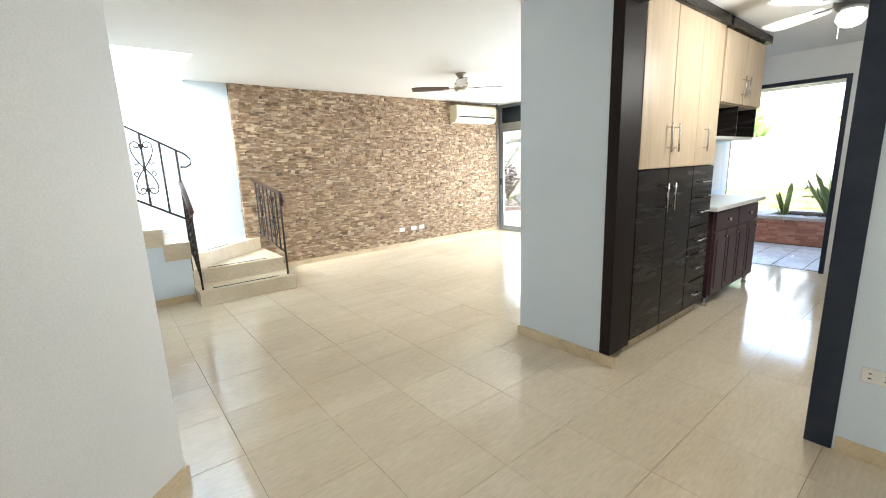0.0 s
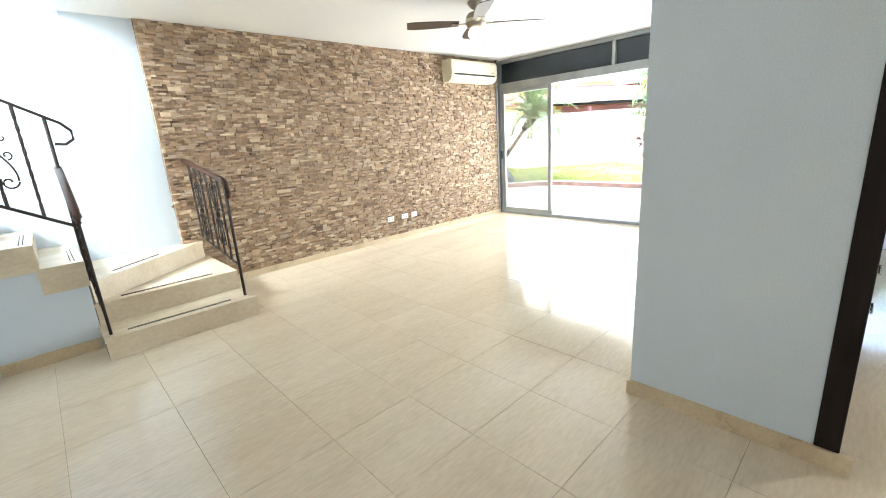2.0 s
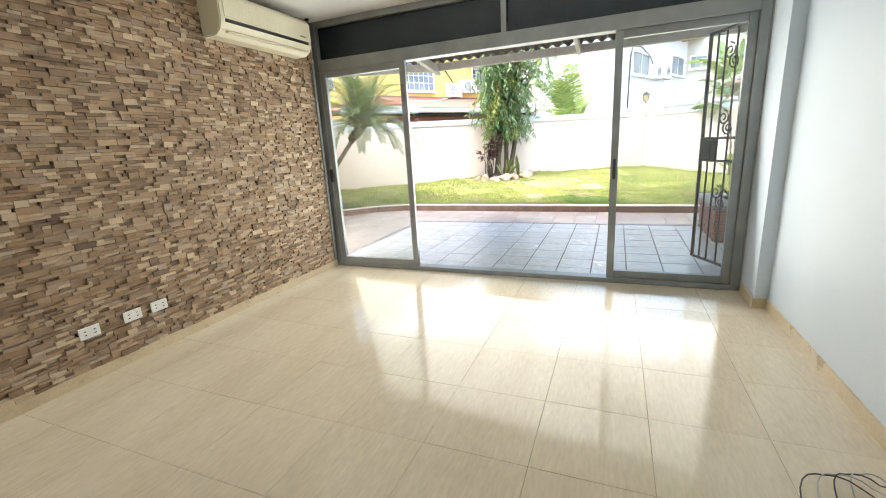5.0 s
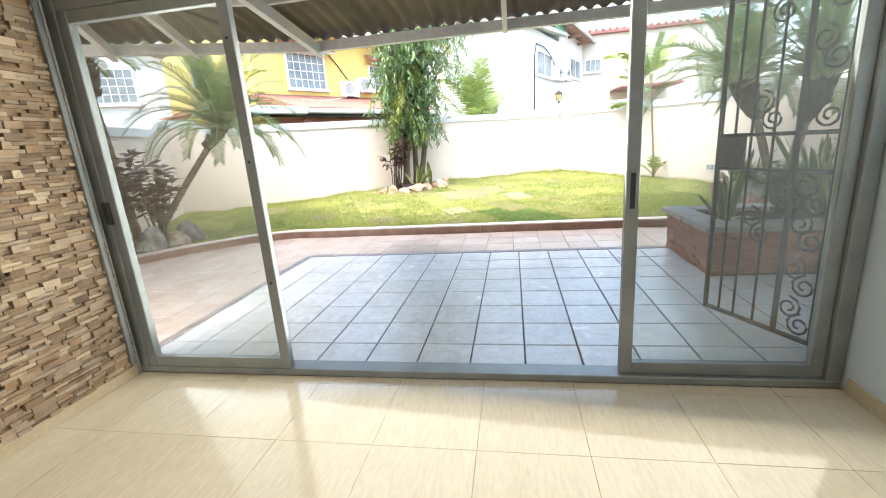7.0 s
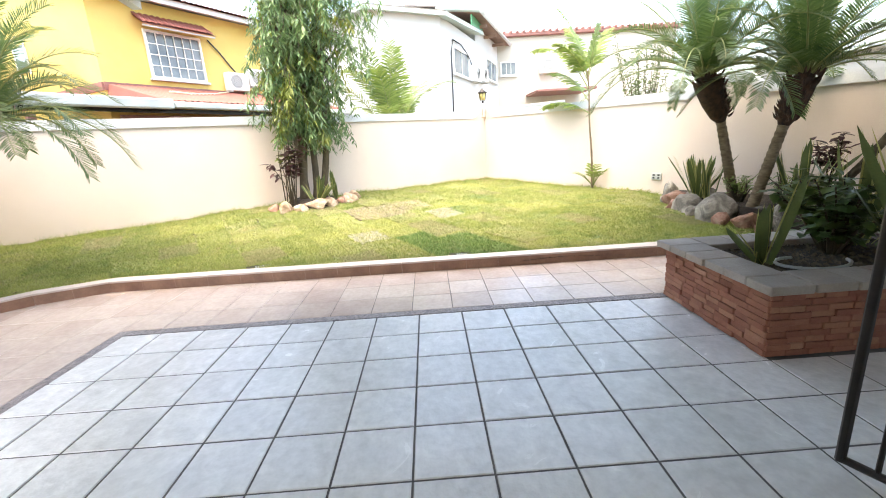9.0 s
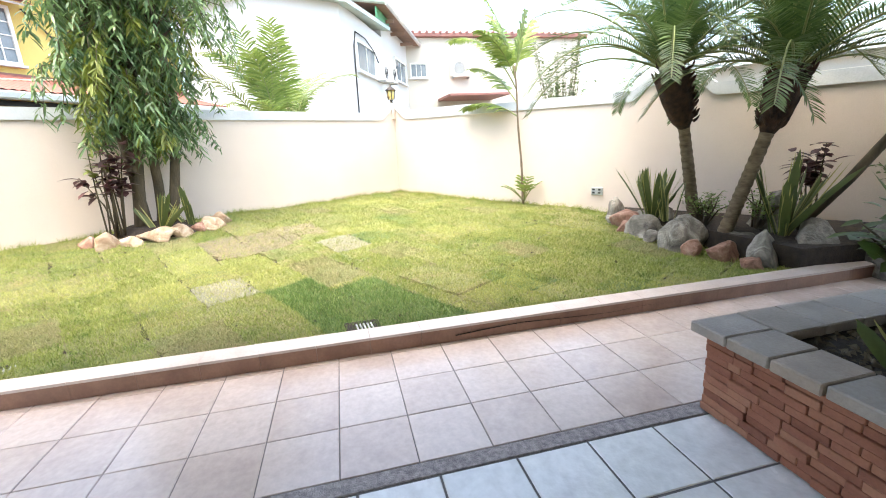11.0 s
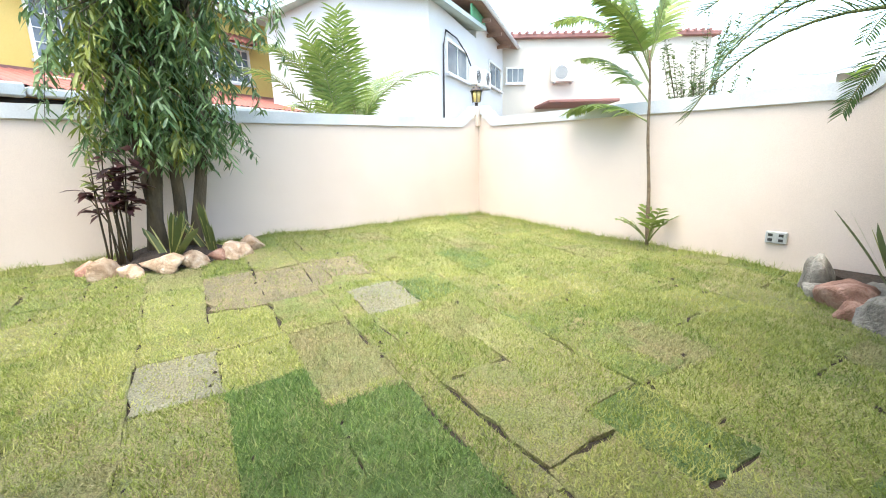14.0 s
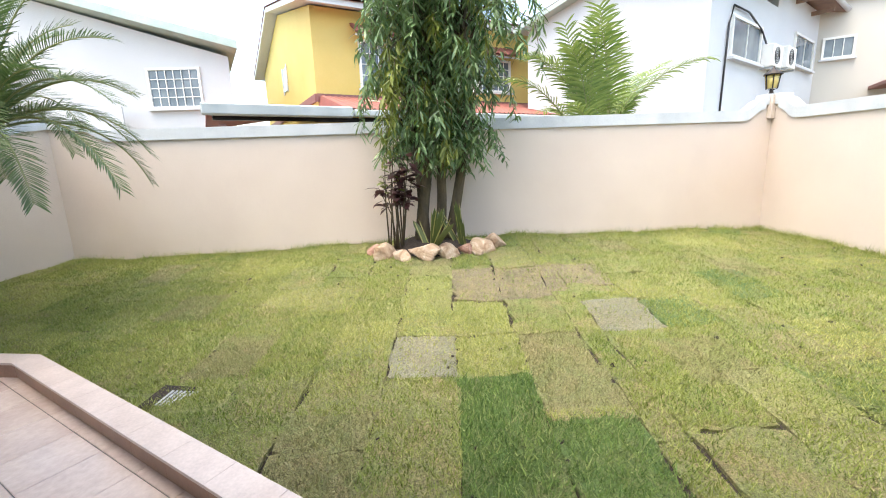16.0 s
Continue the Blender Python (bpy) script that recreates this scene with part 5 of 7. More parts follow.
roof_slab(porch, "roof", ((3.05, -0.66, 6.34), (10.75, -0.66, 6.14), (10.75, 2.6, 6.70), (3.05, 2.6, 6.90)), 0.06, M_TILEGREY, "weathered dark roof tiles")
bm = tube(bmesh.new(), [(3.05, -0.66, 6.28), (10.75, -0.66, 6.08)], 0.10, 4)
part("fascia", bm, M_WHITEH, porch, "white fascia board")
bm = tube(bmesh.new(), [(3.05, -0.66, 6.28), (3.05, 1.2, 6.6)], 0.09, 4)
part("verge", bm, M_GREENTRIM, porch)
for x in (4.4, 6.2, 8.0, 9.8):
    part("rafter_end", bbox(x, x + 0.1, -0.58, 0.3, 5.98 - 0.026 * (x - 3), 6.10 - 0.026 * (x - 3)), M_SOFFIT, porch)
bm = bmesh.new()
q = [bm.verts.new(p) for p in ((3.2, -0.28, 5.80), (4.9, -0.28, 5.90), (4.9, -0.28, 6.15), (3.2, -0.28, 6.22))]
q2 = [bm.verts.new(v.co + Vector((0, 0.06, 0))) for v in q]
bm.faces.new(q)
bm.faces.new(q2[::-1])
for i in range(4):
    bm.faces.new((q[i], q[(i + 1) % 4], q2[(i + 1) % 4], q2[i]))
part("gable_board", bm, M_GREENB, porch, "bright green gable board")
shed = solo("low_shed_roof", bbox(-4.5, 2.5, -1.8, -1.0, 2.05, 2.15, 0.02), M_GUTTER, "low grey corrugated shed roof behind the wall", "roof", m=WM @ pose(0.3, 0.6, 0.12, -4, 0, 64))

# beige house further off
BM = frame_at(Vector((31.0, 3.0, 0)), Vector((0, -1, 0)))
bh = thing("beige_house", "beige house with a red roof edge", "house", BM)
part("wall", bbox(0, 12.6, 0, 8, -0.24, 6.45), M_BEIGEH, bh)
part("roof_edge", bbox(-0.2, 12.9, -0.25, 8.2, 6.45, 6.64, 0.03), M_REDTRIM, bh, "dull red roof edge")
for i in range(36):
    part("ridge_tile", tube(bmesh.new(), [(0.1 + i * 0.35, -0.3, 6.66), (0.1 + i * 0.35, 0.3, 6.70)], 0.07, 6), M_REDTRIM, bh)
house_window(bh, 3.1, 3.85, 4.62, 5.2, 3, 1)
outdoor_unit("ac", BM @ pose(5.65, -0.02, 4.55) @ Matrix.Scale(1.3, 4), "white outdoor unit on the beige house wall")
part("low_roof", bbox(4.4, 7.4, -2.5, -0.01, 3.40, 3.52, 0.02), M_REDTRIM, bh, "dull red lower roof")
# long low white house on the right, behind the second wall
NM = frame_at(CORNER + U2 * 3.6 + Vector((-U2.y, U2.x, 0)) * 10.0, U2)
nh = thing("white_bungalow", "low white house with a grey corrugated roof edge", "house", NM)
part("wall", bbox(-1.0, 16, 0, 8, -0.24, 3.2), M_WHITEH, nh)
verts, faces = [], []
n = 17 * 6
for i in range(n + 1):
    x = -1.6 + 18.2 * i / n
    w = 0.04 * math.cos(i * math.pi / 3)
    for y, z in ((-0.8, 3.15), (6.0, 4.6)):
        verts += [(x, y, z + w), (x, y, z + w + 0.05)]
for i in range(n):
    a, b = 4 * i, 4 * i + 4
    faces += [(a, a + 2, b + 2, b), (a + 1, b + 1, b + 3, a + 3), (a, b, b + 1, a + 1), (a + 2, a + 3, b + 3, b + 2)]
ob = new("roof", raw("roof", verts, faces, M_GUTTER))
ob.parent = nh
for i in range(4):
    house_window(nh, 3.0 + i * 3, 4.6 + i * 3, 1.9, 2.7, 3, 1)
# grey-white house on the left
GM = frame_at(CORNER + NOUT * 8.0 + U1 * 19.0, D1)
gh = thing("pale_house", "pale two-storey house with a sloping eave", "house", GM)
bm = bmesh.new()
pts = [(0, -0.24), (8.2, -0.24), (8.2, 4.85), (2.0, 6.75), (0, 6.2)]
fr = [bm.verts.new((x, 0, z)) for x, z in pts]
bk = [bm.verts.new((x * 0.5, 8, z)) for x, z in pts]
bm.faces.new(fr)
bm.faces.new(bk[::-1])
for i in range(5):
    j = (i + 1) % 5
    bm.faces.new((fr[i], bk[i], bk[j], fr[j]))
part("wall", bm, M_GREYH, gh)
house_window(gh, 5.8, 7.25, 3.45, 4.5, 6, 4)
bm = bmesh.new()
q = [bm.verts.new(p) for p in ((1.6, -0.5, 6.95), (8.7, -0.5, 4.95), (4.4, 8.3, 4.95), (0.8, 8.3, 6.95))]
q2 = [bm.verts.new(v.co + Vector((0, 0, 0.22))) for v in q]
bm.faces.new(q)
bm.faces.new(q2[::-1])
for i in range(4):
    bm.faces.new((q[i], q[(i + 1) % 4], q2[(i + 1) % 4], q2[i]))
part("roof", bm, M_GREENTRIM, gh, "dull green roof edge")
part("balcony_rail", bbox(3.2, 5.2, -0.6, -0.55, 2.6, 3.4), M_WHITEH, gh)

# ---- lantern on the wall corner ----
lan = thing("wall_lantern", "black metal lantern with amber glass on wall corner", "lantern", pose(CORNER.x + 0.07, CORNER.y + 0.03, 2.22) @ Matrix.Scale(0.76, 4))
part("base", tube(bmesh.new(), [(0, 0, 0), (0, 0, 0.03), (0, 0, 0.05), (0, 0, 0.10), (0, 0, 0.12)], [0.09, 0.09, 0.04, 0.03, 0.07], 10), M_IRON, lan)
part("glass", tube(bmesh.new(), [(0, 0, 0.14), (0, 0, 0.38)], [0.09, 0.125], 6), M_LAMPGLASS, lan, "amber glass")
for k in range(6):
    a = k * math.pi / 3
    part("rib", tube(bmesh.new(), [(0.095 * math.cos(a), 0.095 * math.sin(a), 0.13), (0.13 * math.cos(a), 0.13 * math.sin(a), 0.39)], 0.01, 4), M_IRON, lan)
part("cap", tube(bmesh.new(), [(0, 0, 0.38), (0, 0, 0.40), (0, 0, 0.47), (0, 0, 0.50), (0, 0, 0.54)], [0.16, 0.15, 0.06, 0.025, 0.01], 12), M_IRON, lan)
pier = solo("wall_pier_cap", prism(bmesh.new(), [(CORNER.x - 0.10, CORNER.y + 0.02), (CORNER.x + 0.05, CORNER.y - 0.12), (CORNER.x + 0.24, CORNER.y + 0.04), (CORNER.x + 0.08, CORNER.y + 0.18)], 1.9, 2.225), M_SALMON, "salmon rendered corner pier with curved shoulders", "pier", kind="structure")
# wall vent and outlet
vent = thing("wall_outlet", "small grey weatherproof outlet low on garden wall", "outlet", frame_at(along(CORNER, U2, 4.69, 0.0, 0.49), U2) @ pose(0, 0.0, 0, 0, 0, 180))
part("plate", bbox(-0.09, 0.09, -0.03, 0.03, -0.06, 0.06, 0.006), M_HOSE, vent)
for dx in (-0.045, 0.045):
    for dz in (-0.025, 0.025):
        part("socket_hole", bbox(dx - 0.02, dx + 0.02, -0.034, -0.028, dz - 0.014, dz + 0.014), M_DARKPL, vent)
        part("socket_hole", bbox(dx - 0.02, dx + 0.02, 0.028, 0.034, dz - 0.014, dz + 0.014), M_DARKPL, vent)
# drain in the lawn
for x, y, turn, n in ((11.50, 6.26, 26, 7), (11.36, 3.92, 8, 5)):
    dr = thing("drain_grate", "small metal drain grate sunk in the lawn", "drain", pose(x, y, lawn_z(x, y) + (0.010 if n == 5 else -0.004), 3, -2, turn), group="lawn drains")
    part("frame", bbox(-0.14, 0.14, -0.025 * n, 0.025 * n, -0.03, 0.004), M_SOIL, dr)
    for i in range(n):
        part("bar", bbox(-0.08, 0.08, (i - n / 2) * 0.027, (i - n / 2) * 0.027 + 0.011, 0.004, 0.012), M_HOSE, dr)


# ---- plants and rocks ----
N2 = Vector((-U2.y, U2.x, 0))


class Leaves:
    """Collects leaf faces for one mesh."""

    def __init__(self):
        self.v, self.f = [], []

    def blade(self, base, d, up, length, width, droop=0.0, segs=3, fold=0.25, tip=0.35):
        """A narrow leaf from base along d, bending down by droop, folded along its middle."""
        d = d.normalized()
        side = d.cross(up)
        if side.length < 1e-4:
            side = Vector((1, 0, 0))
        side.normalize()
        nrm = side.cross(d)
        p = Vector(base)
        n0 = len(self.v)
        for i in range(segs + 1):
            t = i / segs
            w = width * (0.35 + 0.65 * math.sin(math.pi * min(1, 0.12 + t * 0.75))) if i < segs else 0.0
            if i < segs:
                self.v += [tuple(p - side * w + nrm * w * fold), tuple(p), tuple(p + side * w + nrm * w * fold)]
            else:
                self.v.append(tuple(p))
            d = (d - Vector((0, 0, droop / segs))).normalized()
            p = p + d * (length / segs)
        for i in range(segs):
            a = n0 + 3 * i
            if i < segs - 1:
                self.f += [(a, a + 1, a + 4, a + 3), (a + 1, a + 2, a + 5, a + 4)]
            else:
                self.f += [(a, a + 1, a + 3), (a + 1, a + 2, a + 3)]

    def mesh(self, name, mat):
        return raw(name, self.v, self.f, mat, True)


def add_mesh(name, me, parent, label=""):
    ob = new(name, me)
    ob.parent = parent
    if label:
        tagged(ob, label)
    return ob


def curve_points(base, az, elev, length, droop, n):
    d = Vector((math.cos(az) * math.cos(elev), math.sin(az) * math.cos(elev), math.sin(elev)))
    p = Vector(base)
    out = [(p.copy(), d.copy())]
    for i in range(n):
        d = (d - Vector((0, 0, droop / n * (0.5 + i / n)))).normalized()
        p = p + d * (length / n)
        out.append((p.copy(), d.copy()))
    return out


def frond(rng, leaves, stalk, base, az, elev, length, droop, count, leaf_len, leaf_w, bare=0.12, leaf_droop=0.5, vee=0.4):
    pts = curve_points(base, az, elev, length, droop, 12)
    tube(stalk, [p for p, _ in pts], [0.011 * (1 - 0.8 * i / 12) + 0.002 for i in range(13)], 4, False)
    for i in range(count):
        t = bare + (1 - bare) * i / (count - 1)
        k = min(11.999, t * 12)
        a, b = pts[int(k)], pts[int(k) + 1]
        p = a[0].lerp(b[0], k - int(k))
        d = a[1].lerp(b[1], k - int(k)).normalized()
        side = d.cross(Vector((0, 0, 1))).normalized()
        up = side.cross(d).normalized()
        size = leaf_len * (0.45 + 0.55 * math.sin(math.pi * min(1.0, 0.15 + t * 0.8))) * rng.uniform(0.85, 1.1)
        for s in (-1, 1):
            ld = (side * s + d * (0.55 + 0.5 * t) + up * vee * rng.uniform(0.5, 1.2)).normalized()
            leaves.blade(p, ld, up, size, leaf_w, leaf_droop * rng.uniform(0.6, 1.3), 3, 0.3)


def date_palm(base, lean_to, neck, label, seed, fronds=34, flen=1.25, knob=0.16, thick=1.0, leaf_len=0.22, leaf_w=0.0075, hang=1.25, bow=0.12):
    """A stout pygmy date palm: ringed trunk to lean_to, fibrous knob up to neck, then fronds."""
    rng = random.Random(seed)
    t = thing("palm_tree", label, "palm tree", group="date palms")
    b, m, n = Vector(base), Vector(lean_to), Vector(neck)
    bm = bmesh.new()
    pts, rad = [], []
    for i in range(29):
        f = i / 28
        p = b.lerp(m, f) + (n - m) * bow * (f * f - f)
        pts.append(p)
        rad.append(thick * (0.066 - 0.012 * f + (0.008 if i % 2 else 0.0) + 0.035 * max(0, 0.15 - f)))
    tube(bm, pts, rad, 12)
    part("trunk", bm, M_PALMBARK, t)
    bm = bmesh.new()
    d = (n - m)
    tube(bm, [m - d * 0.05, m + d * 0.1, m + d * 0.45, m + d * 0.8, n], [0.06, knob * 0.72, knob, knob * 1.1, knob * 0.55], 14)
    for i in range(150):
        f = rng.uniform(0.02, 0.98)
        a = rng.uniform(0, 2 * math.pi)
        p = m + d * f
        r = knob * (0.70 + 0.42 * f)
        o = Vector((math.cos(a), math.sin(a), 0))
        tube(bm, [p + o * r * 0.85, p + o * (r + 0.02) + Vector((0, 0, 0.025)), p + o * (r + 0.045) + Vector((0, 0, 0.06 + 0.03 * rng.random()))], [0.02, 0.013, 0.003], 4)
    part("fibre_crown", bm, M_FIBRE, t, "dark shaggy leaf bases")
    for i in range(fronds):
        lv, st = Leaves(), bmesh.new()
        az = i * 2.39996 + rng.uniform(-0.2, 0.2)
        f = i / fronds
        elev = radians(84 - 62 * f) + rng.uniform(-0.1, 0.1)
        frond(rng, lv, st, n + Vector((0, 0, -0.02)) + Vector((math.cos(az), math.sin(az), 0)) * knob * 0.3, az, elev, flen * rng.uniform(0.85, 1.1), hang * (0.55 + 0.75 * f), 66, leaf_len, leaf_w, 0.10, 0.35, 0.5)
        part("stalk", st, M_STALK, add_mesh("frond", lv.mesh("frond", M_PALM), t))
    return t


def rock(center, size, seed, mat, label, group):
    rng = random.Random(seed)
    bm = bmesh.new()
    bmesh.ops.create_icosphere(bm, subdivisions=3, radius=1.0)
    off = Vector((rng.uniform(0, 50), rng.uniform(0, 50), rng.uniform(0, 50)))
    planes = [(Vector((rng.uniform(-1, 1), rng.uniform(-1, 1), rng.uniform(-0.4, 1))).normalized(), rng.uniform(0.5, 0.85)) for _ in range(12)]
    for v in bm.verts:
        c = v.co.copy()
        for n, k in planes:
            over = c.dot(n) - k
            if over > 0:
                c -= n * over * 0.95
        c *= 1 + 0.20 * noise.noise(c * 1.6 + off) + 0.11 * noise.noise(c * 4 + off) + 0.05 * noise.noise(c * 9 + off)
        v.co = Vector((c.x * size[0], c.y * size[1], c.z * size[2]))
    for f in bm.faces:
        f.smooth = True
    return solo("rock", bm, mat, label, "rock", group=group, m=pose(*center, 0, 0, rng.uniform(0, 360)))


def snake_plant(base, seed, count, height, label, parent_name="snake_plant"):
    rng = random.Random(seed)
    t = thing("snake_plant", label, "plant", group="snake plants")
    for i in range(count):
        lv, edge = Leaves(), Leaves()
        a = rng.uniform(0, 2 * math.pi)
        tilt = rng.uniform(0.1, 0.75)
        h = height * rng.uniform(0.55, 1.1)
        w = rng.uniform(0.028, 0.040)
        p = Vector(base) + Vector((math.cos(a), math.sin(a), 0)) * rng.uniform(0.0, 0.10)
        d = Vector((math.cos(a) * tilt, math.sin(a) * tilt, 1)).normalized()
        face = Vector((math.cos(a + rng.uniform(-0.8, 0.8)), math.sin(a + rng.uniform(-0.8, 0.8)), 0.1))
        lv.blade(p, d, face, h, w, rng.uniform(-0.15, 0.6), 6, 0.35)
        side = d.cross(face).normalized()
        for s in (-1, 1):
            edge.blade(p + side * s * w * 0.86 - face * 0.002, d, face, h * 0.97, w * 0.20, rng.uniform(0.0, 0.1), 6, 0.1)
        add_mesh("margin", edge.mesh("margin", M_SNAKEY), add_mesh("leaf", lv.mesh("leaf", M_SNAKE), t), "yellow leaf edge")
    return t


def shrub(name, base, seed, stems, height, spread, leaves_per, leaf_len, leaf_w, mat, label, droop=0.4, low=0.25):
    rng = random.Random(seed)
    t = thing(name, label, "shrub")
    bm, lv = bmesh.new(), Leaves()
    for i in range(stems):
        a = rng.uniform(0, 2 * math.pi)
        lean = rng.uniform(0.1, 1.0) * spread
        h = height * rng.uniform(0.6, 1.05)
        top = Vector(base) + Vector((math.cos(a) * lean, math.sin(a) * lean, h))
        mid = Vector(base).lerp(top, 0.5) + Vector((rng.uniform(-0.04, 0.04), rng.uniform(-0.04, 0.04), 0.05))
        tube(bm, [Vector(base) + Vector((math.cos(a), math.sin(a), 0)) * 0.04, mid, top], [0.012, 0.009, 0.004], 5)
        for k in range(leaves_per):
            f = rng.uniform(low, 1.0)
            p = (Vector(base).lerp(mid, f * 2) if f < 0.5 else mid.lerp(top, f * 2 - 1)) + Vector((rng.gauss(0, 0.03), rng.gauss(0, 0.03), rng.gauss(0, 0.02)))
            b = rng.uniform(0, 2 * math.pi)
            d = Vector((math.cos(b), math.sin(b), rng.uniform(-0.2, 0.8)))
            lv.blade(p, d, Vector((rng.uniform(-0.4, 0.4), rng.uniform(-0.4, 0.4), 1)), leaf_len * rng.uniform(0.6, 1.2), leaf_w, droop, 3, 0.2)
    part("stem", bm, M_BARK, t)["kind"] = "stuff"
    add_mesh("foliage", lv.mesh("foliage", mat), t)["kind"] = "stuff"
    return t


def mast_tree(base, label):
    """A tall tree with a few pale stems and long drooping leaves."""
    rng = random.Random(21)
    t = thing("mast_tree", label, "tree")
    bm, lv, yv = bmesh.new(), Leaves(), Leaves()
    b = Vector(base)
    stems = []
    for dx, dy, tx, ty, h, r in ((-0.04, 0.11, 0.04, -0.04, 4.3, 0.085), (0.14, -0.17, 0.36, -0.54, 4.2, 0.075), (-0.12, 0.14, -0.10, 0.16, 5.6, 0.065), (0.02, 0.0, 0.20, -0.25, 4.5, 0.07)):
        pts, rad = [], []
        for i in range(13):
            f = i / 12
            wob = 0.05 * math.sin(f * 7 + dx * 40)
            pts.append(b + Vector((dx + (tx - dx) * f + wob, dy + (ty - dy) * f - wob, -0.1 + h * f)))
            rad.append(r * (1.02 - 0.72 * f) + 0.02 * max(0, 0.08 - f) / 0.08)
        tube(bm, pts, rad, 10)
        stems.append(pts)
    part("trunk", bm, M_BARK, t, "clustered grey-brown stems")
    bm = bmesh.new()
    for i in range(410):
        pts = stems[rng.randrange(4)]
        f = rng.uniform(0.30, 0.99)
        p = pts[min(12, int(f * 12))] + Vector((0, 0, rng.uniform(-0.2, 0.2)))
        z = p.z - b.z
        a = rng.uniform(0, 2 * math.pi)
        out = Vector((math.cos(a), math.sin(a), 0))
        along_wall = out.dot(D1)
        reach = rng.uniform(0.15, 1.0) ** 0.8 * (0.55 + 0.62 * min(1.0, max(0.0, (z - 1.4) / 1.6)))
        if out.dot(NOUT) > 0.2:
            reach *= 0.55
        if along_wall < -0.3:
            reach *= 1.05 if z < 2.6 else 0.78
        elif along_wall > 0.3:
            reach *= 1.12 if z > 2.2 else 0.9
        tip = p + out * reach + Vector((0, 0, rng.uniform(-0.15, 0.30)))
        mid = p.lerp(tip, 0.5) + Vector((0, 0, 0.16 + 0.12 * reach))
        drop = rng.uniform(0.15, 0.65)
        low = tip + Vector((out.x * 0.10, out.y * 0.10, -drop))
        if low.z < b.z + 0.92:
            continue
        tube(bm, [p, mid, tip, low], [0.011, 0.008, 0.005, 0.002], 4, False)
        line = [mid.lerp(tip, k / 4) for k in range(4)] + [tip.lerp(low, k / 5) for k in range(6)]
        young = rng.random() < (0.16 if z < 2.4 and along_wall < 0 else 0.05)
        for q in line:
            for _ in range(5):
                c = rng.uniform(0, 2 * math.pi)
                d = Vector((math.cos(c), math.sin(c), rng.uniform(-1.3, -0.1)))
                who = yv if young or rng.random() < 0.03 else lv
                who.blade(q + Vector((rng.gauss(0, 0.025), rng.gauss(0, 0.025), rng.gauss(0, 0.03))), d, Vector((rng.uniform(-0.7, 0.7), rng.uniform(-0.7, 0.7), 0.8)), rng.uniform(0.09, 0.19), rng.uniform(0.009, 0.0155), rng.uniform(0.3, 0.9), 3, 0.3)
    part("branchwork", bm, M_BARK, t)["kind"] = "stuff"
    add_mesh("crown", lv.mesh("crown", M_LEAF), t, "long drooping dark green leaves")["kind"] = "stuff"
    add_mesh("young_growth", yv.mesh("young_growth", M_LEAFY), t, "yellow-green young leaves")["kind"] = "stuff"
    return t


tree_base = along(CORNER + NOUT * -0.50, U1, 5.0)
tree_base.z = lawn_z(tree_base.x, tree_base.y)
mast_tree(tree_base, "tall mast tree with drooping dark leaves by the wall")
TB = tree_base
for i, (s, k, sx, sz, mt) in enumerate(((-0.62, -0.30, 0.19, 0.15, 1), (-0.40, -0.48, 0.15, 0.12, 0), (-0.12, -0.52, 0.24, 0.15, 0), (0.14, -0.52, 0.17, 0.18, 0), (0.38, -0.42, 0.15, 0.12, 2), (0.62, -0.34, 0.24, 0.17, 1), (0.80, -0.18, 0.19, 0.14, 0), (-0.8, -0.1, 0.16, 0.11, 2), (0.5, -0.55, 0.08, 0.06, 1))):
    q = TB - U1 * s + NOUT * k
    rock((q.x, q.y, lawn_z(q.x, q.y) + sz * 0.25), (sx, sx * 0.8, sz), 40 + i, M_ROCKR if mt == 2 else M_ROCKT, "reddish boulder at the tree foot" if mt == 2 else "rounded tan boulder at the tree foot", "rocks round the tree")
bm = bmesh.new()
bmesh.ops.create_cone(bm, cap_ends=True, segments=24, radius1=0.62, radius2=0.35, depth=0.12)
solo("tree_bed", bm, M_SOIL, "dark soil mound at the tree foot", "soil bed", kind="stuff", m=pose(TB.x, TB.y, lawn_z(TB.x, TB.y) + 0.03))
for s, k, h, c, sd in ((0.05, -0.36, 0.55, 7, 3), (-0.38, -0.25, 0.55, 5, 4)):
    q = TB - U1 * -s + NOUT * k
    snake_plant((q.x, q.y, lawn_z(q.x, q.y) + 0.05), sd, c, h, "slender snake plant beside the tree trunk")
q = TB + U1 * 0.45 + NOUT * -0.2
shrub("croton_shrub", (q.x, q.y, lawn_z(q.x, q.y)), 8, 8, 1.25, 0.36, 15, 0.19, 0.042, M_CROTON, "dark purple croton with bare stems", 0.7, 0.55)
q = TB + U1 * 0.55 + NOUT * -0.2
shrub("yellow_shrub", (q.x, q.y, lawn_z(q.x, q.y)), 9, 4, 1.45, 0.2, 10, 0.15, 0.028, M_LEAFY, "sparse yellow-green shrub against the tree", 0.4, 0.8)

# areca palm behind the wall
rng = random.Random(31)
ar = thing("areca_palm", "bright green areca palm clump behind the wall", "palm tree")
AB = CORNER + NOUT * 1.1 + U1 * 2.15
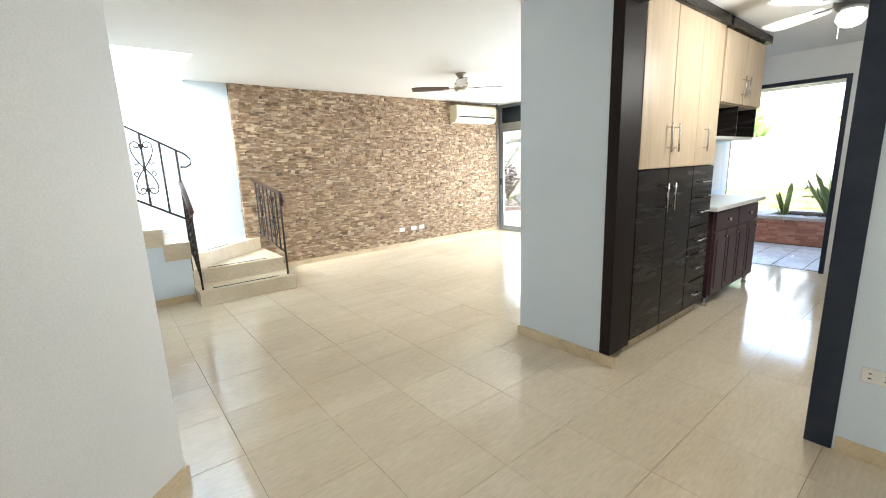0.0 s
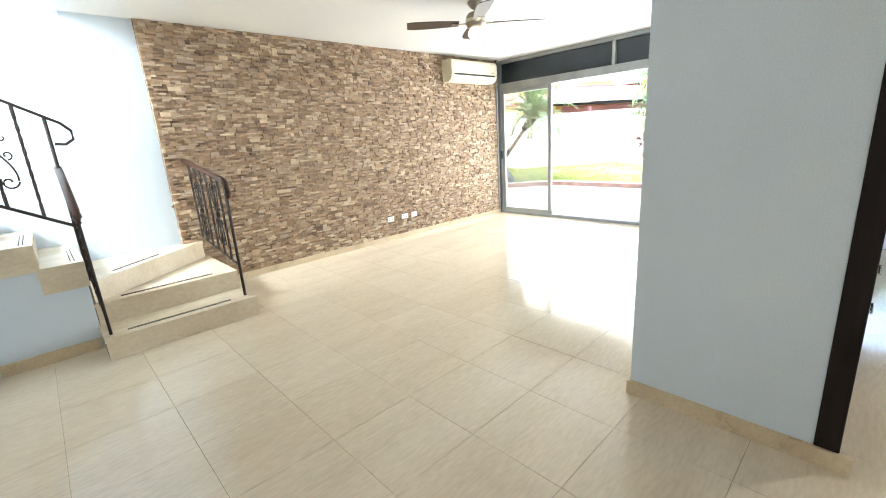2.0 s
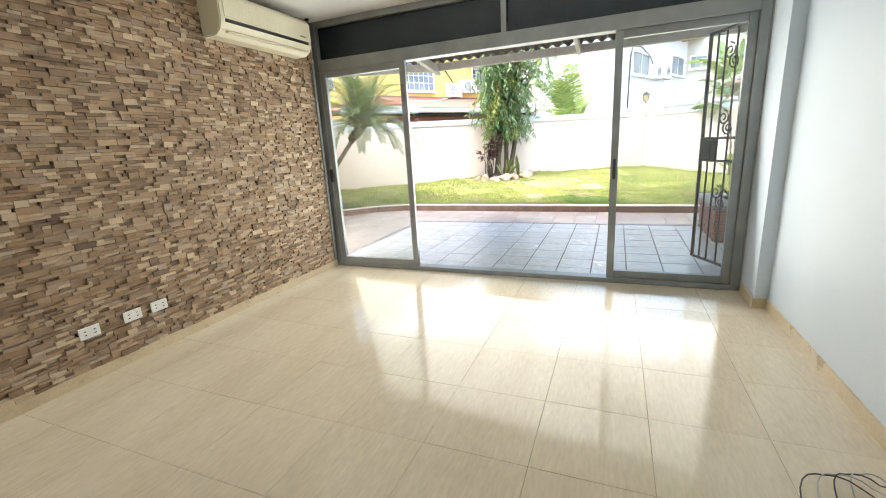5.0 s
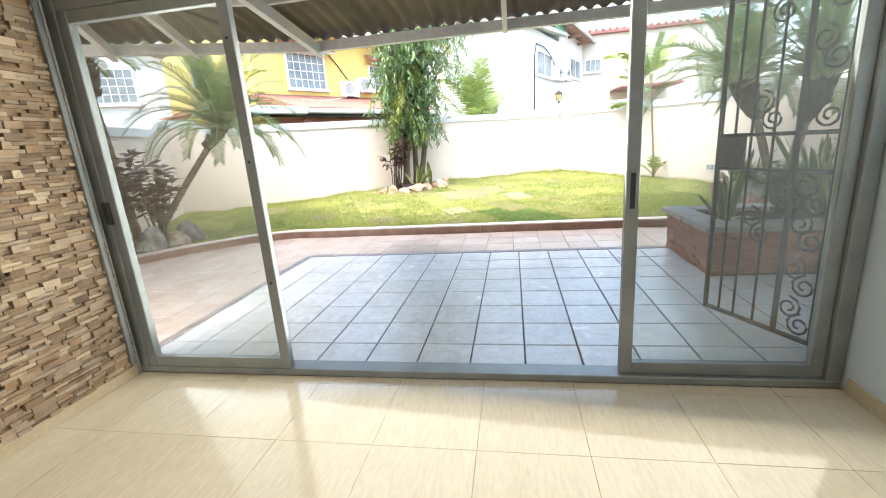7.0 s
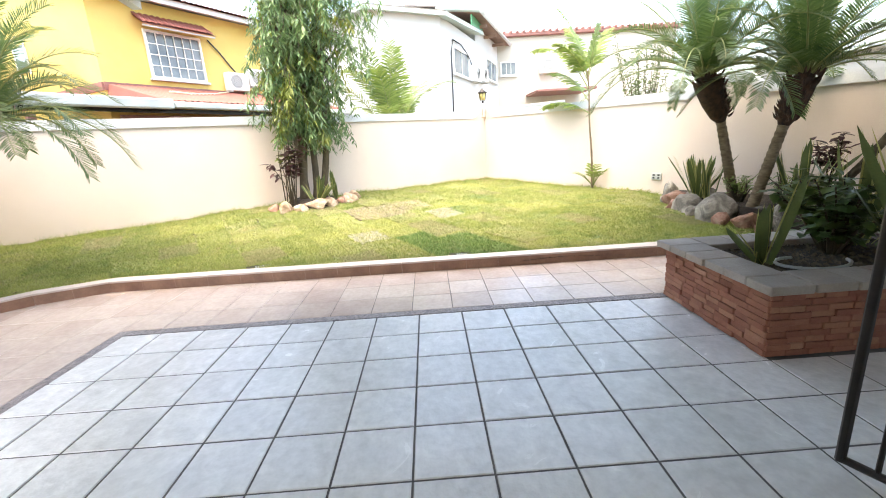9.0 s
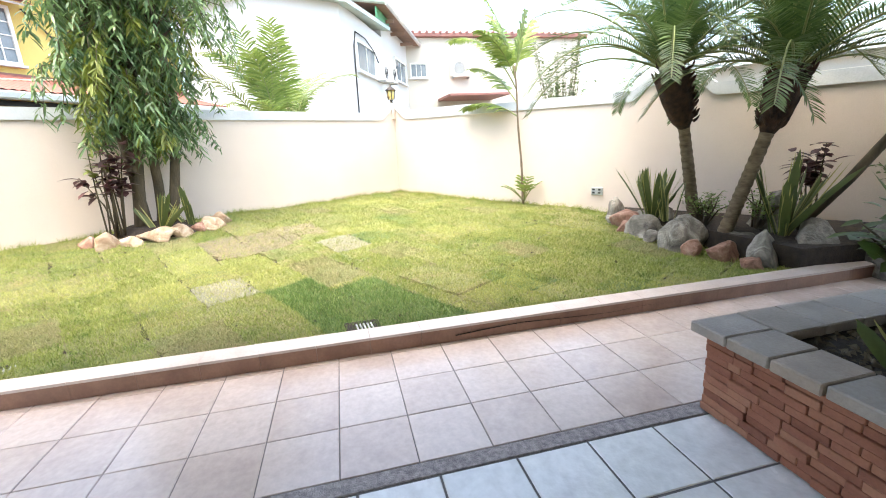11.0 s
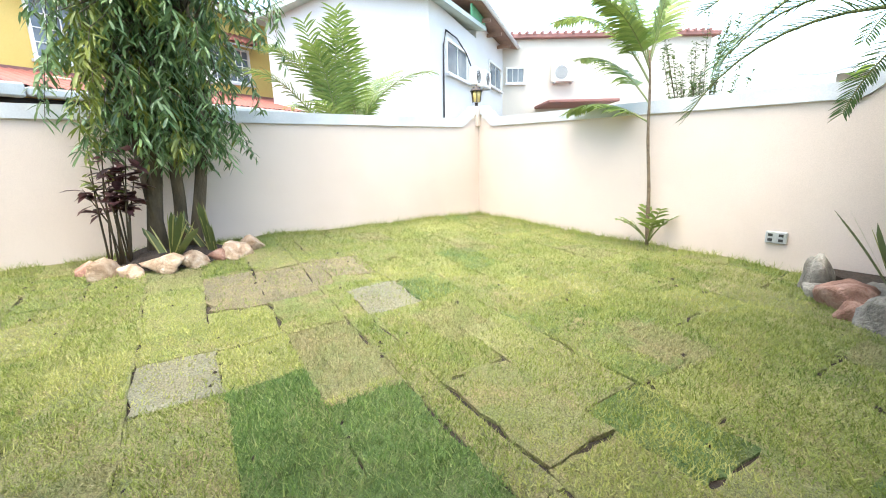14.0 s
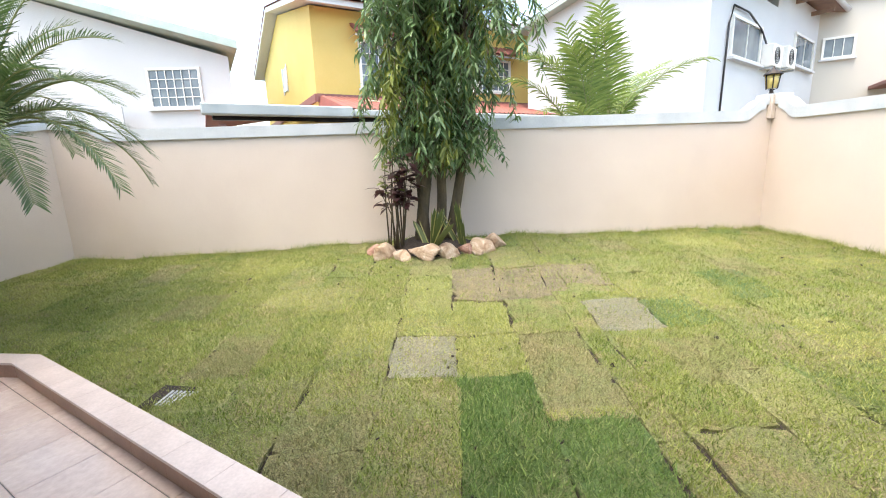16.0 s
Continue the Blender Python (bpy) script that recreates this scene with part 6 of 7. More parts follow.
for i in range(24):
    lv, st = Leaves(), bmesh.new()
    a = rng.uniform(0, 2 * math.pi)
    p = AB + Vector((rng.gauss(0, 0.22), rng.gauss(0, 0.22), -0.2))
    h = rng.uniform(1.3, 2.5)
    tube(st, [p, p + Vector((0.06 * math.cos(a), 0.06 * math.sin(a), h))], [0.03, 0.02], 5)
    frond(rng, lv, st, p + Vector((0.06 * math.cos(a), 0.06 * math.sin(a), h)), a, radians(rng.uniform(40, 84)), rng.uniform(1.2, 1.75), rng.uniform(0.9, 1.8), 25, 0.44, 0.0165, 0.15, 0.6, 0.25)
    part("stalk", st, M_STALK, add_mesh("frond", lv.mesh("frond", M_ARECA), ar))
shrub("wispy_tree", (19.6, -2.3, -0.2), 66, 30, 4.3, 1.1, 120, 0.10, 0.018, M_FERN, "thin grey-green tree behind the garden wall", 0.3, 0.5)
for i, (s, k, h) in enumerate(((-2.2, 2.6, 1.7), (-4.3, 3.2, 2.0), (-5.4, 2.2, 1.7))):
    q = CORNER + U2 * (-s) + N2 * k
    shrub("banana_shrub", (q.x, q.y, -0.2), 60 + i, 9, h + 0.5, 0.6, 22, 0.36, 0.05, M_ARECA, "yellow-green leafy shrub behind the wall", 0.5, 0.6)

# slim young palm by the second wall
rng = random.Random(33)
SB = Vector((15.36, 0.85, 0))
SB.z = lawn_z(SB.x, SB.y)
sp = thing("young_palm", "slim young palm with a thin ringed trunk", "palm tree")
bm = bmesh.new()
tube(bm, [SB + Vector((0.006 * math.sin(i * 0.8) + 0.025 * i / 16, 0.006 * math.cos(i * 0.7) + 0.15 * i / 16, 2.3 * i / 16)) for i in range(17)], [0.024 - 0.012 * i / 16 + (0.002 if i % 2 else 0) for i in range(17)], 8)
part("trunk", bm, M_PALMBARK, sp)
for z0, turn, elev, length, droop in ((1.50, 180, 34, 1.25, 1.0), (1.72, 172, 52, 1.35, 1.0), (1.95, 184, 62, 1.75, 1.5), (2.1, 165, 70, 1.3, 0.9), (2.2, 20, 80, 0.9, 0.3), (2.15, 95, 66, 1.2, 0.9), (2.2, 205, 76, 1.4, 1.1), (2.1, 255, 60, 1.0, 1.0)):
    az = math.atan2(U2.y, U2.x) + radians(turn)
    lv, st = Leaves(), bmesh.new()
    frond(rng, lv, st, SB + Vector((0.025 * z0 / 2.3, 0.15 * z0 / 2.3, z0)), az, radians(elev), length, droop, 34, 0.30, 0.020, 0.22, 0.8, 0.15)
    part("stalk", st, M_STALK, add_mesh("frond", lv.mesh("frond", M_ARECA), sp))
for k in range(8):
    lv, st = Leaves(), bmesh.new()
    frond(rng, lv, st, SB + Vector((0, 0, 0.05)), rng.uniform(0, 6.28), radians(rng.uniform(48, 84)), rng.uniform(0.3, 0.55), 0.8, 4, 0.20, 0.021, 0.55, 0.5, 0.3)
    part("stalk", st, M_STALK, add_mesh("sucker_leaf", lv.mesh("sucker_leaf", M_ARECA), sp))

# right-hand bed: two date palms, rocks, snake plants
date_palm((12.70, -0.22, 0.25), (12.53, 0.22, 1.42), (12.38, 0.58, 1.98), "leaning date palm with dark fibrous crown above rocks", 71, 40, 1.6, 0.155, 1.0, 0.22, 0.0065, 1.6)
date_palm((12.08, -0.02, 0.25), (11.76, -0.04, 1.32), (11.70, -0.16, 1.86), "curved date palm rising beside the planter", 72, 40, 1.6, 0.135, 1.0, 0.22, 0.0065, 1.6)
solo("bare_trunk", tube(bmesh.new(), [(11.9, -0.7, 0.2), (11.6, -0.95, 0.8), (11.25, -1.1, 1.5), (11.0, -1.35, 2.3), (10.8, -1.5, 3.0)], [0.05, 0.045, 0.04, 0.035, 0.02], 8), M_BARK, "slender curved bare trunk behind the palms", "tree trunk")
bed = [(13.75, 0.02, 0.20, 0.24, 0), (13.35, 0.22, 0.26, 0.20, 2), (13.28, -0.02, 0.20, 0.16, 0), (12.86, 0.26, 0.28, 0.20, 0), (12.52, 0.03, 0.27, 0.18, 0), (12.33, 0.22, 0.33, 0.28, 0), (11.98, -0.14, 0.24, 0.22, 0), (11.86, 0.12, 0.22, 0.14, 2), (11.55, -0.02, 0.24, 0.26, 0), (12.05, -0.75, 0.40, 0.45, 0), (11.45, -0.45, 0.30, 0.3, 0), (11.5, 0.16, 0.14, 0.1, 2), (13.9, -0.12, 0.16, 0.14, 0), (11.1, -0.9, 0.35, 0.35, 0), (13.55, 0.2, 0.14, 0.12, 0), (13.1, 0.32, 0.15, 0.12, 2), (12.65, 0.34, 0.13, 0.1, 0), (12.1, 0.3, 0.16, 0.13, 2), (13.0, -0.1, 0.2, 0.24, 0)]
for i, (x, y, r, h, mt) in enumerate(bed):
    rock((x, y + 0.10, lawn_z(x, y) + h * 0.38), (r * 0.98, r * 0.72, h * 0.98), 80 + i, (M_ROCKG, M_ROCKT, M_ROCKR)[mt], ("grey boulder edging the palm bed", "", "reddish boulder edging the palm bed")[mt], "rocks edging the palm bed")
bm = bmesh.new()
prism(bm, [(11.25, 0.0), (11.0, -2.2), (13.95, -0.15), (13.7, 0.02), (12.6, 0.12)], -0.1, 0.27)
solo("palm_bed_soil", bm, M_SOIL, "dark soil of the palm bed behind the rocks", "soil bed", kind="stuff")
snake_plant((13.02, 0.12, 0.28), 90, 20, 0.7, "variegated snake plant between rocks")
snake_plant((12.75, 0.15, 0.28), 93, 6, 0.6, "variegated snake plant between rocks")
snake_plant((11.66, -0.28, 0.30), 91, 13, 0.8, "variegated snake plant beside the palm")
shrub("fine_shrub", (12.45, -0.12, 0.28), 95, 16, 0.35, 0.42, 44, 0.04, 0.010, M_ARECA, "low fine-leaved shrub under the palm", 0.2, 0.3)
shrub("fine_shrub", (12.0, -0.35, 0.3), 96, 12, 0.4, 0.4, 40, 0.04, 0.010, M_ARECA, "low fine-leaved shrub under the palm", 0.2, 0.3)
shrub("croton_shrub", (11.75, -0.75, 0.3), 97, 6, 0.95, 0.25, 16, 0.15, 0.035, M_CROTON, "purple croton against the garden wall", 0.5, 0.6)
shrub("hedge_shrub", (10.9, -1.5, 0.1), 98, 26, 1.35, 0.8, 60, 0.07, 0.016, M_FERN, "dense green shrub in the shaded corner", 0.3, 0.2)
shrub("hedge_shrub", (10.2, -1.9, 0.0), 99, 24, 1.3, 0.8, 60, 0.07, 0.016, M_FERN, "dense green shrub in the shaded corner", 0.3, 0.2)

# in the planter
snake_plant((9.42, 1.98, 0.40), 101, 4, 0.6, "variegated snake plant in the planter")
snake_plant((9.05, 1.25, 0.40), 102, 10, 1.0, "tall snake plant in the planter soil")
snake_plant((9.7, 1.0, 0.40), 105, 8, 0.8, "tall snake plant in the planter soil")
shrub("leafy_shrub", (9.55, 1.35, 0.38), 103, 18, 0.55, 0.45, 30, 0.13, 0.03, M_FERN, "dark green leafy shrub in the planter", 0.5, 0.25)
shrub("leafy_shrub", (9.3, 0.75, 0.38), 104, 16, 0.7, 0.4, 30, 0.13, 0.03, M_FERN, "dark green leafy shrub in the planter", 0.5, 0.25)
solo("irrigation_hose", tube(bmesh.new(), [(9.30 + 0.16 * math.cos(a * 0.35), 1.72 + 0.22 * math.sin(a * 0.35), 0.415 + 0.002 * a) for a in range(14)], 0.011, 6), M_HOSE, "grey hose coiled on the planter soil", "hose")
rng = random.Random(7)
verts, faces = [], []
for i in range(1100):
    x, y = rng.uniform(PX0 + 0.2, PX1 - 0.2), rng.uniform(PY0 + 0.2, PY1 - 0.2)
    s = rng.uniform(0.006, 0.02)
    z = 0.402
    n = len(verts)
    for k in range(3):
        a = k * 2.1 + rng.random() * 2
        verts.append((x + s * math.cos(a) * 1.6, y + s * math.sin(a), z))
    verts.append((x, y, z + s))
    faces += [(n, n + 1, n + 3), (n + 1, n + 2, n + 3), (n + 2, n, n + 3)]
tagged(new("mulch", raw("mulch", verts, faces, M_BARK)), "scattered bark mulch on the planter soil", "mulch", kind="stuff")

# left-hand bed: date palms, croton, rocks
bm = bmesh.new()
prism(bm, [(8.5, 10.12), (9.5, 9.72), (10.2, 9.28), (10.75, 9.3), (11.1, 10.0), (11.2, 10.66), (8.5, 10.06 + 0.02)], -0.1, 0.10)
solo("side_bed_soil", bm, M_SOIL, "dark soil of the side bed behind the rocks", "soil bed", kind="stuff")
date_palm((10.75, 9.95, 0.15), (11.35, 9.15, 1.55), (11.55, 8.95, 1.85), "date palm with a leaning trunk over the lawn", 111, 50, 1.45, 0.085, 0.8, 0.24, 0.0055, 1.9, 1.6)
date_palm((10.05, 10.05, 0.1), (10.0, 10.2, 2.3), (10.0, 10.25, 2.85), "upright date palm in the side bed", 112, 26, 1.3, 0.16)
date_palm((10.75, 10.3, 0.1), (10.6, 10.35, 2.4), (10.58, 10.35, 2.9), "upright date palm in the side bed", 113, 26, 1.3, 0.15)
shrub("croton_shrub", (9.85, 9.85, 0.1), 114, 12, 1.7, 0.6, 26, 0.24, 0.055, M_CROTON, "tall purple-leaved croton in the side bed", 0.4, 0.35)
shrub("croton_shrub", (10.6, 9.75, 0.1), 115, 12, 1.5, 0.55, 24, 0.22, 0.05, M_CROTON, "tall purple-leaved croton in the side bed", 0.4, 0.35)
snake_plant((9.5, 10.1, 0.1), 116, 12, 0.8, "dark snake plant in the side bed")
for i, (x, y, r, h) in enumerate(((9.75, 9.82, 0.26, 0.28), (10.2, 9.55, 0.28, 0.3), (10.55, 9.4, 0.2, 0.22), (10.9, 9.45, 0.25, 0.28), (9.3, 10.05, 0.26, 0.24))):
    rock((x, y, 0.05 + h * 0.4), (r, r * 0.8, h), 120 + i, M_ROCKG if i % 2 else M_ROCKT, "weathered boulder edging the side bed", "rocks edging the side bed")


# ---- turf ----
UA = Vector((0.866, 0.5, 0))
UB = Vector((0.5, -0.866, 0))
T0 = Vector((12.28, 5.23, 0))
rng = random.Random(3)


def on_lawn(x, y, m=0.0):
    rel = Vector((x, y, 0)) - CORNER
    return rel.dot(NOUT) < 0.05 - m and rel.dot(N2) < 0.05 - m and kerb_side(x, y) > 0.16 + m


def turf_slab(a0, a1, b0, b1, gaps, lift):
    na, nb = 7, 6
    verts, faces, ok = [], [], 0
    jit = [[(rng.uniform(-0.016, 0.016), rng.uniform(-0.016, 0.016)) for _ in range(nb + 1)] for _ in range(na + 1)]
    for i in range(na + 1):
        for j in range(nb + 1):
            ja, jb = jit[i][j]
            ja += (gaps[0] * rng.uniform(-0.3, 1.3) if i == 0 else 0) - (gaps[1] * rng.uniform(-0.3, 1.3) if i == na else 0)
            jb += (gaps[2] * rng.uniform(-0.3, 1.3) if j == 0 else 0) - (gaps[3] * rng.uniform(-0.3, 1.3) if j == nb else 0)
            q = T0 + UA * (a0 + (a1 - a0) * i / na + ja) + UB * (b0 + (b1 - b0) * j / nb + jb)
            if on_lawn(q.x, q.y):
                ok += 1
            x, y = q.x, q.y
            k = kerb_side(x, y)
            if k < 0.155:
                x += (0.155 - k) * (1.0 if y < 8.0 else 0.7)
                y += (0.155 - k) * (0.0 if y < 8.0 else 0.7)
            edge = i in (0, na) or j in (0, nb)
            verts.append((x, y, lawn_z(x, y) + lift - (0.003 if edge else 0.0) + rng.uniform(-0.003, 0.003)))
    if ok < 4:
        return None
    for i in range(na):
        for j in range(nb):
            a = i * (nb + 1) + j
            faces.append((a, a + nb + 1, a + nb + 2, a + 1)[::-1])
    ring = [i * (nb + 1) for i in range(na + 1)] + [na * (nb + 1) + j for j in range(1, nb + 1)] + [i * (nb + 1) + nb for i in range(na - 1, -1, -1)] + [j for j in range(nb - 1, 0, -1)]
    n, c = len(verts), len(ring)
    verts += [verts[r] for r in ring] + [(verts[r][0], verts[r][1], verts[r][2] - 0.04) for r in ring]
    for k in range(c):
        j = (k + 1) % c
        faces.append((n + k, n + j, n + c + j, n + c + k))
    return verts, faces


W = 0.47
BANDS = [k * W for k in range(-14, 4)] + [1.60, 2.08, 2.52] + [2.97 + 0.45 * k for k in range(8)]
# special strips: band, from, to, turf
SPECIAL = {0: [(-1.3, -0.05, "tan"), (-0.05, 0.56, "dry"), (0.56, 1.0, "green"), (1.0, 1.75, "pale")],
           1: [(-2.2, -0.9, "dark"), (-0.9, -0.05, "dark"), (-0.05, 0.55, "pale"), (0.55, 1.22, "pale"), (1.22, 2.05, "brown")],
           2: [(-2.2, -1.2, "dark"), (-1.2, -0.53, "dark"), (-0.53, 0.0, "tan"), (0.0, 0.5, "tan"), (0.5, 1.24, "green"), (1.24, 2.05, "brown")],
           3: [(-1.6, -0.7, "tan"), (-0.7, 0.35, "tan"), (1.35, 2.1, "brown")],
           4: [(-1.5, -0.66, "tan"), (-0.66, 0.19, "green"), (0.5, 1.08, "dry"), (1.5, 2.15, "brown")],
           5: [(-1.3, -0.6, "tan"), (-0.1, 0.5, "green")], -1: [(-0.7, 0.55, "tan"), (0.55, 1.4, "pale")]}
TURF = {"tan": M_TURFTAN, "dry": M_TURFDRY, "green": M_TURF, "pale": M_TURFPALE, "dark": M_TURFDARK, "brown": M_TURFBROWN}
cracks = []
for k, (b0, b1) in enumerate(zip(BANDS, BANDS[1:])):
    fixed = list(SPECIAL.get(k - 14, []))
    a, todo = -5.0 + rng.uniform(-0.6, 0), []
    while a < 9:
        if fixed and a > fixed[0][0] - 0.3:
            s0, s1, kind = fixed.pop(0)
            if todo:
                todo[-1][1] = s0
            todo.append([s0, s1, TURF[kind]])
            a = s1
        else:
            ln = rng.uniform(0.4, 0.85)
            r = rng.random()
            todo.append([a, a + ln, M_TURFDARK if r < 0.05 else M_TURFPALE if r < 0.2 else M_TURFTAN if r < 0.36 else M_TURF])
            a += ln
    for a0, a1, mt in todo:
        seam = 0.48 if k > 13 else 0.30
        gaps = [rng.uniform(0.008, 0.026) if rng.random() < seam else -0.006 for _ in range(4)]
        gaps[2] = gaps[2] if rng.random() < 0.7 else -0.006
        for g, (p0, p1, q0, q1) in zip(gaps, ((a0 - 0.012, a0 + gaps[0], b0, b1), (a1 - gaps[1], a1 + 0.012, b0, b1), (a0, a1, b0 - 0.012, b0 + gaps[2]), (a0, a1, b1 - gaps[3], b1 + 0.012))):
            if g > 0:
                cracks.append((p0, p1, q0, q1))
        data = turf_slab(a0, a1, b0, b1, gaps, rng.uniform(-0.004, 0.007))
        if data:
            ob = new("turf_slab", raw("turf_slab", data[0], data[1], mt, True))
            ob.parent = lawn

# short grass over the turf
nprng = np.random.default_rng(4)
want = 520000
xs = nprng.uniform(10.0, 18.2, want * 2)
ys = nprng.uniform(-0.5, 11.2, want * 2)
rx, ry = xs - CORNER.x, ys - CORNER.y
ok = (rx * NOUT.x + ry * NOUT.y < -0.02) & (rx * N2.x + ry * N2.y < -0.02)
ks = np.full(xs.shape, -9.0)
for a, b in zip(KERB, KERB[1:]):
    t = (Vector(b) - Vector(a)).normalized()
    ks = np.maximum(ks, (xs - a[0]) * t.y - (ys - a[1]) * t.x)
ok &= ks > 0.17
rel_a = (xs - T0.x) * UA.x + (ys - T0.y) * UA.y
rel_b = (xs - T0.x) * UB.x + (ys - T0.y) * UB.y
bare = (rel_b > 0.0) & (rel_b < W) & (rel_a > -0.05) & (rel_a < 0.55)
bare |= (rel_b > 0.5) & (rel_b < 2.0) & (rel_a > 1.25) & (rel_a < 2.1)
bare |= (rel_b > 1.6) & (rel_b < 2.08) & (rel_a > 0.5) & (rel_a < 1.08)
ok &= ~(bare & (nprng.random(xs.shape) < 0.8))
open_soil = np.zeros((1700, 1800), bool)
wob = np.cumsum(nprng.normal(0, 0.9, 4000)).round().astype(int)
for p0, p1, q0, q1 in cracks:
    i0, i1, j0, j1 = (int(round(v)) for v in ((p0 + 6.5) * 100, (p1 + 6.5) * 100, (q0 + 8.0) * 100, (q1 + 8.0) * 100))
    o = int(nprng.integers(0, 3000))
    if i1 - i0 < j1 - j0:
        for n, j in enumerate(range(j0, j1)):
            if wob[o + n] // 6 % 4 == 0:
                continue
            w = (wob[o + n] - wob[o]) // 4 % 3 - 1
            open_soil[i0 + w:max(i1, i0 + 1) + w + n % 2, j] = True
    else:
        for n, i in enumerate(range(i0, i1)):
            if wob[o + n] // 6 % 4 == 0:
                continue
            w = (wob[o + n] - wob[o]) // 4 % 3 - 1
            open_soil[i, j0 + w:max(j1, j0 + 1) + w + n % 2] = True
ai = np.clip(((rel_a + 6.5) * 100).astype(int), 0, 1699)
bi = np.clip(((rel_b + 8.0) * 100).astype(int), 0, 1799)
ok &= ~(open_soil[ai, bi] & (nprng.random(xs.shape) < 0.93))
near = np.exp(-((xs - 12.0) ** 2) / 8.0)
ok &= nprng.random(xs.shape) < 0.35 + 0.65 * near
xs, ys, rel_a, rel_b = xs[ok][:want], ys[ok][:want], rel_a[ok][:want], rel_b[ok][:want]
lush = ((rel_b > W) & (rel_b < 2 * W) & (rel_a < -0.05)) | ((rel_b >= 2 * W) & (rel_b < 3 * W) & (rel_a < -0.53))


def blades(xs, ys, tall, mat, label):
    zs = np.array([lawn_z(x, y) for x, y in zip(xs.tolist(), ys.tolist())])
    n = len(xs)
    ang = nprng.uniform(0, 2 * np.pi, n)
    h = tall * (0.28 + 0.9 * nprng.random(n) ** 2)
    w = nprng.uniform(0.0016, 0.0045, n)
    lean = nprng.uniform(0.2, 1.2, n) * h
    la = nprng.uniform(0, 2 * np.pi, n)
    co = np.empty((n, 3, 3))
    co[:, 0] = np.stack([xs - np.cos(ang) * w, ys - np.sin(ang) * w, zs], 1)
    co[:, 1] = np.stack([xs + np.cos(ang) * w, ys + np.sin(ang) * w, zs], 1)
    co[:, 2] = np.stack([xs + np.cos(la) * lean, ys + np.sin(la) * lean, zs + h], 1)
    me = bpy.data.meshes.new("grass")
    me.vertices.add(n * 3)
    me.vertices.foreach_set("co", co.ravel())
    me.loops.add(n * 3)
    me.loops.foreach_set("vertex_index", np.arange(n * 3, dtype=np.int32))
    me.polygons.add(n)
    me.polygons.foreach_set("loop_start", np.arange(0, n * 3, 3, dtype=np.int32))
    me.update()
    me.materials.append(mat)
    tagged(new("grass", me), label, "grass", kind="stuff")


cell = (np.floor(rel_b / W).astype(int) * 7919 + np.floor(rel_a / 0.62 + 0.37 * np.floor(rel_b / W)).astype(int) * 104729) % 11
faded = ((rel_b > 0.0) & (rel_b < W) & (rel_a > 0.56) & (rel_a < 1.75)) | ((rel_b > W) & (rel_b < 2 * W) & (rel_a > -0.05) & (rel_a < 1.22)) | (cell < 2)
straw = (cell == 5) | ((rel_b > 2 * W) & (rel_b < 3 * W) & (rel_a > -0.53) & (rel_a < 0.5))
faded &= ~lush
straw &= ~lush & ~faded
plain = ~(lush | faded | straw)
blades(xs[plain], ys[plain], 0.036, M_BLADE, "short yellow-green grass covering the lawn")
blades(xs[faded], ys[faded], 0.032, M_BLADEPALE, "pale yellow grass on sun-bleached turf")
blades(xs[straw], ys[straw], 0.032, M_BLADESTRAW, "thin straw-coloured grass on worn turf")
blades(xs[lush], ys[lush], 0.045, M_BLADEDARK, "lush dark green grass on a newer turf strip")
# ragged longer grass along the foot of the garden walls
ts = nprng.uniform(0.0, 10.0, 9000)
clump = 0.5 + 0.5 * np.sin(ts * 9.0) * np.sin(ts * 3.1 + 1.0)
off = -0.03 - nprng.random(9000) ** 2 * 0.22 * (0.3 + clump)
first = nprng.random(9000) < 0.6
ex = np.where(first, CORNER.x + U1.x * ts + NOUT.x * off, CORNER.x + U2.x * ts * 0.52 + N2.x * off)
ey = np.where(first, CORNER.y + U1.y * ts + NOUT.y * off, CORNER.y + U2.y * ts * 0.52 + N2.y * off)
blades(ex[clump > 0.25], ey[clump > 0.25], 0.10, M_BLADE, "longer ragged grass along the garden wall foot")

rng = random.Random(23)
verts, faces = [], []
for i in range(420):
    col, a = rng.randrange(-12, 12), rng.uniform(-2.2, 6.0)
    q = T0 + UA * a + UB * (col * W + rng.gauss(0, 0.03))
    if rng.random() < 0.3:
        q = T0 + UA * rng.uniform(-2.2, 5.5) + UB * rng.uniform(-4.5, 4.5)
    if not on_lawn(q.x, q.y, 0.1):
        continue
    s, z, n = rng.uniform(0.006, 0.022), lawn_z(q.x, q.y), len(verts)
    for k in range(4):
        verts.append((q.x + s * 1.5 * math.cos(k * 1.57 + i), q.y + s * math.sin(k * 1.57 + i), z))
    verts.append((q.x, q.y, z + s * rng.uniform(0.5, 1.0)))
    faces += [(n + k, n + (k + 1) % 4, n + 4) for k in range(4)]
tagged(new("soil_clods", raw("soil_clods", verts, faces, M_SOIL)), "dark soil crumbs along the turf seams", "soil", kind="stuff")

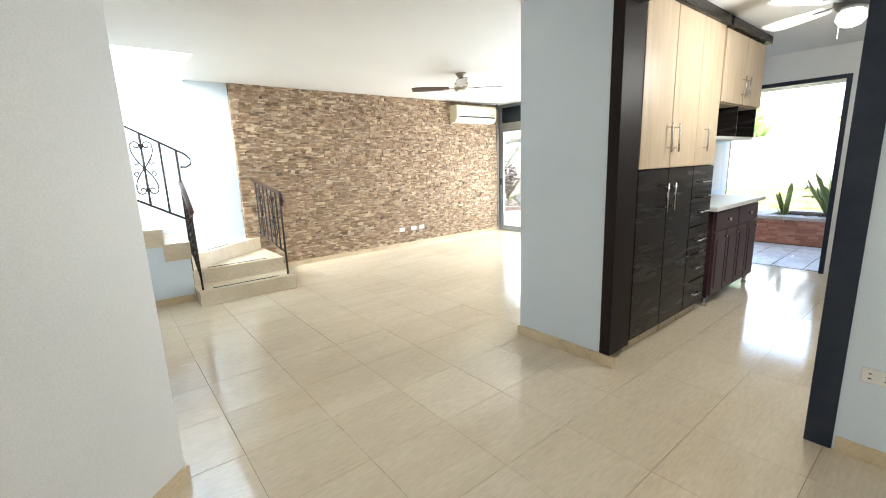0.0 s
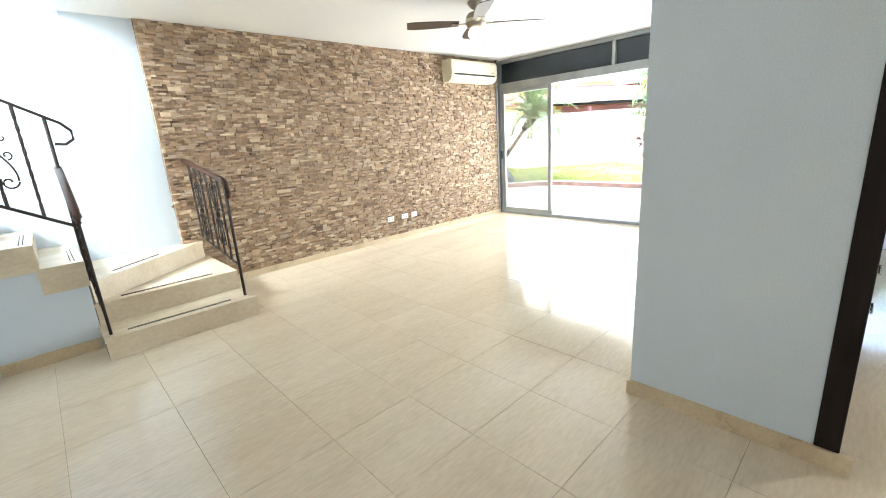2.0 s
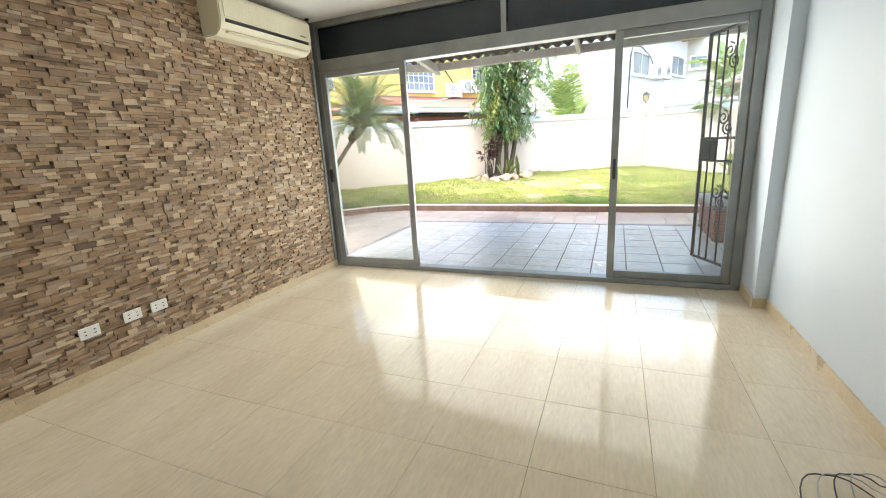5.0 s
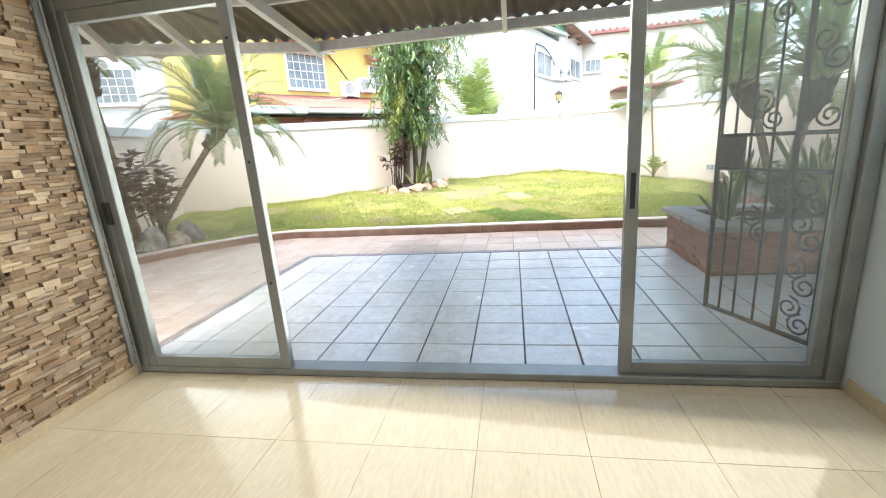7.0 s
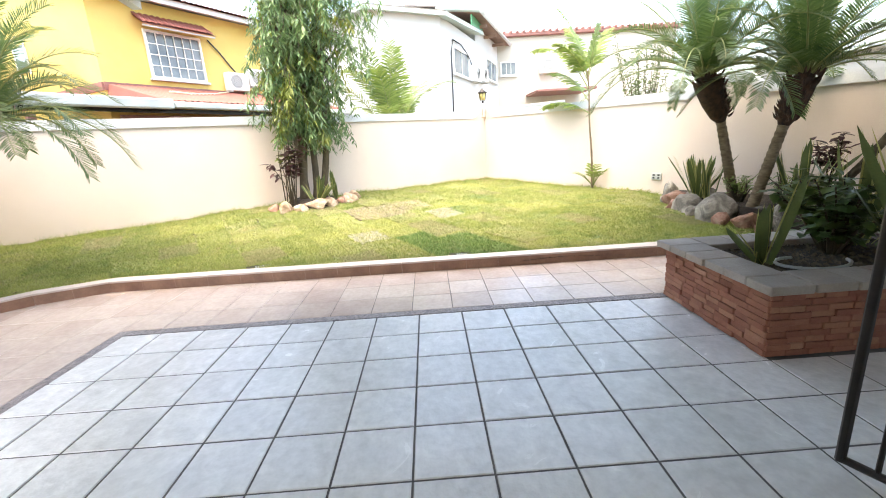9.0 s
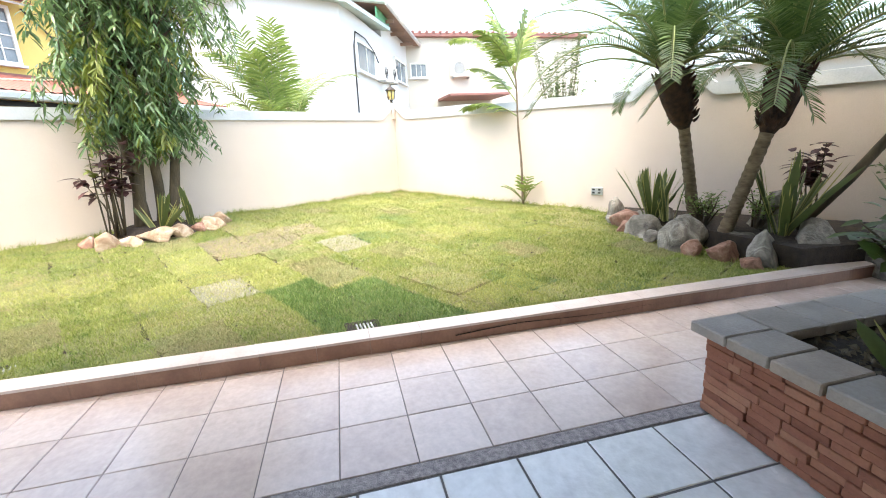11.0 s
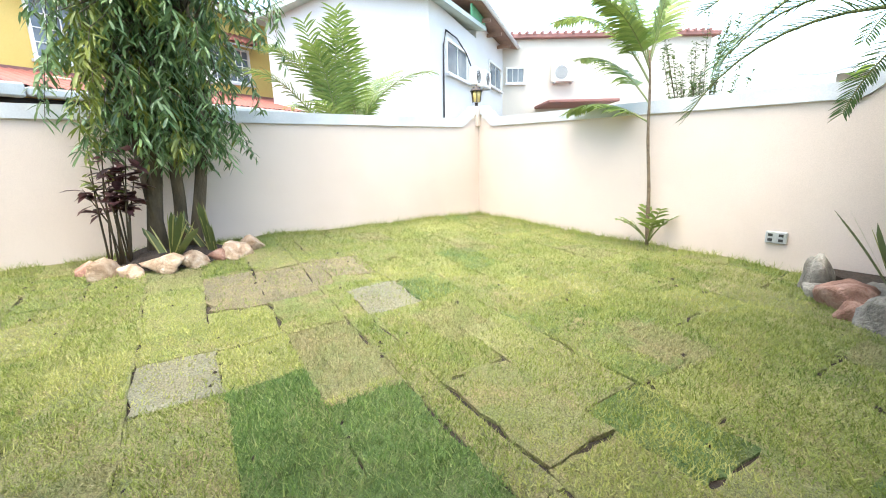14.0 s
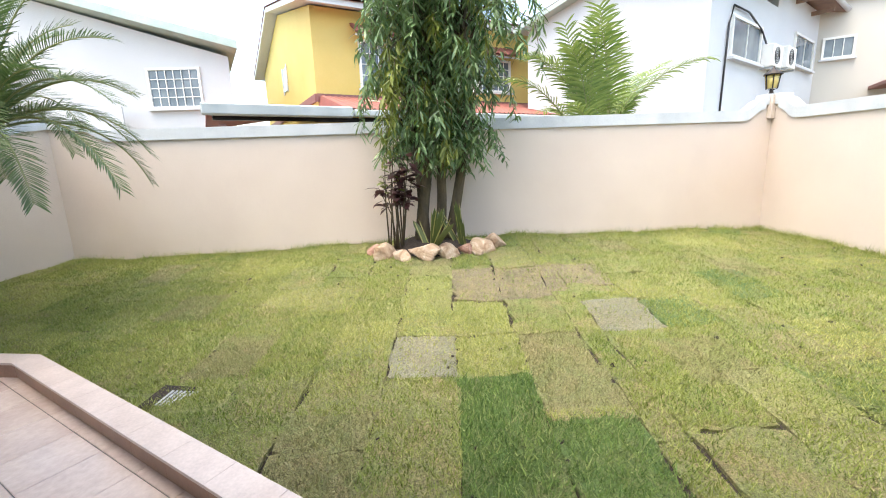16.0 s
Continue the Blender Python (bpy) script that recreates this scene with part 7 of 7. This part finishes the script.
# ---- floor tiles ----


def tile_mesh(name, w, d, h, mat, bevel=0.002):
    bm = bmesh.new()
    a, b = w / 2, d / 2
    lo = [bm.verts.new(p) for p in ((-a, -b, -h), (a, -b, -h), (a, b, -h), (-a, b, -h))]
    md = [bm.verts.new(p) for p in ((-a, -b, -bevel), (a, -b, -bevel), (a, b, -bevel), (-a, b, -bevel))]
    hi = [bm.verts.new(p) for p in ((-a + bevel, -b + bevel, 0), (a - bevel, -b + bevel, 0), (a - bevel, b - bevel, 0), (-a + bevel, b - bevel, 0))]
    bm.faces.new(hi)
    for r0, r1 in ((lo, md), (md, hi)):
        for i in range(4):
            bm.faces.new((r0[i], r0[(i + 1) % 4], r1[(i + 1) % 4], r1[i]))
    return mesh_of(name, bm, mat)


me = tile_mesh("floor_tile", 0.4982, 0.4982, 0.012, M_TILE, 0.0006)
far_v, far_f = [], []
rng = random.Random(12)
for i in range(-7, 14):
    for j in range(-7, 13):
        x0, x1 = max(0.40 + 0.5 * i, -2.79), min(0.40 + 0.5 * i + 0.5, 6.98)
        y0, y1 = max(0.29 + 0.5 * j, -2.79), min(0.29 + 0.5 * j + 0.5, 6.65)
        if x1 - x0 < 0.02 or y1 - y0 < 0.02:
            continue
        z = rng.uniform(-0.0006, 0.0006)
        full = x1 - x0 > 0.49 and y1 - y0 > 0.49
        if full and x0 > -0.2 and y0 > 0.2:
            ob = new("floor_tile", me)
            ob.location = ((x0 + x1) / 2, (y0 + y1) / 2, z)
            ob.parent = floor
        else:
            n = len(far_v)
            g = 0.00125
            far_v += [(x0 + g, y0 + g, z), (x1 - g, y0 + g, z), (x1 - g, y1 - g, z), (x0 + g, y1 - g, z), (x0 + g, y0 + g, -0.008), (x1 - g, y0 + g, -0.008), (x1 - g, y1 - g, -0.008), (x0 + g, y1 - g, -0.008)]
            far_f += [tuple(n + k for k in f) for f in ((0, 1, 2, 3), (0, 4, 5, 1), (1, 5, 6, 2), (2, 6, 7, 3), (3, 7, 4, 0))]
ob = new("floor_tiles_cut", raw("floor_tiles_cut", far_v, far_f, M_TILEJ))
ob.parent = floor
ob["kind"] = "stuff"

# ---- patio tiles ----
PT = 0.353
me = tile_mesh("white_tile", PT - 0.010, PT - 0.010, 0.02, M_PATIO, 0.004)
for i in range(9):
    for j in range(28):
        x, y = 9.94 - PT * (i + 0.5), 6.871 - PT * (j + 0.5)
        if x - PT / 2 < 6.9 or (PX0 + 0.1 < x < PX1 and y < PY1 - 0.2 and y > PY0 + 0.2):
            continue
        ob = new("white_tile", me)
        ob.location = (x, y, -0.02 + rng.uniform(-0.001, 0.001))
        ob.rotation_euler = (rng.uniform(-0.003, 0.003), rng.uniform(-0.003, 0.003), 0)
        ob.parent = pav
me = tile_mesh("terracotta_tile", 0.346, 0.346, 0.02, M_PINK, 0.003)
for i in range(12):
    for j in range(-26, 10):
        x, y = 10.035 + 0.35 * (i + 0.5) - 0.35 * 8, 6.915 + 0.35 * (j + 0.5)
        inside = x < 10.03 and y < 6.91
        if inside or kerb_side(x, y) > 0.20 or y > 9.9 or (x < 9.98 and j < 0):
            continue
        ob = new("terracotta_tile", me)
        ob.location = (x, y, -0.02 + rng.uniform(-0.0008, 0.0008))
        ob.parent = pav
for x0, x1, y0, y1 in ((9.945, 10.03, -3.2, 6.91), (6.98, 9.945, 6.825, 6.91)):
    part("pebble_border", bbox(x0, x1, y0, y1, -0.05, -0.018, 0.003), M_PEBBLE, pav, "grey pebble mosaic border")

# ---- split-stone cladding ----
clad = thing("stone_cladding", "brown split-stone strip cladding on the living room wall", "wall cladding", kind="structure")
part("backing", bbox(1.58, 6.95, STONE_Y + 0.008, STONE_Y + 0.03, 0.075, CEIL), M_STONEBACK, clad)
rng = random.Random(17)
stone_meshes = {}
for wk in (0.045, 0.065, 0.09, 0.12):
    for hk in (1, 2):
        for dk in (0.010, 0.018, 0.027):
            hh = 0.0205 * hk - 0.0015
            bm = bmesh.new()
            vs = box(bm, 0, wk - 0.0015, -dk, 0.012, 0, hh)
            for v in vs:
                if v.co.y < 0:
                    v.co += Vector((0, rng.uniform(-0.004, 0.004), 0))
            stone_meshes[wk, hk, dk] = mesh_of("stone_strip", bm, M_STONE)
rows = int((CEIL - 0.075) / 0.0205)
jv, jf = [], []
near_count = 0
taken = [[] for _ in range(rows + 2)]
for r in range(rows):
    x = 1.58 - rng.random() * 0.05
    while x < 6.94:
        blocked = [t for t in taken[r] if t[0] - 0.001 <= x < t[1] - 0.001]
        if blocked:
            x = blocked[0][1]
            continue
        wk = rng.choice((0.045, 0.065, 0.065, 0.09, 0.09, 0.12))
        nxt = min([t[0] for t in taken[r] if t[0] > x] + [6.95])
        hk = 2 if rng.random() < 0.16 and r < rows - 1 else 1
        dk = rng.choice((0.010, 0.018, 0.027))
        w = min(wk, nxt - x)
        if w < 0.02:
            x = nxt
            continue
        if hk == 2:
            taken[r + 1].append((x, x + w))
        z = 0.075 + r * 0.0205
        if w == wk and x > 5.75 and 0.1 < z < 1.35 and near_count < 295 and x >= 1.58:
            ob = new("stone_strip", stone_meshes[wk, hk, dk])
            ob.location = (x, STONE_Y, z)
            ob.parent = clad
            near_count += 1
        else:
            x0 = max(x, 1.58)
            n = len(jv)
            hh = 0.0205 * hk - 0.0015
            y0 = STONE_Y - dk
            e = [rng.uniform(-0.004, 0.004) for _ in range(4)]
            jv += [(x0, y0 + e[0], z), (x + w - 0.0015, y0 + e[1], z), (x + w - 0.0015, y0 + e[2], z + hh), (x0, y0 + e[3], z + hh), (x0, STONE_Y + 0.01, z), (x + w - 0.0015, STONE_Y + 0.01, z), (x + w - 0.0015, STONE_Y + 0.01, z + hh), (x0, STONE_Y + 0.01, z + hh)]
            jf += [tuple(n + k for k in f) for f in ((0, 1, 2, 3), (0, 4, 5, 1), (1, 5, 6, 2), (2, 6, 7, 3), (3, 7, 4, 0))]
        x += w
ob = new("stone_strips", raw("stone_strips", jv, jf, M_STONEJ))
ob.parent = clad
ob["kind"] = "stuff"
